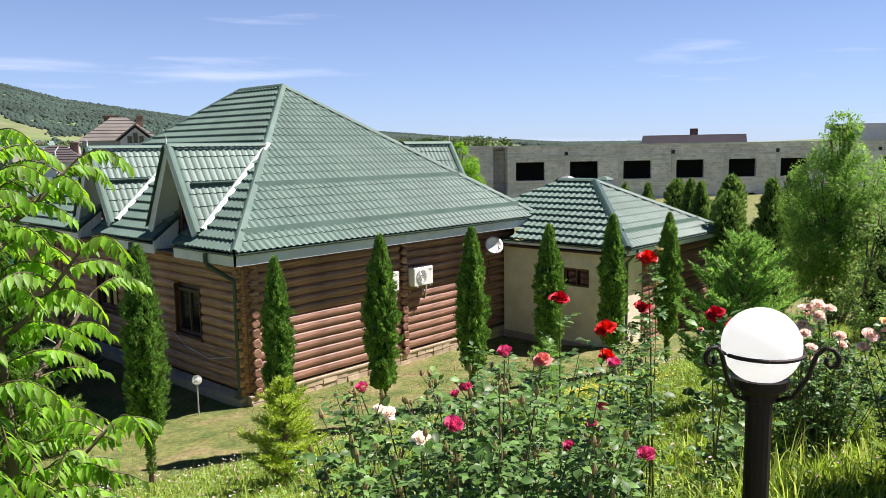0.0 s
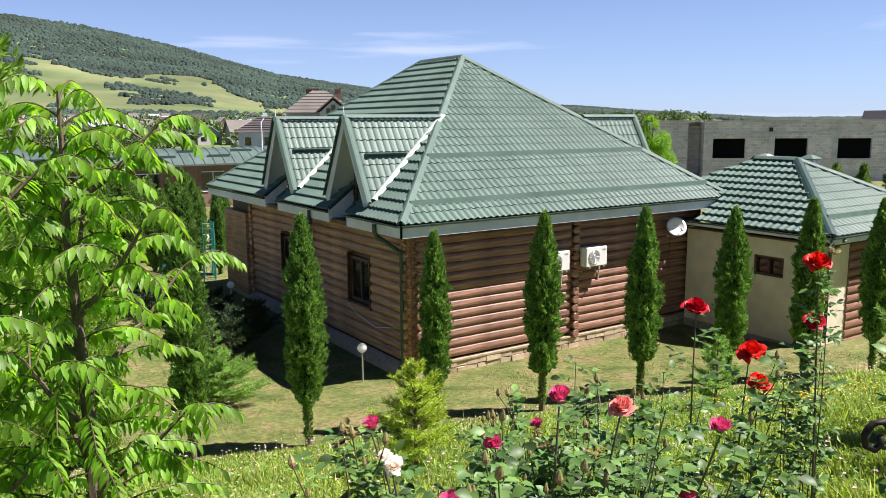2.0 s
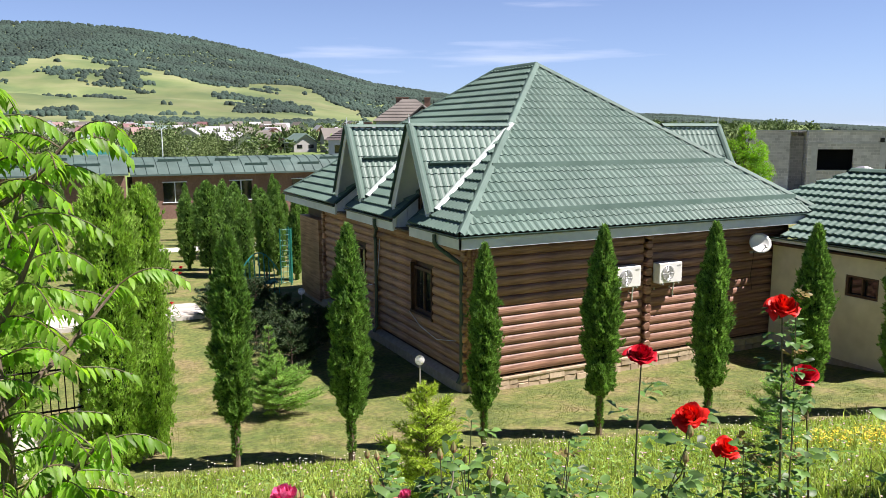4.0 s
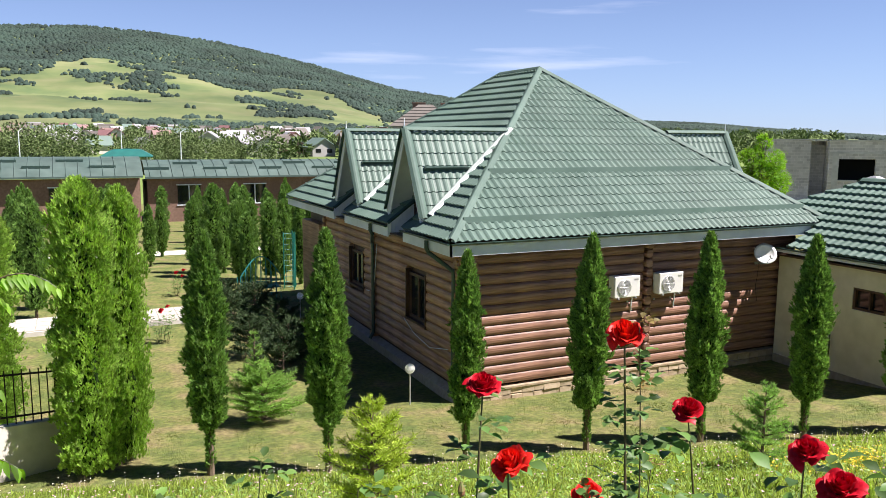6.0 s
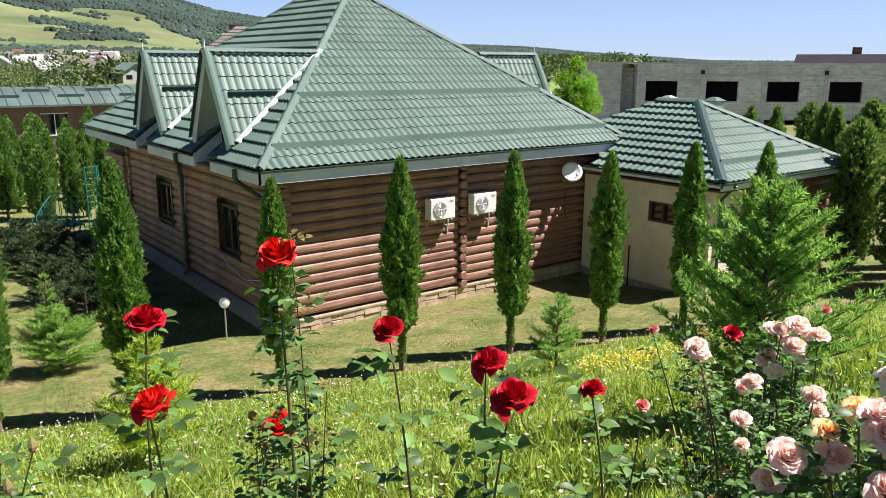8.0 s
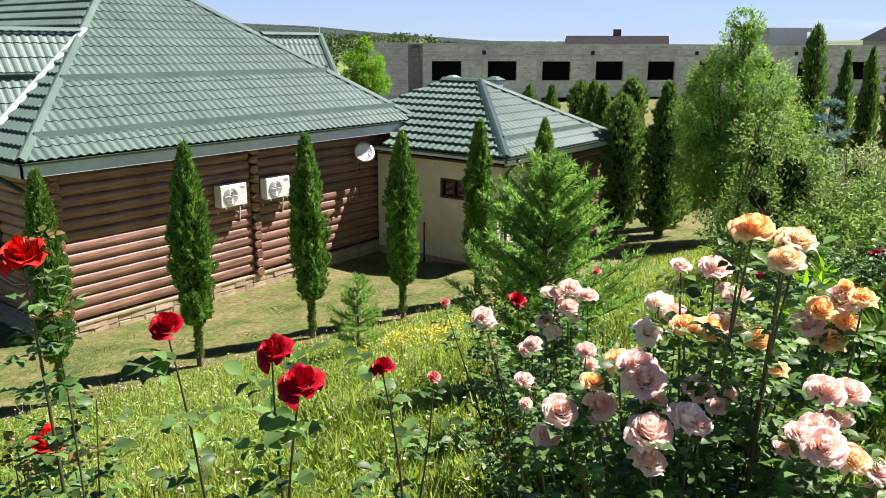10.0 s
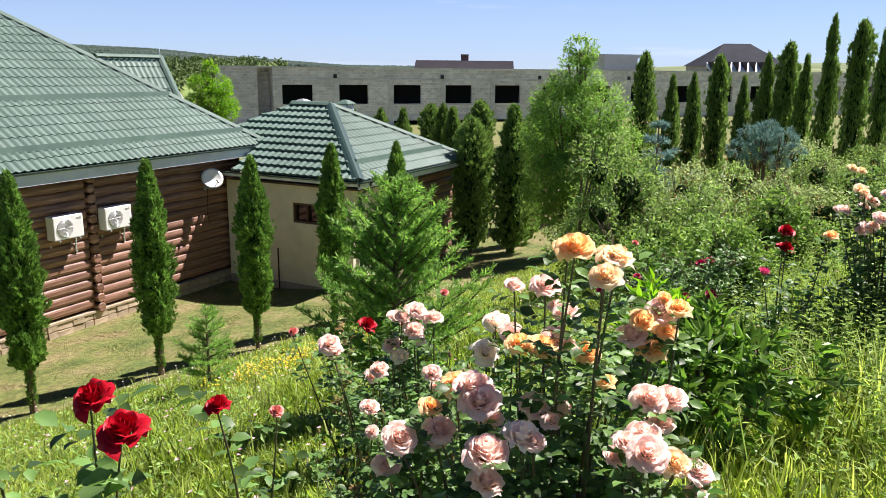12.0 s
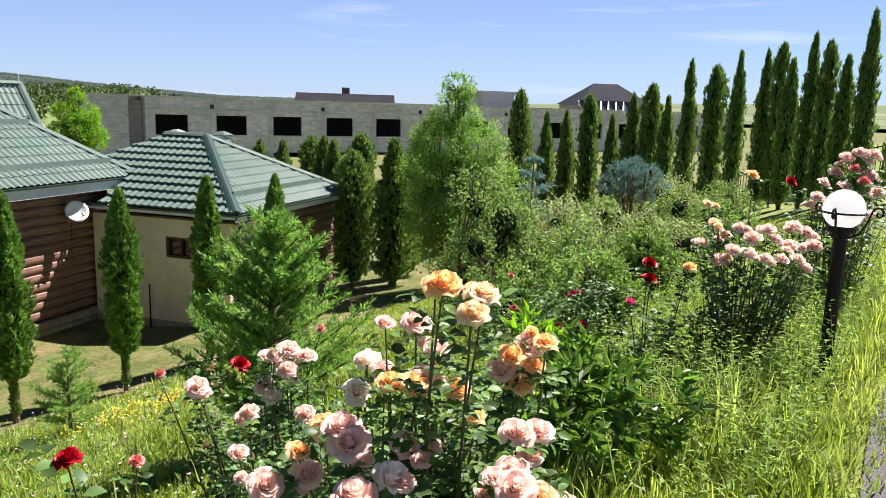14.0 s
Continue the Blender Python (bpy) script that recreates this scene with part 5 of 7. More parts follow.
def rose_bush(label, bx, by, blooms, fill, seed, size=0.095, leaf=0.05, spread=0.35, fill_h=0.75, leaf_step=0.075, red_tips=0, bare=0.0, tilt_to=(-0.45, -0.25)):
    """A rose bush rooted round (bx, by). blooms: (x, y, z, kind, scale). fill: leafy canes with no bloom."""
    rs = np.random.RandomState(seed)
    base = gz(bx, by)
    t = thing("rose_bush", label, "rose bush", pose(bx, by, base))
    P, D, tipP, tipD = [], [], [], []

    def cane(tip, root, w):
        mid = root * 0.45 + tip * 0.55 + np.array([rs.uniform(-0.06, 0.06), rs.uniform(-0.06, 0.06), 0.02])
        q = np.linspace(0, 1, 9)[:, None]
        pts = (1 - q) ** 2 * root + 2 * q * (1 - q) * mid + q ** 2 * tip
        part("cane", Geo().tube([tuple(p) for p in pts], list(np.linspace(w, w * 0.32, 9)), 6, False), M_STEM, t, smooth=True)
        ln = np.linalg.norm(np.diff(pts, axis=0), axis=1).sum()
        m = max(3, int(ln / leaf_step))
        for j in range(m):
            u = 0.15 + bare + (0.84 - bare) * ((j + rs.rand()) / m) ** 0.8
            i = min(7, int(u * 8))
            P.append(pts[i] + (pts[i + 1] - pts[i]) * (u * 8 - i))
            a = rs.uniform(0, 2 * np.pi)
            D.append(np.array([math.cos(a), math.sin(a), rs.uniform(0.0, 0.7)]))
        return pts

    org = np.array([bx, by, base])
    for x, y, z, k, s in blooms:
        tip = np.array([x, y, z]) - org
        root = np.array([tip[0] * 0.25 + rs.uniform(-0.08, 0.08), tip[1] * 0.25 + rs.uniform(-0.08, 0.08), -0.08])
        root[2] = gz(bx + root[0], by + root[1]) - base - 0.05
        cane(tip - np.array([0, 0, 0.03]), root, 0.0075)
        d = size * s
        at = Matrix.Translation(tip) @ Vector((tilt_to[0] + rs.uniform(-0.3, 0.3), tilt_to[1] + rs.uniform(-0.3, 0.3), 1.0)).to_track_quat("Z", "Y").to_matrix().to_4x4() @ Matrix.Rotation(rs.uniform(0, 6.28), 4, "Z") @ Matrix.Diagonal((d, d, d, 1))
        b = part("bloom", BLOOMS[k][rs.randint(3)], None, t, at=at)
        part("calyx", SEPAL, None, b)
    for i in range(fill):
        a, rr = rs.uniform(0, 2 * np.pi), spread * math.sqrt(rs.rand())
        tip = np.array([rr * math.cos(a), rr * math.sin(a), 0])
        tip[2] = gz(bx + tip[0], by + tip[1]) - base + fill_h * rs.uniform(0.55, 1.1)
        root = tip * 0.4
        root[2] = gz(bx + root[0], by + root[1]) - base - 0.05
        pts = cane(tip, root, 0.0042)
        if i % 2 == 0 and fill > 30:
            part("bud", BUD, None, t, at=Matrix.Translation(tip) @ Matrix.Rotation(rs.uniform(-0.4, 0.4), 4, "X"))
            for q in (6, 7):
                e = pts[q] + np.array([rs.uniform(-0.09, 0.09), rs.uniform(-0.09, 0.09), rs.uniform(0.06, 0.14)])
                part("cane", Geo().tube([tuple(pts[q]), tuple(pts[q] * 0.5 + e * 0.5 + np.array([0.012, 0, 0])), tuple(e)], [0.0024, 0.002, 0.0015], 5, False), M_STEM, t)
                part("bud", BUD, None, t, at=Matrix.Translation(e))
                P.extend([pts[q] * 0.6 + e * 0.4] * 2)
                D.extend([rnd_unit(rs, 1)[0], rnd_unit(rs, 1)[0]])
        if i < red_tips:
            tipP += [pts[8]] * 4 + [pts[7]] * 3
            tipD += [rnd_unit(rs, 1)[0] + np.array([0, 0, 0.9]) for _ in range(7)]
    v, f = rose_leaves(np.array(P), np.array(D), rs, leaf)
    tagged(part("foliage", array_mesh("foliage", v, f, M_LEAF, True), M_LEAF, t), kind="stuff")
    if tipP:
        v, f = rose_leaves(np.array(tipP), np.array(tipD), rs, leaf * 0.55)
        tagged(part("young_growth", array_mesh("tips", v, f, M_TIPLEAF, True), M_TIPLEAF, t, "bronze young leaves"), kind="stuff")
    return t


REDS = ((-5.97, -12.72, 4.78, "r", 1.0), (-6.07, -13.05, 4.69, "o", 1.0))
rose_bush("slender rose bush with two scarlet blooms", -5.95, -12.8, REDS, 4, 1, 0.105, 0.06, 0.12, 0.7, 0.1)
rose_bush("tall leggy rose with a coral bloom and bronze tips", -5.72, -13.08, ((-5.77, -13.12, 5.01, "o", 0.95),), 6, 2, 0.105, 0.042, 0.11, 1.55, 0.07, 6, 0.25)
rose_bush("short rose stem with a coral bloom", -5.6, -12.8, ((-5.65, -12.82, 4.42, "o", 0.95),), 2, 3, 0.105, 0.06, 0.1, 0.6, 0.09)
rose_bush("single dark red rose on a long leafy stem", -5.2, -12.85, ((-5.27, -12.83, 4.64, "r", 0.95),), 1, 4, 0.105, 0.07, 0.06, 0.6, 0.11, 0, 0.1)
rose_bush("rose bush with two heavy dark red blooms", -5.15, -13.3, ((-5.25, -13.38, 4.61, "r", 1.15), (-5.22, -13.24, 4.65, "r", 1.0)), 2, 5, 0.105, 0.07, 0.1, 0.55, 0.1)
rose_bush("rose stem with one small dark red bloom", -4.8, -13.25, ((-4.88, -13.33, 4.51, "r", 0.7),), 1, 6, 0.105, 0.07, 0.08, 0.5, 0.1)
rose_bush("low leafy rose bush with one faded bloom", -4.6, -13.1, ((-4.48, -13.21, 4.3, "k", 0.5),), 5, 16, 0.1, 0.05, 0.2, 0.55, 0.08)
APRICOTS = [(-4.69, -14.30, 5.05, "a", 1.00), (-4.64, -14.39, 5.03, "c", 0.95), (-4.71, -14.38, 4.99, "c", 0.85), (-4.35, -14.40, 4.78, "a", 0.85), (-4.33, -14.49, 4.83, "a", 0.80), (-4.36, -14.43, 4.71, "a", 0.90), (-4.59, -14.13, 4.75, "a", 0.85), (-4.59, -14.20, 4.75, "a", 0.90), (-4.54, -14.22, 4.76, "b", 0.90), (-4.53, -14.30, 4.73, "a", 0.80), (-4.43, -14.14, 4.87, "b", 1.00), (-4.50, -14.22, 4.82, "b", 0.80), (-4.41, -14.04, 4.85, "b", 0.70), (-4.36, -14.37, 4.74, "b", 1.00), (-4.29, -14.43, 4.80, "b", 1.05), (-4.38, -13.97, 4.72, "w", 0.90), (-4.41, -14.04, 4.70, "b", 0.85), (-4.49, -13.99, 4.66, "w", 0.90)]
BLUSHES = [(-4.82, -14.10, 4.71, "b", 1.20), (-4.84, -14.13, 4.68, "b", 1.20), (-4.81, -14.05, 4.70, "a", 0.90), (-4.86, -14.03, 4.59, "b", 0.95), (-4.93, -13.96, 4.58, "b", 1.05), (-4.86, -14.25, 4.62, "w", 1.15), (-4.94, -14.19, 4.61, "b", 1.30), (-4.67, -14.21, 4.62, "b", 1.00), (-4.60, -14.25, 4.58, "b", 1.00), (-4.76, -14.12, 4.60, "b", 0.90), (-4.59, -14.48, 4.66, "b", 1.05), (-4.53, -14.52, 4.65, "b", 1.00), (-4.58, -14.51, 4.60, "b", 0.90), (-4.69, -14.49, 4.61, "b", 1.00), (-4.78, -14.52, 4.61, "b", 1.15), (-4.70, -14.57, 4.56, "c", 0.95), (-4.67, -14.62, 4.54, "b", 0.95), (-4.70, -14.43, 4.54, "b", 0.70)]
PALE = [(-3.82, -12.97, 4.30, "b", 1.05), (-3.70, -13.33, 4.47, "b", 1.00), (-3.67, -13.39, 4.44, "b", 0.90), (-3.70, -13.24, 4.43, "b", 0.90), (-3.75, -13.34, 4.40, "b", 1.00), (-3.76, -13.24, 4.32, "b", 0.90), (-3.78, -13.29, 4.28, "w", 0.90), (-4.04, -13.35, 4.33, "b", 0.80), (-3.98, -13.55, 4.33, "b", 0.80), (-4.31, -13.48, 4.31, "b", 0.75)]
FAR_BLUSH = [(-0.80, -14.99, 4.73, "c", 0.90), (-0.80, -15.05, 4.67, "b", 1.00), (-0.91, -15.14, 4.73, "b", 1.00), (-1.01, -15.22, 4.69, "b", 1.10), (-0.92, -15.31, 4.74, "b", 1.00), (-1.10, -15.11, 4.61, "b", 1.00), (-1.11, -15.21, 4.60, "b", 1.00), (-1.00, -15.05, 4.53, "b", 1.00), (-0.92, -15.37, 4.67, "b", 0.90), (-0.73, -15.50, 4.75, "b", 1.00), (-0.74, -15.57, 4.71, "b", 1.00), (-0.93, -15.45, 4.64, "b", 1.00), (-0.85, -15.60, 4.64, "b", 1.00), (-1.22, -15.29, 4.59, "b", 0.90), (-0.90, -14.91, 4.61, "b", 0.80), (-1.13, -15.39, 4.58, "b", 0.90), (-1.04, -15.50, 4.57, "b", 0.90), (-0.21, -15.23, 5.04, "a", 0.90), (-0.40, -14.93, 4.82, "c", 0.70)]
FAR_RED = [(-1.20, -14.84, 4.49, "a", 0.80), (-1.21, -14.59, 4.49, "r", 0.90), (-1.21, -14.60, 4.38, "r", 1.00), (-1.41, -14.50, 4.26, "p", 0.80)]
TOP_BLUSH = [(1.50, -16.11, 5.13, "b", 1.10), (1.49, -16.21, 5.18, "b", 1.00), (1.47, -16.33, 5.16, "b", 1.10), (1.51, -16.03, 4.99, "b", 1.00), (1.39, -16.17, 5.03, "k", 1.00), (1.47, -16.32, 4.99, "b", 1.10), (1.33, -15.92, 4.90, "b", 1.00), (1.30, -16.08, 4.88, "b", 1.00), (1.28, -16.23, 4.92, "k", 1.00), (1.26, -16.35, 4.85, "b", 1.00), (1.13, -15.86, 4.79, "b", 1.00), (1.76, -15.69, 4.85, "r", 0.90), (0.48, -16.16, 4.73, "b", 1.00), (1.14, -15.78, 4.71, "b", 0.80)]
PINKS = [(-7.73, -13.14, 4.80, "p", 0.80), (-7.81, -13.62, 4.81, "p", 1.00), (-7.79, -13.47, 4.73, "w", 0.75), (-7.76, -13.30, 4.76, "w", 0.70), (-7.75, -13.24, 4.76, "w", 0.50), (-7.62, -13.50, 4.85, "p", 0.70), (-7.43, -13.50, 4.92, "p", 0.85), (-7.24, -13.51, 4.86, "k", 0.90), (-7.19, -13.76, 4.88, "p", 0.80), (-7.38, -13.83, 4.80, "p", 0.65), (-7.48, -13.86, 4.78, "p", 0.55), (-7.60, -13.86, 4.75, "p", 0.60), (-7.36, -13.97, 4.68, "p", 0.90), (-7.55, -13.93, 4.70, "p", 0.40)]


def clustered(blooms, seed, share):
    """Adds smaller blooms close beside some of those given, as they crowd in trusses."""
    r = random.Random(seed)
    more = [(x + r.uniform(-0.06, 0.06), y + r.uniform(-0.06, 0.06), z - r.uniform(0.0, 0.07), "b" if k == "w" else k, c * r.uniform(0.6, 0.85)) for x, y, z, k, c in blooms if k in "bacw" and r.random() < share]
    return list(blooms) + more


APRICOTS, BLUSHES, PALE = clustered(APRICOTS, 1, 0.5), clustered(BLUSHES, 2, 0.6), clustered(PALE, 3, 0.7)
FAR_BLUSH, TOP_BLUSH = clustered(FAR_BLUSH, 4, 0.9), clustered(TOP_BLUSH, 5, 0.9)
rose_bush("tall rose bush heavy with apricot and cream blooms", -4.45, -14.2, APRICOTS, 18, 7, 0.092, 0.042, 0.4, 0.85, 0.06)
rose_bush("rose bush crowded with full blush-pink blooms", -4.72, -14.28, BLUSHES, 26, 8, 0.086, 0.042, 0.4, 0.7, 0.055)
rose_bush("loose rose bush with pale blush blooms", -3.75, -13.3, PALE, 56, 9, 0.095, 0.038, 0.6, 0.75, 0.06, 6)
rose_bush("rose bush with one dark red bloom and faded tips", -2.85, -12.55, ((-2.80, -12.51, 4.01, "r", 1.1), (-2.6, -12.9, 4.2, "k", 0.5), (-3.1, -12.2, 4.0, "k", 0.55)), 16, 10, 0.1, 0.05, 0.4, 0.85, 0.08, 6)
rose_bush("wide rose bush with many blush blooms by the lamp", -0.95, -15.2, FAR_BLUSH, 8, 11, 0.115, 0.05, 0.5, 0.65, 0.065)
rose_bush("rose bush with dark red and magenta blooms", -1.25, -14.65, FAR_RED, 12, 12, 0.11, 0.055, 0.35, 0.7, 0.09)
rose_bush("rose bush with pale pink blooms at the head of the bank", 1.4, -16.1, TOP_BLUSH, 26, 13, 0.13, 0.06, 0.6, 1.0, 0.1)
rose_bush("broad rose bush with bright pink blooms and buds", -7.55, -13.5, PINKS, 70, 14, 0.072, 0.038, 0.58, 1.1, 0.05, 10)
rose_bush("leafy rose bush past its bloom on the bank", -6.75, -13.0, ((-6.9, -12.8, 4.5, "p", 0.6),), 60, 15, 0.085, 0.042, 0.55, 1.12, 0.05, 8)
CRIMSONS = [(-0.03, -14.0, 3.98, "m", 0.8), (0.05, -13.92, 3.92, "m", 0.9), (0.0, -14.08, 3.9, "m", 0.7), (-0.73, -13.69, 3.91, "m", 0.75), (-0.67, -14.11, 3.87, "m", 0.9), (-0.62, -14.04, 3.8, "m", 0.7), (-0.46, -13.23, 3.74, "m", 0.8), (0.07, -13.37, 4.03, "k", 0.6), (-0.01, -14.15, 3.99, "m", 0.7), (-0.35, -13.5, 3.85, "m", 0.7), (-0.5, -13.9, 3.78, "m", 0.8)]
rose_bush("dense dark-leaved rose bush with small crimson blooms", -0.3, -13.75, CRIMSONS, 40, 19, 0.1, 0.045, 0.55, 0.75, 0.05)
rose_bush("low rose with a crimson bloom on the far lawn", -5.05, 9.1, ((-5.1, 9.0, 0.45, "r", 1.4), (-4.9, 9.3, 0.5, "r", 1.2)), 10, 17, 0.12, 0.06, 0.4, 0.8, 0.1)
rose_bush("low rose with crimson blooms on the far lawn", -3.9, 16.5, ((-3.9, 16.4, 0.3, "r", 1.6), (-3.6, 16.6, 0.35, "r", 1.4), (-3.7, 16.2, 0.2, "r", 1.4)), 8, 18, 0.12, 0.06, 0.4, 0.7, 0.12)


# ---- grey block building ----
M_FIELD = mat("meadow", [(0.075, 0.115, 0.04), (0.12, 0.155, 0.055), (0.17, 0.185, 0.08)], 0.95, 0.016, 8, stain=0.25, stain_scale=0.005)
# distance haze is put into the wood colour as a shift towards blue
M_HAZEWOOD = mat("hazy_wooded_hill", [(0.019, 0.04, 0.03), (0.034, 0.06, 0.042)], 0.95, 0.06, 8, bump=0.0, stain=0.3, stain_scale=0.01)
M_FARTREE = mat("far_tree_leaf", [(0.085, 0.13, 0.045), (0.15, 0.2, 0.075)], 0.8, 0.05, island=0.5, spec=0.2)
def block_wall_material(name, cols, joint):
    """Grey blockwork too far off to pick apart: courses of blocks with pale joints, in the wall's own metres."""
    m = mat(name, cols, 0.95, 1.2, bump=0.0, stain=0.14, stain_scale=0.2)
    n, l = m.node_tree.nodes, m.node_tree.links
    bs = n["Principled BSDF"]
    old = bs.inputs["Base Color"].links[0].from_socket
    co, sep, com = n.new("ShaderNodeTexCoord"), n.new("ShaderNodeSeparateXYZ"), n.new("ShaderNodeCombineXYZ")
    add = n.new("ShaderNodeMath")
    l.new(co.outputs["Object"], sep.inputs[0])
    l.new(sep.outputs[0], add.inputs[0])
    l.new(sep.outputs[1], add.inputs[1])
    l.new(add.outputs[0], com.inputs[0])
    l.new(sep.outputs[2], com.inputs[1])
    bt = n.new("ShaderNodeTexBrick")
    bt.inputs["Scale"].default_value, bt.inputs["Mortar Size"].default_value = 1.0, 0.022
    bt.inputs["Brick Width"].default_value, bt.inputs["Row Height"].default_value = 0.6, 0.3
    bt.inputs["Color1"].default_value, bt.inputs["Color2"].default_value = (0.82, 0.82, 0.82, 1), (1.12, 1.12, 1.12, 1)
    bt.inputs["Mortar"].default_value = (*joint, 1)
    l.new(com.outputs[0], bt.inputs["Vector"])
    mu = n.new("ShaderNodeMixRGB")
    mu.blend_type = "MULTIPLY"
    mu.inputs[0].default_value = 1.0
    l.new(old, mu.inputs[1])
    l.new(bt.outputs["Color"], mu.inputs[2])
    l.new(mu.outputs[0], bs.inputs["Base Color"])
    return m


M_BLOCK = block_wall_material("grey_block", [(0.5, 0.485, 0.49), (0.62, 0.6, 0.6)], (1.2, 1.19, 1.17))
bld = thing("block_building", "unfinished two-storey grey block building with empty windows", "building", Matrix.Translation((65.57, 42.43, 0)) @ pose(0, 0, 0, 0, 0, -43))
BAY, WW, NB = 6.6, 3.48, 14
ZT, ZB, Z2, Z3, Z1 = 5.5, -6.0, 1.4, 3.6, -0.6
END = NB * BAY
wall = Geo()
for i in range(NB):
    x = i * BAY
    wall.box(x + WW, 0, Z2, x + BAY, 0.4, Z3)
    wall.box(x + WW, 0, -3.4, x + BAY, 0.4, Z1)
wall.box(-1.0, 0, ZB, 0, 0.4, ZT).box(0, 0, Z3, END, 0.4, ZT).box(0, 0, Z1, END, 0.4, Z2).box(0, 0, ZB, END, 0.4, -3.4)
part("wall", wall, M_BLOCK, bld, "grey concrete block wall")
part("side_wall", Geo().box(-1.0, 0.4, ZB, -0.6, 18, ZT).box(END - 0.4, 0.4, ZB, END, 18, ZT).box(-0.6, 17.6, ZB, END - 0.4, 18, ZT), M_BLOCK, bld)
part("roof", Geo().box(-0.6, 0.4, ZT - 0.4, END - 0.4, 17.6, ZT - 0.1), M_CONCRETE, bld)
part("floor", Geo().box(-0.6, 0.4, 0.0, END - 0.4, 17.6, 0.4), M_CONCRETE, bld)
# wall coloured near-black to give the shade behind the empty windows
part("inner_wall", Geo().box(-0.6, 6.0, ZB, END - 0.4, 6.3, ZT - 0.4), M_OPENINGSHADE, bld)
part("left_wing", Geo().box(-6.3, 1.2, ZB, -2.6, 1.6, ZT + 0.02).box(-6.3, 1.6, ZB, -5.9, 14, ZT + 0.02), M_BLOCK, bld, "projecting block-built stair bay")
part("recess", Geo().box(-2.6, 3.2, ZB, -1.0, 3.5, ZT - 0.5), M_BLOCK, bld, "deep recess beside the stair bay")
part("wing_roof", Geo().box(-6.4, 1.1, ZT + 0.024, -1.04, 14, ZT + 0.16), M_CONCRETE, bld)
part("lintel_band", Geo().box(-1.02, -0.06, Z3 + 0.55, END, -0.003, Z3 + 0.75), M_CONCRETE, bld, "raw concrete beam")
part("lintel_band", Geo().box(-1.02, -0.06, Z1 + 0.1, END, -0.003, Z1 + 0.7), M_CONCRETE, bld, "raw concrete beam")
part("parapet", Geo().box(-1.06, -0.1, ZT - 0.06, END + 0.05, 0.46, ZT + 0.12), M_CONCRETE, bld)
for i in range(NB):
    part("column", Geo().box(i * BAY - 0.62, -0.05, ZB, i * BAY - 0.03, -0.004, Z3 + 0.53), M_CONCRETE, bld, "raw concrete column")
    part("window_sill", Geo().box(i * BAY - 0.02, -0.09, Z2 - 0.16, i * BAY + WW + 0.1, -0.004, Z2 - 0.02), M_CONCRETE, bld)
# outlets as near-black boxes, their inner shade put into the colour
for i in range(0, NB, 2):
    part("outlet", Geo().box(i * BAY + WW + 2.45, -0.1, ZT - 1.15, i * BAY + WW + 2.85, -0.006, ZT - 0.7), M_OPENINGSHADE, bld)


def gable_house(x, y, z, w, d, h, rh, turn, wallm, roofm, label, detail=False):
    t = thing("village_house", label, "house", pose(x, y, z, 0, 0, turn), "village houses")
    part("wall", Geo().box(-w / 2, -d / 2, -2, w / 2, d / 2, h).prism([(-w / 2, -d / 2, h), (w / 2, -d / 2, h), (0, -d / 2, h + rh)], (0, d, 0)), wallm, t)
    e = 0.5
    part("roof", Geo().prism([(-w / 2 - e, -d / 2 - e, h - e * rh / w * 2), (0, -d / 2 - e, h + rh), (0, -d / 2 - e, h + rh + 0.25), (-w / 2 - e, -d / 2 - e, h - e * rh / w * 2 + 0.25)], (0, d + 2 * e, 0)).prism([(w / 2 + e, -d / 2 - e, h - e * rh / w * 2), (w / 2 + e, -d / 2 - e, h - e * rh / w * 2 + 0.25), (0, -d / 2 - e, h + rh + 0.25), (0, -d / 2 - e, h + rh)], (0, d + 2 * e, 0)), roofm, t)
    for sx in (-0.25, 0.25):
        part("window", Geo().box(sx * w - 0.6, -d / 2 - 0.06, h * 0.35, sx * w + 0.6, -d / 2 - 0.01, h * 0.75), M_DARKGLASS, t)
    if detail:
        part("chimney", Geo().box(w * 0.12, -0.4, h + rh * 0.4, w * 0.12 + 0.7, 0.4, h + rh + 0.9), M_BRICK, t)
        part("attic_window", Geo().prism([(-1.1, -d / 2 - 0.09, h + rh * 0.12), (1.1, -d / 2 - 0.09, h + rh * 0.12), (0, -d / 2 - 0.09, h + rh * 0.6)], (0, 0.06, 0)), M_DARKGLASS, t)
    return t


def farther(ob, k):
    """Moves a thing k times as far from the top of the bank, and makes it as much larger."""
    e = Matrix.Translation((-7, -14.8, 5.5))
    ob.matrix_basis = e @ Matrix.Scale(k, 4) @ e.inverted() @ ob.matrix_basis


def polar(az, r, z=0.0):
    """A place seen from the top of the bank, by compass angle from +y towards +x and distance."""
    return (-7 + r * math.sin(radians(az)), -14.8 + r * math.cos(radians(az)), z)


WALLS = [mat("pale_render_wall", [(0.55, 0.52, 0.47), (0.66, 0.63, 0.58)], 0.9, 0.5), mat("pink_brick_house", [(0.42, 0.24, 0.18), (0.5, 0.31, 0.24)], 0.9, 0.5), mat("grey_render", [(0.36, 0.35, 0.34)], 0.9, 0.5)]
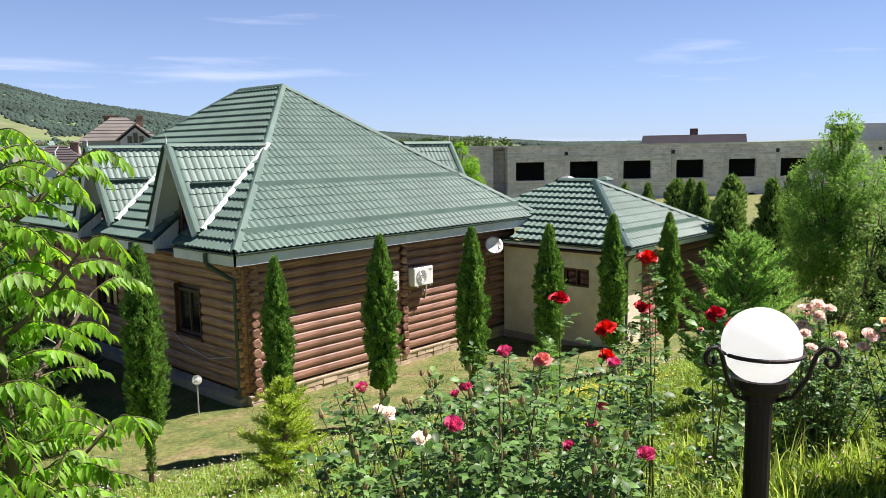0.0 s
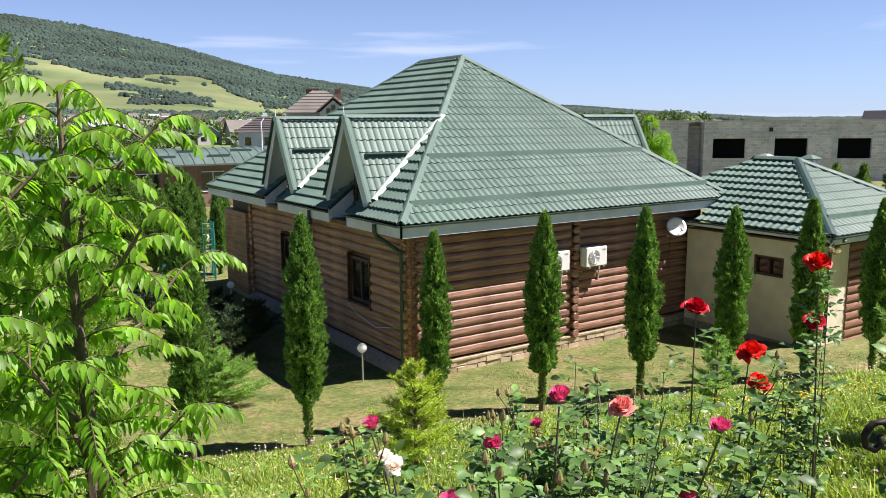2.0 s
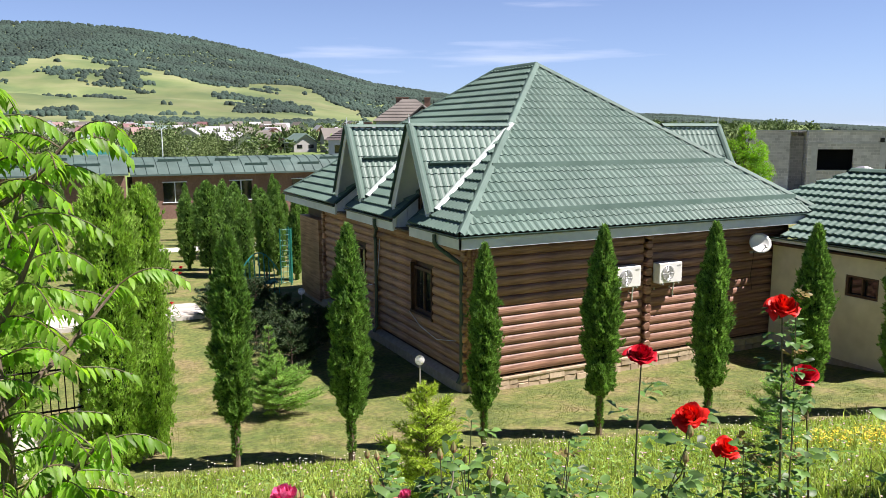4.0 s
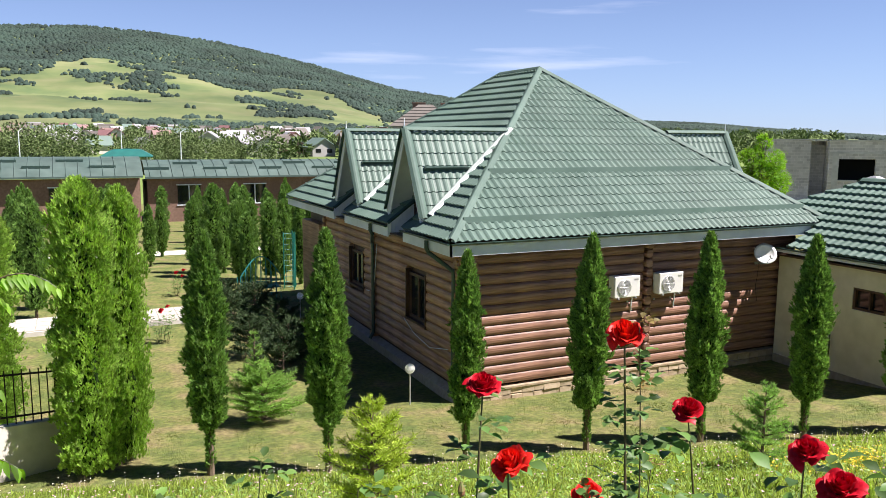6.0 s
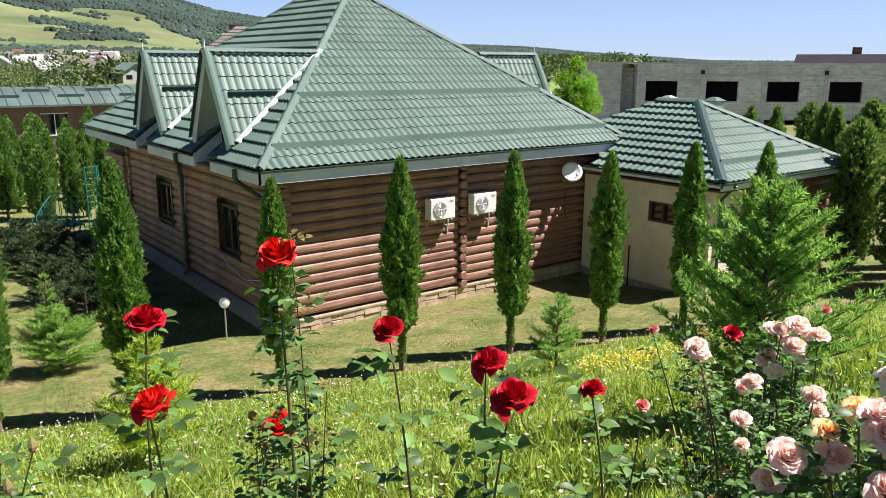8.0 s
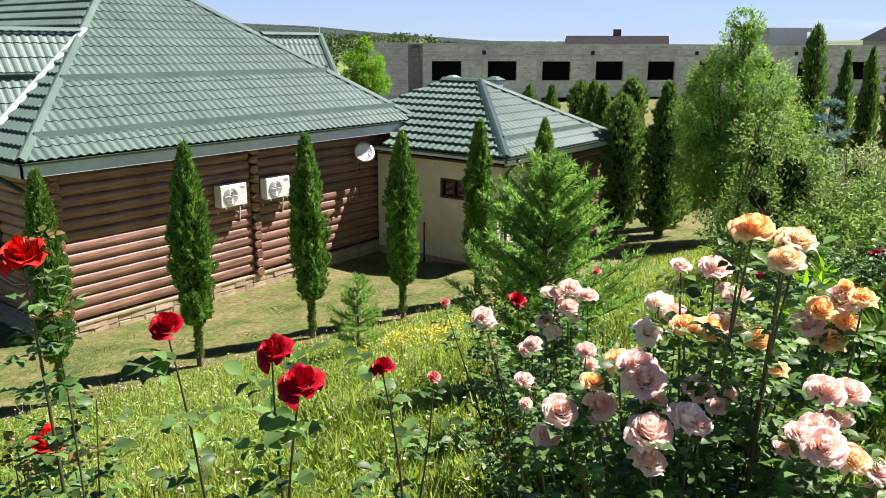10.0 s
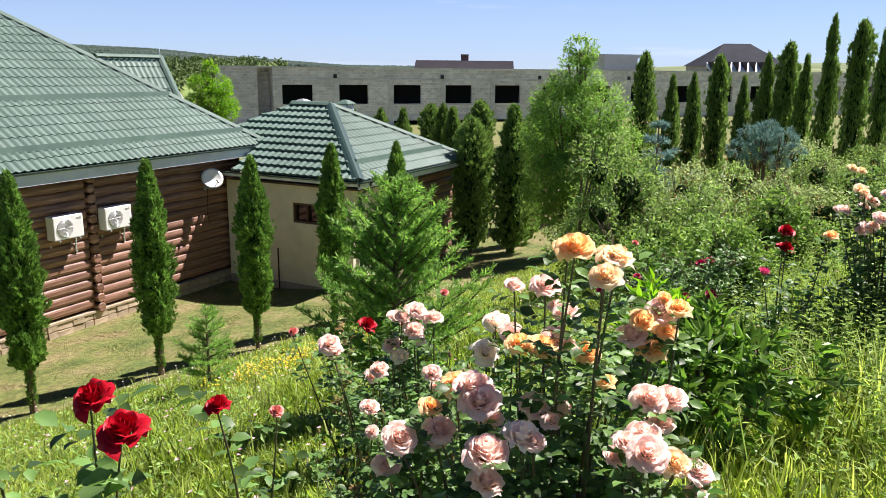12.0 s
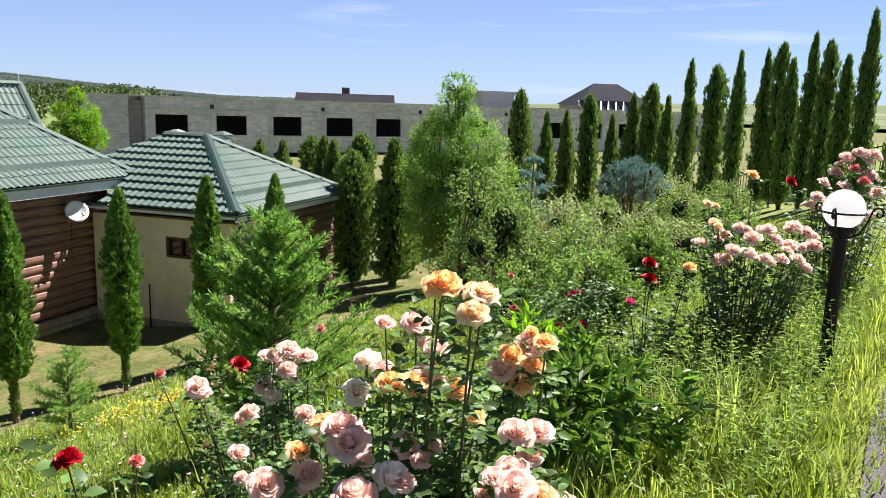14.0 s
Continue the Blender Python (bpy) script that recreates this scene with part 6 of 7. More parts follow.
ROOFS = [mat("red_roof", [(0.22, 0.135, 0.12), (0.28, 0.185, 0.17)], 0.7, 0.4), mat("brown_roof", [(0.115, 0.102, 0.088), (0.165, 0.148, 0.13)], 0.7, 0.4), mat("grey_roof", [(0.28, 0.28, 0.29), (0.4, 0.4, 0.41)], 0.6, 0.4), mat("green_roof", [(0.13, 0.19, 0.16)], 0.6, 0.4), mat("maroon_roof", [(0.17, 0.085, 0.085)], 0.6, 0.4)]
rnd = random.Random(4)


def town_z(r):
    return 1.2 + max(0.0, (r - 160)) * 0.0197


for i in range(230):
    az, r = rnd.uniform(-9, 34), 165 + 400 * rnd.random() ** 1.3
    x, y, _ = polar(az, r)
    w, d, h = rnd.uniform(3.6, 5.8), rnd.uniform(4, 7), rnd.uniform(1.8, 2.8)
    gable_house(x, y, town_z(r), w, d, h, rnd.uniform(1.2, 2.2), rnd.choice((0, 90)) + rnd.uniform(-25, 25), rnd.choice(WALLS + WALLS[:1]), rnd.choice(ROOFS + ROOFS[1:3] * 2), rnd.choice(("small village house with a pitched roof", "pale rendered village house among trees", "low village house in the valley")))
# nearer houses behind the roof ridge
def hip_house(x, y, turn, w, d, eave_z, apex_z, gable, wallm, roofm, label, chimneys):
    """A house under a hipped roof with a small gabled front; gable is the x of its middle, or None."""
    t = thing("village_house", label, "house", pose(x, y, 0, 0, 0, turn), "village houses")
    part("wall", Geo().box(-w / 2 + 0.4, -d / 2 + 0.4, -3, w / 2 - 0.4, d / 2 - 0.4, eave_z + 0.05), wallm, t)
    g = Geo()
    g.v = [(-w / 2, -d / 2, eave_z), (w / 2, -d / 2, eave_z), (w / 2, d / 2, eave_z), (-w / 2, d / 2, eave_z), (-w * 0.1, 0, apex_z), (w * 0.1, 0, apex_z)]
    g.f = [(0, 1, 5, 4), (1, 2, 5), (2, 3, 4, 5), (3, 0, 4), (0, 3, 2, 1)]
    part("roof", g, roofm, t)
    k = (apex_z - eave_z) / (d / 2)
    for i in range(1, 7):
        q = i / 7
        part("tile_course", Geo().box(-w / 2 * (1 - 0.8 * q), -d / 2 * (1 - q) - 0.05, eave_z + k * d / 2 * q - 0.02, w / 2 * (1 - 0.8 * q), -d / 2 * (1 - q) + 0.1, eave_z + k * d / 2 * q + 0.05), roofm, t)
    for cx, cy in chimneys:
        part("chimney", Geo().box(cx - 0.35, cy - 0.35, eave_z + 0.3, cx + 0.35, cy + 0.35, apex_z + 0.15).box(cx - 0.42, cy - 0.42, apex_z + 0.15, cx + 0.42, cy + 0.42, apex_z + 0.25), M_BRICK, t)
    if gable is not None:
        gw, gh, y0 = w * 0.22, (apex_z - eave_z) * 0.62, -d / 2 - 0.3
        part("gable_wall", Geo().prism([(gable - gw * 0.85, y0 + 0.25, eave_z - 0.6), (gable + gw * 0.85, y0 + 0.25, eave_z - 0.6), (gable + gw * 0.85, y0 + 0.25, eave_z), (gable, y0 + 0.25, eave_z + gh * 0.85), (gable - gw * 0.85, y0 + 0.25, eave_z)], (0, 0.3, 0)), WALLS[0], t)
        for sx in (-1, 1):
            part("gable_roof", Geo().prism([(gable + sx * gw * 1.1, y0, eave_z - 0.1), (gable, y0, eave_z + gh), (gable, y0, eave_z + gh + 0.18), (gable + sx * gw * 1.1, y0, eave_z + 0.08)], (0, 3.0, 0)), roofm, t)
        for sx in (-0.32, 0.0, 0.32):
            part("window", Geo().box(gable + sx * gw - gw * 0.12, y0 + 0.2, eave_z - 0.3, gable + sx * gw + gw * 0.12, y0 + 0.245, eave_z + gh * (0.5 - abs(sx) * 0.7)), M_DARKGLASS, t)
    else:
        for sx in (-0.25, 0.1, 0.3):
            part("window", Geo().box(sx * w - 0.3, -d / 2 + 0.36, eave_z - 1.3, sx * w + 0.3, -d / 2 + 0.395, eave_z - 0.5), M_DARKGLASS, t)
    return t


hip_house(30.6, 71.3, -24, 8.4, 8.0, 6.84, 9.42, 1.5, WALLS[2], ROOFS[1], "brown hip-roofed house with a white gabled window and chimneys", ((-1.2, 0.3), (-0.4, 0.5), (2.2, 1.0)))
hip_house(20.1, 61.6, -30, 5.4, 5.0, 4.78, 6.32, None, WALLS[0], mat("dark_brown_roof", [(0.05, 0.04, 0.04), (0.085, 0.07, 0.07)], 0.7, 0.4), "dark-roofed cottage with pale walls beyond the garden", ((1.4, 0.2),))
gable_house(*polar(44.3, 60, -1.7)[:3], 4, 6, 2.9, 1.5, 20, WALLS[1], ROOFS[0], "red-roofed house behind a green tree", True)
farther(gable_house(*polar(64.6, 84, 0.1)[:3], 7, 9.2, 4.72, 1.35, 24, WALLS[2], mat("dark_grey_roof", [(0.017, 0.015, 0.02), (0.028, 0.025, 0.032)], 0.9, 0.4, spec=0.2), "low dark roof with a stub chimney beyond the block building", True), 1.7)
tower = thing("roof_tower", "flat-topped dark roof structure above the block building", "building", Matrix.Translation(polar(75.0, 92, 0)) @ pose(0, 0, 0, 0, 0, -47))
part("wall", Geo().box(-2.0, -2.0, -3, 2.0, 2.0, 6.9), M_GREYMETAL, tower)
part("roof", Geo().box(-2.3, -2.3, 6.9, 2.3, 2.3, 7.3), M_GREYMETAL, tower)
farther(tower, 1.65)
hip = thing("hip_roof_house", "large dark hip-roofed house with a glazed verandah roof", "house", Matrix.Translation(polar(83.1, 92, 0)) @ pose(0, 0, 0, 0, 0, -60) @ Matrix.Diagonal((0.72, 0.72, 1, 1)))
part("wall", Geo().box(-5.8, -4.6, -2, 5.8, 4.6, 6.2), WALLS[2], hip)
hp = Geo()
hp.v = [(-6.2, -5, 6.1), (6.2, -5, 6.1), (6.2, 5, 6.1), (-6.2, 5, 6.1), (-2.0, 0, 8.5), (2.0, 0, 8.5)]
hp.f = [(0, 1, 5, 4), (1, 2, 5), (2, 3, 4, 5), (3, 0, 4), (0, 3, 2, 1)]
part("roof", hp, mat("slate_roof", [(0.018, 0.021, 0.03), (0.03, 0.034, 0.045)], 0.9, 0.4, spec=0.2), hip)
part("verandah_roof", Geo().prism([(-6.4, -5.1, 6.0), (-6.4, -7.0, 5.5), (-6.4, -7.0, 5.6), (-6.4, -5.1, 6.5)], (8, 0, 0)), M_WHITEMETAL, hip)
for i in range(7):
    part("glazing_bar", Geo().box(-6.2 + i * 1.2, -7.05, 5.45, -6.05 + i * 1.2, -5.1, 6.55), M_BLACK, hip)
farther(hip, 1.7)
pole = thing("lamp_pole", "pale tall lamp pole in the village", "lamp pole", Matrix.Translation(polar(19.1, 70, -1.5)))
part("shaft", Geo().tube([(0, 0, 0), (0, 0, 7.2), (0.3, 0, 7.6)], [0.09, 0.06, 0.04], 6), M_WHITEMETAL, pole)
for az in (2.6, 6.4, -3.5):
    p2 = thing("lamp_pole", "pale tall lamp pole in the village", "lamp pole", Matrix.Translation(polar(az, 120, -1.6)))
    part("shaft", Geo().tube([(0, 0, 0), (0, 0, 7.6), (0.5, 0, 8.0)], [0.1, 0.07, 0.05], 6), M_WHITEMETAL, p2)

M_DULLROOF = mat("dull_green_sheet_roof", [(0.052, 0.09, 0.078), (0.078, 0.12, 0.105)], 0.65, 0.8, stain=0.15)
# ---- long low building with the barrel roof ----
longb = thing("long_building", "long low brick building with a green barrel roof", "building")


def long_part(x0, x1, y0, ze, zr, depth):
    arc = [(y0 - 0.8 + depth * k / 8, ze + (zr - ze) * math.sin(math.pi * (0.06 + 0.88 * k / 8)) ** 0.8) for k in range(9)]
    ring = [(x0, y, z) for y, z in arc] + [(x0, y, z - 0.15) for y, z in reversed(arc)]
    part("roof", Geo().prism(ring, (x1 - x0, 0, 0)), M_DULLROOF, longb)
    for k in range(int((x1 - x0) / 0.9)):
        xx = x0 + 0.4 + k * 0.9
        part("seam", Geo().tube([(xx, y, z + 0.03) for y, z in arc[:5]], 0.035, 4, False), M_DULLROOF, longb)
    for k in range(int((x1 - x0) / 2.4)):
        a = arc[1 + k % 2]
        part("snow_guard", Geo().box(x0 + k * 2.4, a[0] - 0.05, a[1], x0 + k * 2.4 + 2.0, a[0] + 0.05, a[1] + 0.2), M_DARKGREEN, longb)
    part("wall", Geo().box(x0 + 0.2, y0, -2.2, x1 - 0.2, y0 + 0.3, ze + 0.3).box(x0 + 0.2, y0 + 0.3, -2.2, x1 - 0.2, y0 + depth - 2, ze), M_BRICK, longb)
    x = x0 + 2.6
    while x < x1 - 2:
        w = part("window", Geo().box(x, y0 - 0.04, -0.3, x + 1.9, y0 - 0.01, 1.35), M_DARKGLASS, longb)
        part("frame", Geo().box(x - 0.08, y0 - 0.07, 1.35, x + 1.98, y0 - 0.012, 1.43).box(x - 0.08, y0 - 0.07, -0.38, x + 1.98, y0 - 0.012, -0.3).box(x + 0.9, y0 - 0.07, -0.3, x + 0.98, y0 - 0.042, 1.35), M_WHITEMETAL, w)
        x += 5.6


long_part(-2.2, 34, 55.0, 1.65, 3.45, 7.5)
long_part(-40, -2.4, 54.2, 1.75, 3.75, 8.0)
tq = thing("pavilion", "small pavilion with a turquoise pyramid roof", "pavilion", pose(-1.4, 95, -1.8))
part("roof", Geo().lathe([(4.4, 4.6), (4.5, 4.7), (2.6, 5.5), (1.8, 5.6), (0.1, 5.65)], 4), mat("turquoise_roof", [(0.004, 0.1, 0.088), (0.007, 0.13, 0.11)], 0.6, 1.0), tq, at=pose(0, 0, 0, 0, 0, 40))
for sx in (-2.6, 2.6):
    for sy in (-2.6, 2.6):
        part("post", Geo().tube([(sx, sy, 0), (sx, sy, 4.7)], 0.12, 6), M_WHITEMETAL, tq)

# ---- the valley floor, rising from behind the long building to the village ----
va_, vk_ = np.meshgrid(np.radians(np.linspace(-40, 52, 93)), np.array([0, 0.25, 0.5, 0.75, 1, 1.6, 2.6, 4, 6, 9, 13, 17]))
vr_ = 88 + 52 * np.clip((np.degrees(va_) - 15) / 4, 0, 1) + 26 * vk_
vz_ = np.where(vk_ < 1, -1.95 + 3.05 * vk_, 1.1 + np.maximum(vr_ - 160, 0) * 0.0197)
vi_ = (np.arange(11)[:, None] * 93 + np.arange(92)[None, :]).ravel()
meadow = new("ground_valley", array_mesh("meadow", np.stack([-7 + vr_ * np.sin(va_), -14.8 + vr_ * np.cos(va_), vz_], -1).reshape(-1, 3), np.stack([vi_, vi_ + 1, vi_ + 94, vi_ + 93], 1), mat("valley_meadow", [(0.11, 0.17, 0.035), (0.17, 0.24, 0.055)], 0.95, 0.05, 8, stain=0.2, stain_scale=0.02), True))
tagged(meadow, "bright green meadow between the long building and the village", "meadow", kind="structure")

# ---- hills ----
AZ_EL = ((-40, 5.2), (-25, 6.0), (-12, 6.3), (-4, 6.75), (0.8, 7.0), (5, 6.8), (8.9, 6.4), (12, 5.8), (15.8, 4.97), (18, 4.35), (21.5, 3.4), (29, 2.3), (36, 1.3), (43, 1.05), (46, 0.8), (49, 0.55), (56, 0.1), (70, 0.05), (85, 0.6), (100, 0.9), (130, 1.0), (180, 1.5), (240, 2.0), (300, 4.0), (320, 5.2))
azs, els = np.array([a for a, _ in AZ_EL]), np.array([e for _, e in AZ_EL])
ha = np.linspace(-40, 320, 721)
hel = np.interp(ha, azs, els)
hk = np.linspace(0, 1, 60)
A, K = np.meshgrid(np.radians(ha), hk)
E = np.interp(np.degrees(A), ha, hel)
R = 420 + 1500 * K
Zr = 5.5 + R[-1] * np.tan(np.radians(E))
prof = np.where(K < 0.3, 0.16 * (K / 0.3) ** 1.2, 0.16 + 0.84 * (np.maximum(K - 0.3, 0) / 0.7) ** 1.15)
HX, HY = -7 + R * np.sin(A), -14.8 + R * np.cos(A)
wob = np.array([[noise.fractal(Vector((x / 220, y / 220, 0)), 0.7, 2.0, 5) for x, y in zip(rx, ry)] for rx, ry in zip(HX, HY)])
HZ = 1.2 + (Zr - 1.2) * prof + wob * 9 * np.sin(np.pi * np.clip(K, 0, 1)) * np.clip(E / 3, 0.12, 1)
m0, m1 = HX.shape
ij = (np.arange(m0 - 1)[:, None] * m1 + np.arange(m1 - 1)[None, :]).ravel()
hv = np.stack([HX, HY, HZ], -1).reshape(-1, 3)
hills = new("backdrop_hills", array_mesh("hills", hv, np.stack([ij, ij + 1, ij + m1 + 1, ij + m1], 1), M_FIELD, True))
tagged(hills, "long green hills with meadows and dark woods", "hills", kind="structure")
# woods: many small crowns on the hill, thick near its crest and scattered below
rs = np.random.RandomState(3)
N = 80000
a_, k_ = rs.uniform(-14, 62, N), rs.uniform(0.05, 1.0, N)
e_ = np.interp(a_, ha, hel)
fx = (a_ + 40) / 0.5
ix = np.clip(fx.astype(int), 0, m1 - 2)
fx = (fx - ix)[:, None]
iy = np.clip((k_ * 59).astype(int), 0, 58)
fr2 = k_ * 59 - iy
base = np.stack([HX, HY, HZ], -1)
fy = fr2[:, None]
pos = (base[iy, ix] * (1 - fx) + base[iy, ix + 1] * fx) * (1 - fy) + (base[iy + 1, ix] * (1 - fx) + base[iy + 1, ix + 1] * fx) * fy
pn = np.array([noise.fractal(Vector((p[0] / 130, p[1] / 130, 7.0)), 0.8, 2.0, 4) for p in pos])
line = 0.6 + 0.1 * np.sin(a_ * 0.5) - 0.12 * np.clip((a_ - 4) / 14, 0, 1) + 0.55 * np.clip((-1 - a_) / 6, 0, 1) * (k_ > 0.86)
keep = (k_ > line + 0.1 * pn) & (k_ < 1.2) | (pn > 0.3) & (k_ > 0.06) | (k_ < 0.15) & (pn > 0.0)
pos = pos[keep]
a2, k2, pn2 = a_[keep], k_[keep], pn[keep]


def crowns(pos, size, rs, name, material, label, category, kind="stuff"):
    """Far trees: each a rough low crown of bent facets."""
    n = len(pos)
    rings, seg = 2, 5
    an = rs.uniform(0, 6.28, (n, 1)) + np.arange(seg)[None] * 2 * np.pi / seg
    vs = [pos + np.array([0, 0, 1]) * size[:, None] * rs.uniform(0.8, 1.0, (n, 1))]
    for h, rr in ((0.6, 0.55), (0.0, 0.7)):
        q = rr * size[:, None] * rs.uniform(0.7, 1.3, (n, seg))
        vs.append(np.stack([pos[:, :1] + q * np.cos(an), pos[:, 1:2] + q * np.sin(an), pos[:, 2:] + size[:, None] * (h + rs.uniform(-0.12, 0.12, (n, seg)))], -1))
    V = np.concatenate([vs[0][:, None]] + vs[1:], 1)
    F = []
    for k in range(seg):
        k2 = (k + 1) % seg
        F.append((0, 1 + k, 1 + k2))
        for r in range(rings - 1):
            F.append((1 + r * seg + k, 1 + (r + 1) * seg + k, 1 + (r + 1) * seg + k2))
            F.append((1 + r * seg + k, 1 + (r + 1) * seg + k2, 1 + r * seg + k2))
    F = np.array(F)
    f = (np.arange(n)[:, None, None] * V.shape[1] + F[None]).reshape(-1, 3)
    ob = new(name, array_mesh(name, V.reshape(-1, 3), f, material, True))
    return tagged(ob, label, category, kind=kind)


crowns(pos, rs.uniform(3.0, 6.2, len(pos)) * np.clip(0.6 + k2 * 0.6, 0.6, 1.15), rs, "woods", M_HAZEWOOD, "dark woods on the far hill", "woods")
# trees in the village
n = 700
va, vr = rs.uniform(-12, 52, n), 150 + 400 * rs.rand(n) ** 1.2
vp = np.stack([-7 + vr * np.sin(np.radians(va)), -14.8 + vr * np.cos(np.radians(va)), 1.2 + np.maximum(vr - 160, 0) * 0.0197 + 0.4], 1)


def leafy_trees(pos, size, rs, per, name, material, label):
    """Middle-distance trees: ragged crowns of many leaf clumps."""
    n = len(pos)
    c = np.repeat(pos, per, 0)
    r = np.repeat(size, per)[:, None]
    d = rnd_unit(rs, n * per)
    P = c + d * r * rs.uniform(0.45, 1.0, (n * per, 1)) * np.array([0.8, 0.8, 0.85]) + np.array([0, 0, 0.5]) * r
    v, f = leaf_arrays(P, d + rnd_unit(rs, n * per) * 0.8, rnd_unit(rs, n * per), (7.5 / per ** 0.6 * r * rs.uniform(0.5, 1.3, (n * per, 1)))[:, 0], (4.2 / per ** 0.6 * r)[:, 0], 0.15)
    return tagged(new(name, array_mesh(name, v, f, material)), label, "trees", kind="stuff")


leafy_trees(vp, rs.uniform(1.3, 3.2, n), rs, 130, "village_trees", M_FARTREE, "rounded trees between the village houses")
n = 34
va, vr = np.where(rs.rand(n) < 0.4, rs.uniform(-10, 0.8, n), rs.uniform(2.5, 12.0, n)), rs.uniform(122, 148, n)
vp = np.stack([-7 + vr * np.sin(np.radians(va)), -14.8 + vr * np.cos(np.radians(va)), np.full(n, 1.6)], 1)
leafy_trees(vp, rs.uniform(2.0, 4.6, n), rs, 1100, "valley_trees", M_FARTREE, "broad dark green trees beyond the long building")

# ---- lamps ----
def garden_lamp(x, y, zg, label):
    """Black post with scrolled arms that hold a white globe; zg is the middle of the globe."""
    b = gz(x, y)
    h = zg - b
    R = 0.122
    t = thing("garden_lamp", label, "garden lamp", pose(x, y, b, 0, 0, 19), "bank-top lamps")
    part("post", Geo().lathe([(0.052, -0.1), (0.052, 0.05), (0.041, 0.06), (0.041, h - R - 0.06), (0.055, h - R - 0.055), (0.055, h - R - 0.03), (0.045, h - R - 0.025)], 14), M_BLACK, t, smooth=False)
    part("cup", Geo().lathe([(0.05, h - R - 0.035), (0.085, h - R - 0.01), (0.09, h - R + 0.02), (0.07, h - R + 0.018)], 18), M_BLACK, t)
    prof = [(max(0.001, R * math.sin(a)), h - R * math.cos(a)) for a in np.linspace(0.02, math.pi - 0.02, 22)]
    part("globe", Geo().lathe(prof, 32), M_GLOBE, t, "white opal glass globe", smooth=True)
    zb = h - 0.018
    part("band", Geo().tube([((R + 0.006) * math.cos(a), (R + 0.006) * math.sin(a), zb) for a in [2 * math.pi * k / 32 for k in range(33)]], 0.0065, 6, False), M_BLACK, t, "black iron band")
    for k in range(3):
        a = 2 * math.pi * k / 3 + 0.3
        pts = []
        for r, z in ((0.05, -R - 0.05), (0.1, -R - 0.03), (0.138, -0.085), (0.15, -0.045), (0.163, -0.005), (0.186, 0.018), (0.211, 0.014), (0.226, -0.008), (0.221, -0.03), (0.201, -0.04), (0.188, -0.028), (0.193, -0.012)):
            pts.append((r * math.cos(a), r * math.sin(a), h + z))
        part("scroll_arm", Geo().tube(pts, 0.0075, 6), M_BLACK, t, "scrolled iron arm", smooth=True)


garden_lamp(-6.9, -14.12, 4.935, "black garden lamp with a white globe on the bank")
LX, LY = -1.12, -15.71
garden_lamp(LX, LY, 4.905, "black garden lamp with a white globe in long grass")


def ball_lamp(x, y, z):
    b = gz(x, y)
    t = thing("ball_lamp", "small white ball lamp on a thin post by the house", "garden lamp", pose(x, y, b), "ball lamps")
    part("post", Geo().tube([(0, 0, -0.1), (0, 0, z - b - 0.1)], 0.02, 8), M_GREYMETAL, t)
    part("collar", Geo().lathe([(0.02, z - b - 0.12), (0.06, z - b - 0.1), (0.06, z - b - 0.085), (0.03, z - b - 0.08)], 12), M_GREYMETAL, t)
    part("globe", Geo().lathe([(max(0.001, 0.115 * math.sin(a)), z - b - 0.115 * math.cos(a)) for a in np.linspace(0.02, 3.12, 14)], 18), M_GLOBE, t, smooth=True)


ball_lamp(-0.5, 1.04, 0.33)
ball_lamp(-0.7, 9.98, 0.33)

# ---- iron fence on a concrete footing, green trellis and gate by the far corner ----
M_GREENIRON = mat("green_painted_iron", [(0.01, 0.16, 0.12)], 0.45, 5.0)
M_FOOT = mat("pale_concrete", [(0.5, 0.47, 0.42), (0.62, 0.58, 0.52)], 0.9, 4.0, bump=0.3, stain=0.15)
M_PAVE = mat("pale_paving", [(0.4, 0.37, 0.32), (0.52, 0.48, 0.42)], 0.9, 3.0, bump=0.3, obrand=0.12)
M_GRAVEL = mat("grey_gravel", [(0.1, 0.096, 0.088), (0.19, 0.18, 0.165)], 0.95, 60.0, bump=0.9, bump_scale=90)


def iron_fence(x0, y0, x1, y1, n, label, foot=0.42):
    t = thing("iron_fence", label, "fence")
    z0, z1 = gz(x0, y0), gz(x1, y1)
    d = Vector((x1 - x0, y1 - y0, z1 - z0))
    s = Vector((-d.y, d.x, 0)).normalized() * 0.1
    a = Vector((x0, y0, z0))
    part("footing", Geo().prism([a - s + Vector((0, 0, -0.4)), a + s + Vector((0, 0, -0.4)), a + s + Vector((0, 0, foot)), a - s + Vector((0, 0, foot))], d), M_FOOT, t, "pale concrete footing")
    for z in (foot + 0.13, foot + 0.83):
        part("rail", Geo().tube([a + Vector((0, 0, z)), a + d + Vector((0, 0, z))], 0.018, 5), M_BLACK, t)
    for i in range(n + 1):
        p = a + d * (i / n)
        post = i in (0, n)
        part("post" if post else "bar", Geo().tube([p + Vector((0, 0, foot - 0.02)), p + Vector((0, 0, foot + (1.0 if post else 0.91)))], 0.03 if post else 0.011, 6), M_BLACK, t)


iron_fence(-10.45, -2.1, -7.6, -0.4, 24, "black iron railing on a pale concrete footing", 0.85)
iron_fence(-7.6, -0.4, -7.45, 2.4, 18, "black iron railing on a pale concrete footing", 0.85)
iron_fence(27.0, -14.6, 16.5, -19.5, 60, "black iron railing below the boundary hedge")


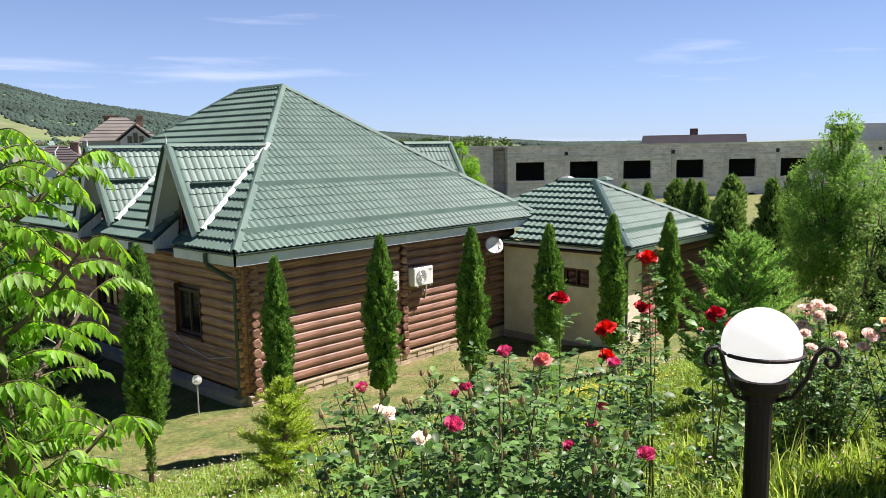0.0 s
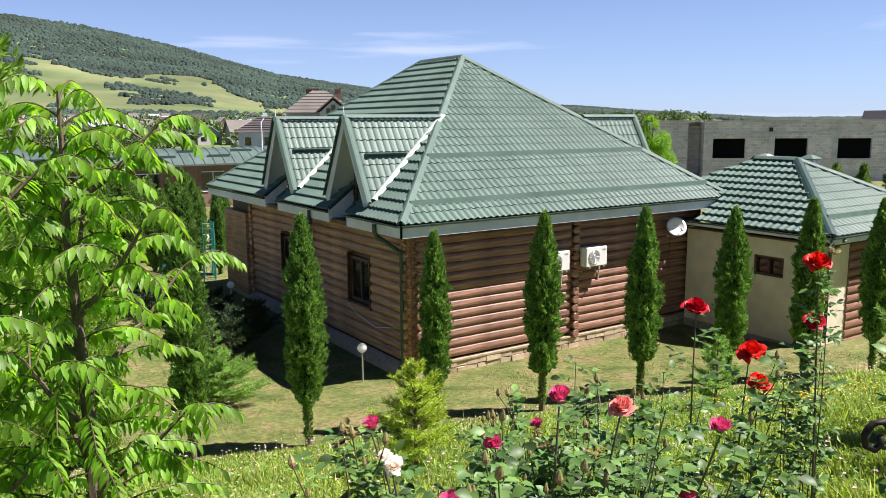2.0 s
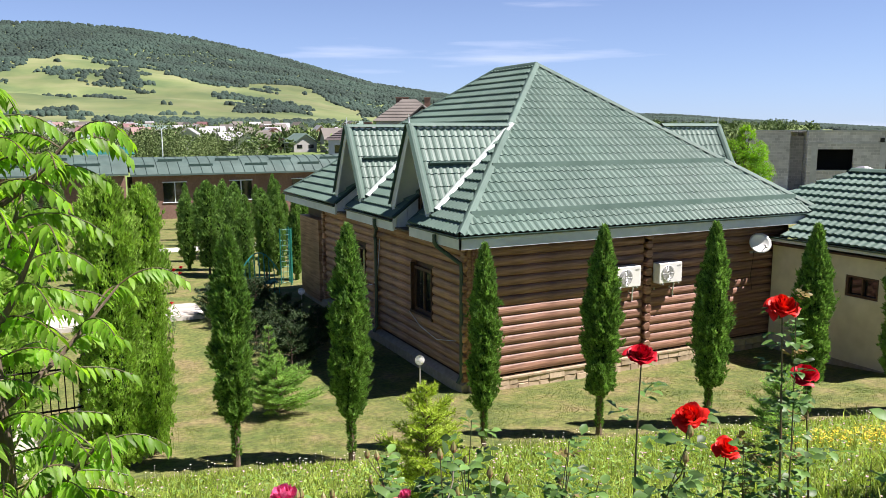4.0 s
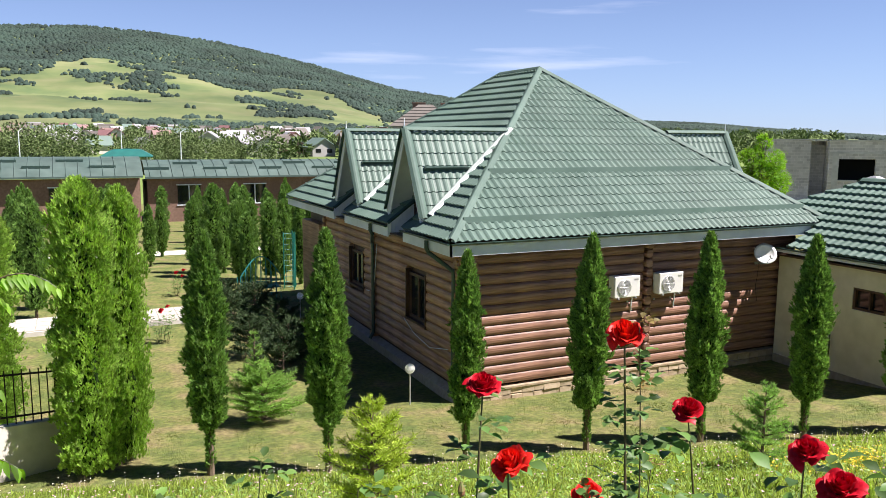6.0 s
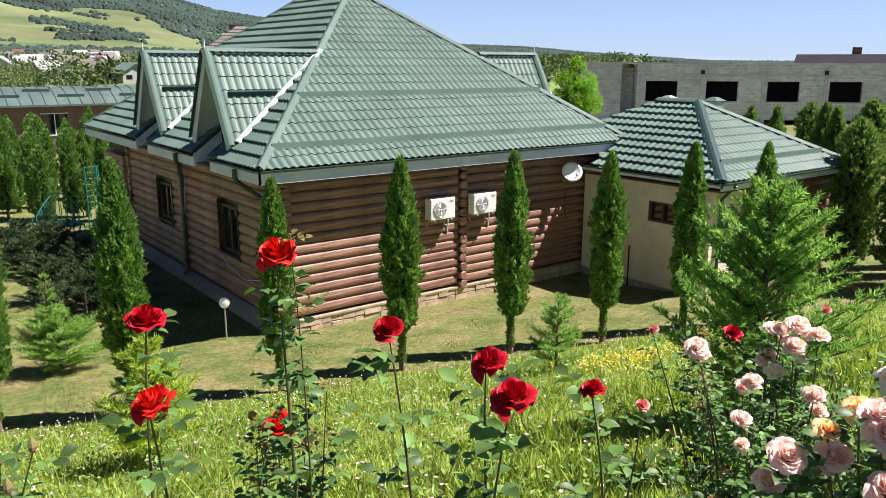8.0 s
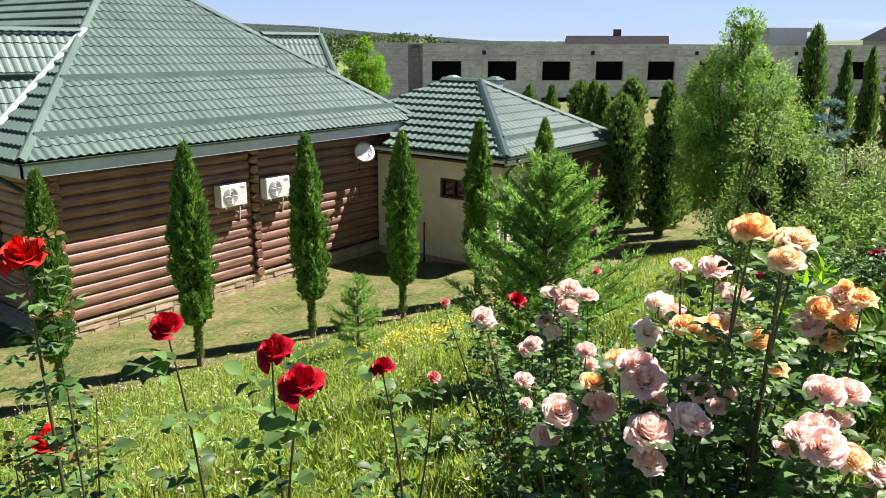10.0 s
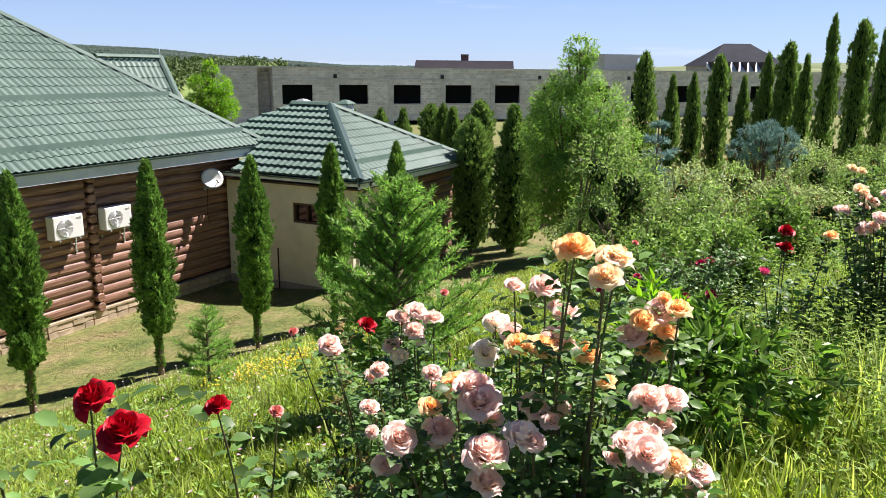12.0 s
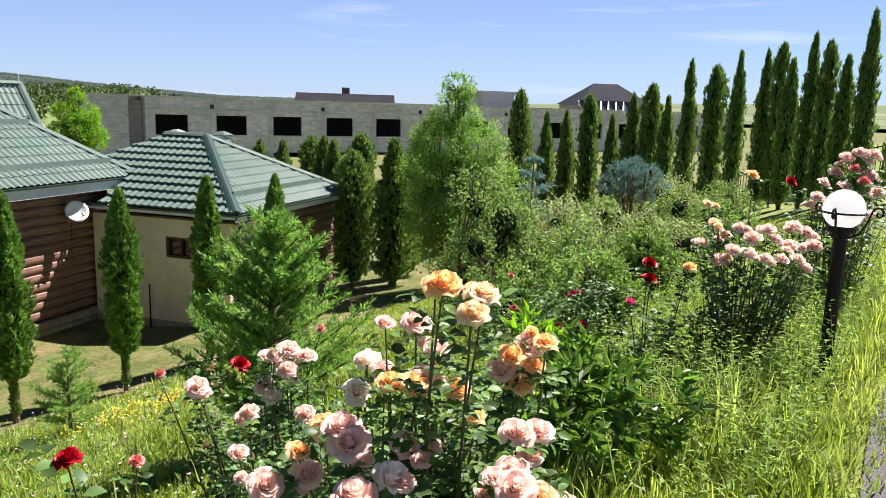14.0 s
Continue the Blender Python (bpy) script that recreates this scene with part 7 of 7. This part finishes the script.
def trellis(x, y, w, h, turn, label):
    t = thing("trellis", label, "trellis", pose(x, y, gz(x, y), 0, 0, turn))
    for px in (0, w):
        part("post", Geo().tube([(px, 0, -0.1), (px, 0, h)], 0.025, 6), M_GREENIRON, t)
    for k in range(int(h / 0.22) + 1):
        part("bar", Geo().tube([(0, 0, k * 0.22 + 0.05), (w, 0, k * 0.22 + 0.05)], 0.009, 4), M_GREENIRON, t)
    for k in range(int(w / 0.2)):
        part("bar", Geo().tube([(k * 0.2 + 0.1, 0, 0.05), (k * 0.2 + 0.1, 0, h)], 0.009, 4), M_GREENIRON, t)


trellis(0.6, 15.9, 0.9, 2.3, 80, "tall green mesh gate panel beside the house")
trellis(0.3, 16.4, 0.5, 2.3, 10, "tall green mesh gate panel beside the house")
gz_ = thing("garden_arbor", "turquoise wrought-iron garden seat with an arched back", "arbor", pose(-1.1, 14.2, gz(-1.1, 14.2)))
M_TURQ = mat("turquoise_iron", [(0.02, 0.24, 0.24), (0.04, 0.32, 0.3)], 0.5, 5.0)
for k in range(9):
    a = math.pi * k / 8
    x = -0.75 + 1.5 * k / 8
    part("bar", Geo().tube([(x, 0, 0), (x, 0, 0.9 + 0.75 * math.sin(a))], 0.015, 5), M_TURQ, gz_)
    part("bar", Geo().tube([(x, 0.7, 0), (x, 0.7, 0.8 + 0.4 * math.sin(a))], 0.015, 5), M_TURQ, gz_)
part("arch", Geo().tube([(-0.75 + 1.5 * k / 12, 0, 0.9 + 0.75 * math.sin(math.pi * k / 12)) for k in range(13)], 0.022, 6), M_TURQ, gz_)
part("seat", Geo().box(-0.75, 0.05, 0.42, 0.75, 0.65, 0.46), M_TURQ, gz_)
for z in (0.25, 0.7):
    part("rail", Geo().tube([(-0.75, 0, z), (0.75, 0, z)], 0.014, 5), M_TURQ, gz_)

# paved path across the far lawn, and the gravel path on top of the bank
pave = tagged(new("pavement", Geo().box(-14, 11.4, -0.7, -3.6, 13.3, -0.427).mesh("pavement", M_FOOT)), "pale paved garden path across the lawn", "path", kind="structure")
slab = Geo().box(0.01, 0.01, 0, 0.59, 0.59, 0.03).mesh("slab", M_PAVE)
for i in range(17):
    for j in range(3):
        part("slab", slab, None, pave, at=pose(-13.95 + i * 0.6, 11.45 + j * 0.61, -0.425))
far_path = tagged(new("pavement", Geo().box(-14, 30.5, -1.6, 12, 32.2, gz(0, 31) + 0.02).mesh("pavement", M_FOOT)), "pale path in front of the long building", "path", kind="structure")
gp = Geo()
for i in range(60):
    x = -14 + i * 0.5
    for w in (0.0, 0.5, 1.1, 1.8):
        px, py = x + 0.255 * 0 - 0.0, -15.73 - (x + 2.48) * 0.263 - w + 0.12 * noise.noise(Vector((x * 0.7, w, 0)))
        gp.v.append((px, py - 0.25 * (w == 0) * (x < -4), gz(px, py) + 0.012 + 0.03 * (w > 0.2)))
for i in range(59):
    for j in range(3):
        b = i * 4 + j
        gp.f.append((b, b + 1, b + 5, b + 4))
gpath = tagged(new("path", gp.mesh("path", M_GRAVEL, True)), "grey gravel path along the top of the bank", "path", kind="structure")

# ---- grass and wild flowers ----
def scatter(rs, n, box, smin, smax, dens=None):
    x, y = rs.uniform(box[0], box[1], n), rs.uniform(box[2], box[3], n)
    s = -(0.255 * (x + 5.4) + 0.967 * (y + 2.3))
    k = (s > smin) & (s < smax)
    if dens is not None:
        k &= rs.rand(n) < dens(x, y, s)
    return x[k], y[k]


def blades(name, label, xy, lo, hi, width, seed, material, flop=0.45):
    rs = np.random.RandomState(seed)
    x, y = xy
    n = len(x)
    P = np.stack([x, y, ground(x, y) - 0.01], 1)
    D = np.stack([rs.normal(size=n) * flop, rs.normal(size=n) * flop, np.ones(n)], 1)
    N = np.stack([rs.normal(size=n), rs.normal(size=n), rs.uniform(0, 0.5, n)], 1)
    clump = np.array([0.75 + 0.6 * noise.noise(Vector((a * 1.3, b * 1.3, 3.0))) for a, b in zip(x, y)])
    L = rs.uniform(lo, hi, n) * np.clip(clump, 0.45, 1.4)
    v, f = leaf_arrays(P, D, N, L, width * rs.uniform(0.6, 1.4, n), 0.15, 0.25)
    return tagged(new(name, array_mesh(name, v, f, material)), label, "grass", kind="stuff")


def arching_blades(name, label, xy, lo, hi, width, seed, material):
    """Long grass: each blade bends over towards its tip in three joints."""
    rs = np.random.RandomState(seed)
    x, y = xy
    n = len(x)
    P = np.stack([x, y, ground(x, y) - 0.01], 1)
    a = rs.uniform(0, 2 * np.pi, n)
    H = np.stack([np.cos(a), np.sin(a), np.zeros(n)], 1)
    S = np.stack([-np.sin(a), np.cos(a), np.zeros(n)], 1)
    clump = np.array([0.75 + 0.7 * noise.noise(Vector((p * 1.3, q * 1.3, 3.0))) for p, q in zip(x, y)])
    L = (rs.uniform(lo, hi, n) * np.clip(clump, 0.4, 1.4))[:, None]
    W = (width * rs.uniform(0.6, 1.4, n))[:, None]
    bend = rs.uniform(0.1, 1.0, n)[:, None] ** 1.5
    rows = []
    for u, w in ((0.0, 0.7), (0.4, 1.0), (0.75, 0.75), (1.0, 0.0)):
        c = P + np.array([0, 0, 1.0]) * L * (u - 0.55 * bend * u ** 2.5) + H * L * (0.12 * u + 0.75 * bend * u ** 2)
        rows += [c + S * W * w / 2, c - S * W * w / 2] if w else [c]
    v = np.stack(rows, 1).reshape(-1, 3)
    F = np.array([(0, 1, 3), (0, 3, 2), (2, 3, 5), (2, 5, 4), (4, 5, 6)])
    f = (np.arange(n)[:, None, None] * 7 + F[None]).reshape(-1, 3)
    return tagged(new(name, array_mesh(name, v, f, material, True)), label, "grass", kind="stuff")


rg = np.random.RandomState(12)
near = lambda x, y, s: np.clip(1.15 - np.hypot(x + 5.5, y + 12) / 16, 0.22, 1)
blades("bank_grass", "uneven green meadow grass on the bank", scatter(rg, 420000, (-12, 13, -17.4, -1.5), 0.15, 12.32, lambda x, y, s: near(x, y, s) * ((s < 12.08) | (x > -3.4))), 0.05, 0.17, 0.0048, 1, M_GRASS)
blades("meadow_grass", "fine mixed grass on the upper bank", scatter(rg, 150000, (-8.5, 2.5, -17, -10.5), 6.0, 12.1, lambda x, y, s: np.clip(1.3 - np.hypot(x + 5.2, y + 14) / 6, 0.15, 1)), 0.06, 0.24, 0.0036, 11, M_GRASS, 0.6)
blades("lawn_grass", "short mown lawn grass with dry patches", scatter(rg, 230000, (-12, 10, -8, 7), -9.0, 0.5), 0.02, 0.055, 0.008, 2, mat("lawn_blade", [(0.1, 0.145, 0.03), (0.14, 0.175, 0.04), (0.185, 0.18, 0.06)], 0.7, 1.3, 9, island=0.3, trans=0.25, spec=0.2), 0.7)
tall = lambda x, y, s: np.where((x > -3.2) & (x < 4) & (s > 10.2) & (s < 12.3), 1.0, np.where((x < -2.5) & (s > 9.6) & (s < 11.4) & (x > -9), 0.4, 0.06 * (s < 12.0)))
arching_blades("long_grass", "long arching grass round the roses and lamp", scatter(rg, 150000, (-10, 7, -17.4, -6), 2.0, 12.2, tall), 0.12, 0.5, 0.0075, 3, M_GRASS)
M_WEED = mat("weed_leaf", [(0.17, 0.27, 0.06), (0.29, 0.39, 0.11)], 0.5, 6.0, island=0.5, trans=0.5, spec=0.3)
# leafy upright weeds round the lamp and the far roses
sx, sy = scatter(rg, 4200, (-3.2, 2.5, -16.6, -13.2), 9.4, 12.0, lambda x, y, s: np.where(np.hypot(x + 2.7, y + 14.4) < 0.5, 0.0, np.where((x < -1.0) & (x + (y + 15) * 0.6 > -2.1), 1.0, 0.35)))
qx, qy = scatter(rg, 2600, (-8.7, -5.6, -14.3, -12.3), 8.4, 10.9, lambda x, y, s: np.where(np.hypot(x + 6.9, y + 14.12) < 0.25, 0.0, 0.4))
sx, sy = np.concatenate([sx, qx]), np.concatenate([sy, qy])
wh = rg.uniform(0.2, 0.56, len(sx))
k = 14
u = np.tile(np.linspace(0.2, 1.0, k), len(sx))
hh, ax, ay = np.repeat(wh, k), np.repeat(sx, k), np.repeat(sy, k)
lx, ly = np.repeat(rg.normal(size=len(sx)) * 0.2, k), np.repeat(rg.normal(size=len(sx)) * 0.2, k)
P = np.stack([ax + lx * hh * u, ay + ly * hh * u, ground(ax, ay) + hh * u], 1)
an = np.tile(np.arange(k) * 2.4, len(sx)) + np.repeat(rg.uniform(0, 6.28, len(sx)), k)
v, f = leaf_arrays(P, np.stack([np.cos(an), np.sin(an), np.full(len(an), 0.45)], 1), np.array([[0, 0, 1.0]]) + rg.normal(size=(len(an), 3)) * 0.25, (0.07 - 0.035 * u) * rg.uniform(0.7, 1.2, len(u)), 0.015, 0.15, 0.2)
v2, f2 = leaf_arrays(np.stack([sx, sy, ground(sx, sy)], 1), np.stack([lx[::k], ly[::k], np.ones(len(sx))], 1), rnd_unit(rg, len(sx)), wh, 0.006, 0.1)
v, f = join_arrays([(v, f), (v2, f2)])
tagged(new("tall_weeds", array_mesh("tall_weeds", v, f, M_WEED)), "tall light green leafy weeds among the roses and lamps", "weeds", kind="stuff")
# broad weeds low among the grass
x, y = scatter(rg, 34000, (-10, 8, -16.4, -5), 2.0, 11.95, near)
n = len(x)
P = np.stack([x, y, ground(x, y) + rg.uniform(0.0, 0.16, n)], 1)
v, f = leaf_arrays(P, np.stack([rg.normal(size=n), rg.normal(size=n), rg.uniform(0, 0.9, n)], 1), np.array([[0, 0, 1.0]]) + rg.normal(size=(n, 3)) * 0.3, rg.uniform(0.03, 0.08, n), rg.uniform(0.012, 0.035, n), 0.12, 0.1)
tagged(new("weeds", array_mesh("weeds", v, f, M_SHRUBLEAF)), "broad-leaved weeds and clover in the meadow", "weeds", kind="stuff")


def wild_flowers(name, label, n, box, smin, smax, size, material, seed, zlo, zhi, dens=None):
    rs = np.random.RandomState(seed)
    x, y = scatter(rs, n, box, smin, smax, dens)
    n = len(x)
    P = np.stack([x, y, ground(x, y) + rs.uniform(zlo, zhi, n)], 1)
    sets = []
    for k in range(5):
        a = 2 * np.pi * k / 5
        D = np.stack([np.full(n, math.cos(a)), np.full(n, math.sin(a)), rs.uniform(0.1, 0.8, n)], 1)
        sets.append(leaf_arrays(P, D, np.array([[0, 0, 1.0]]) + 0 * P, size * rs.uniform(0.7, 1.3, n), size * 0.8, 0.1))
    D = np.stack([rs.normal(size=n) * 0.1, rs.normal(size=n) * 0.1, -np.ones(n)], 1)
    sets.append(leaf_arrays(P, D, rnd_unit(rs, n), zhi, 0.004, 0.0))
    v, f = join_arrays(sets)
    return tagged(new(name, array_mesh(name, v, f, material)), label, "wild flowers", kind="stuff")


wild_flowers("daisies", "small white daisies along the foot of the bank", 900, (-9, 10, -12, -2), 0.2, 3.2, 0.016, M_WHITEFL, 5, 0.14, 0.26)
wild_flowers("clover", "pale pink clover heads in the meadow", 1300, (-9, 6, -15, -4), 2.0, 11.0, 0.017, mat("clover_pink", [(0.55, 0.3, 0.36), (0.66, 0.5, 0.52)], 0.7, 5.0), 6, 0.1, 0.2)
wild_flowers("yellow_flowers", "patch of small yellow flowers on the bank", 3800, (-1.5, 4, -10.5, -7), 3.0, 8.5, 0.016, mat("yellow_petal", [(0.75, 0.52, 0.02)], 0.6, 5.0), 7, 0.1, 0.2, lambda x, y, s: np.exp(-((x - 0.9 - (y + 9) * 0.3) ** 2 / 0.9 + (y + 8.9) ** 2 / 0.35)))
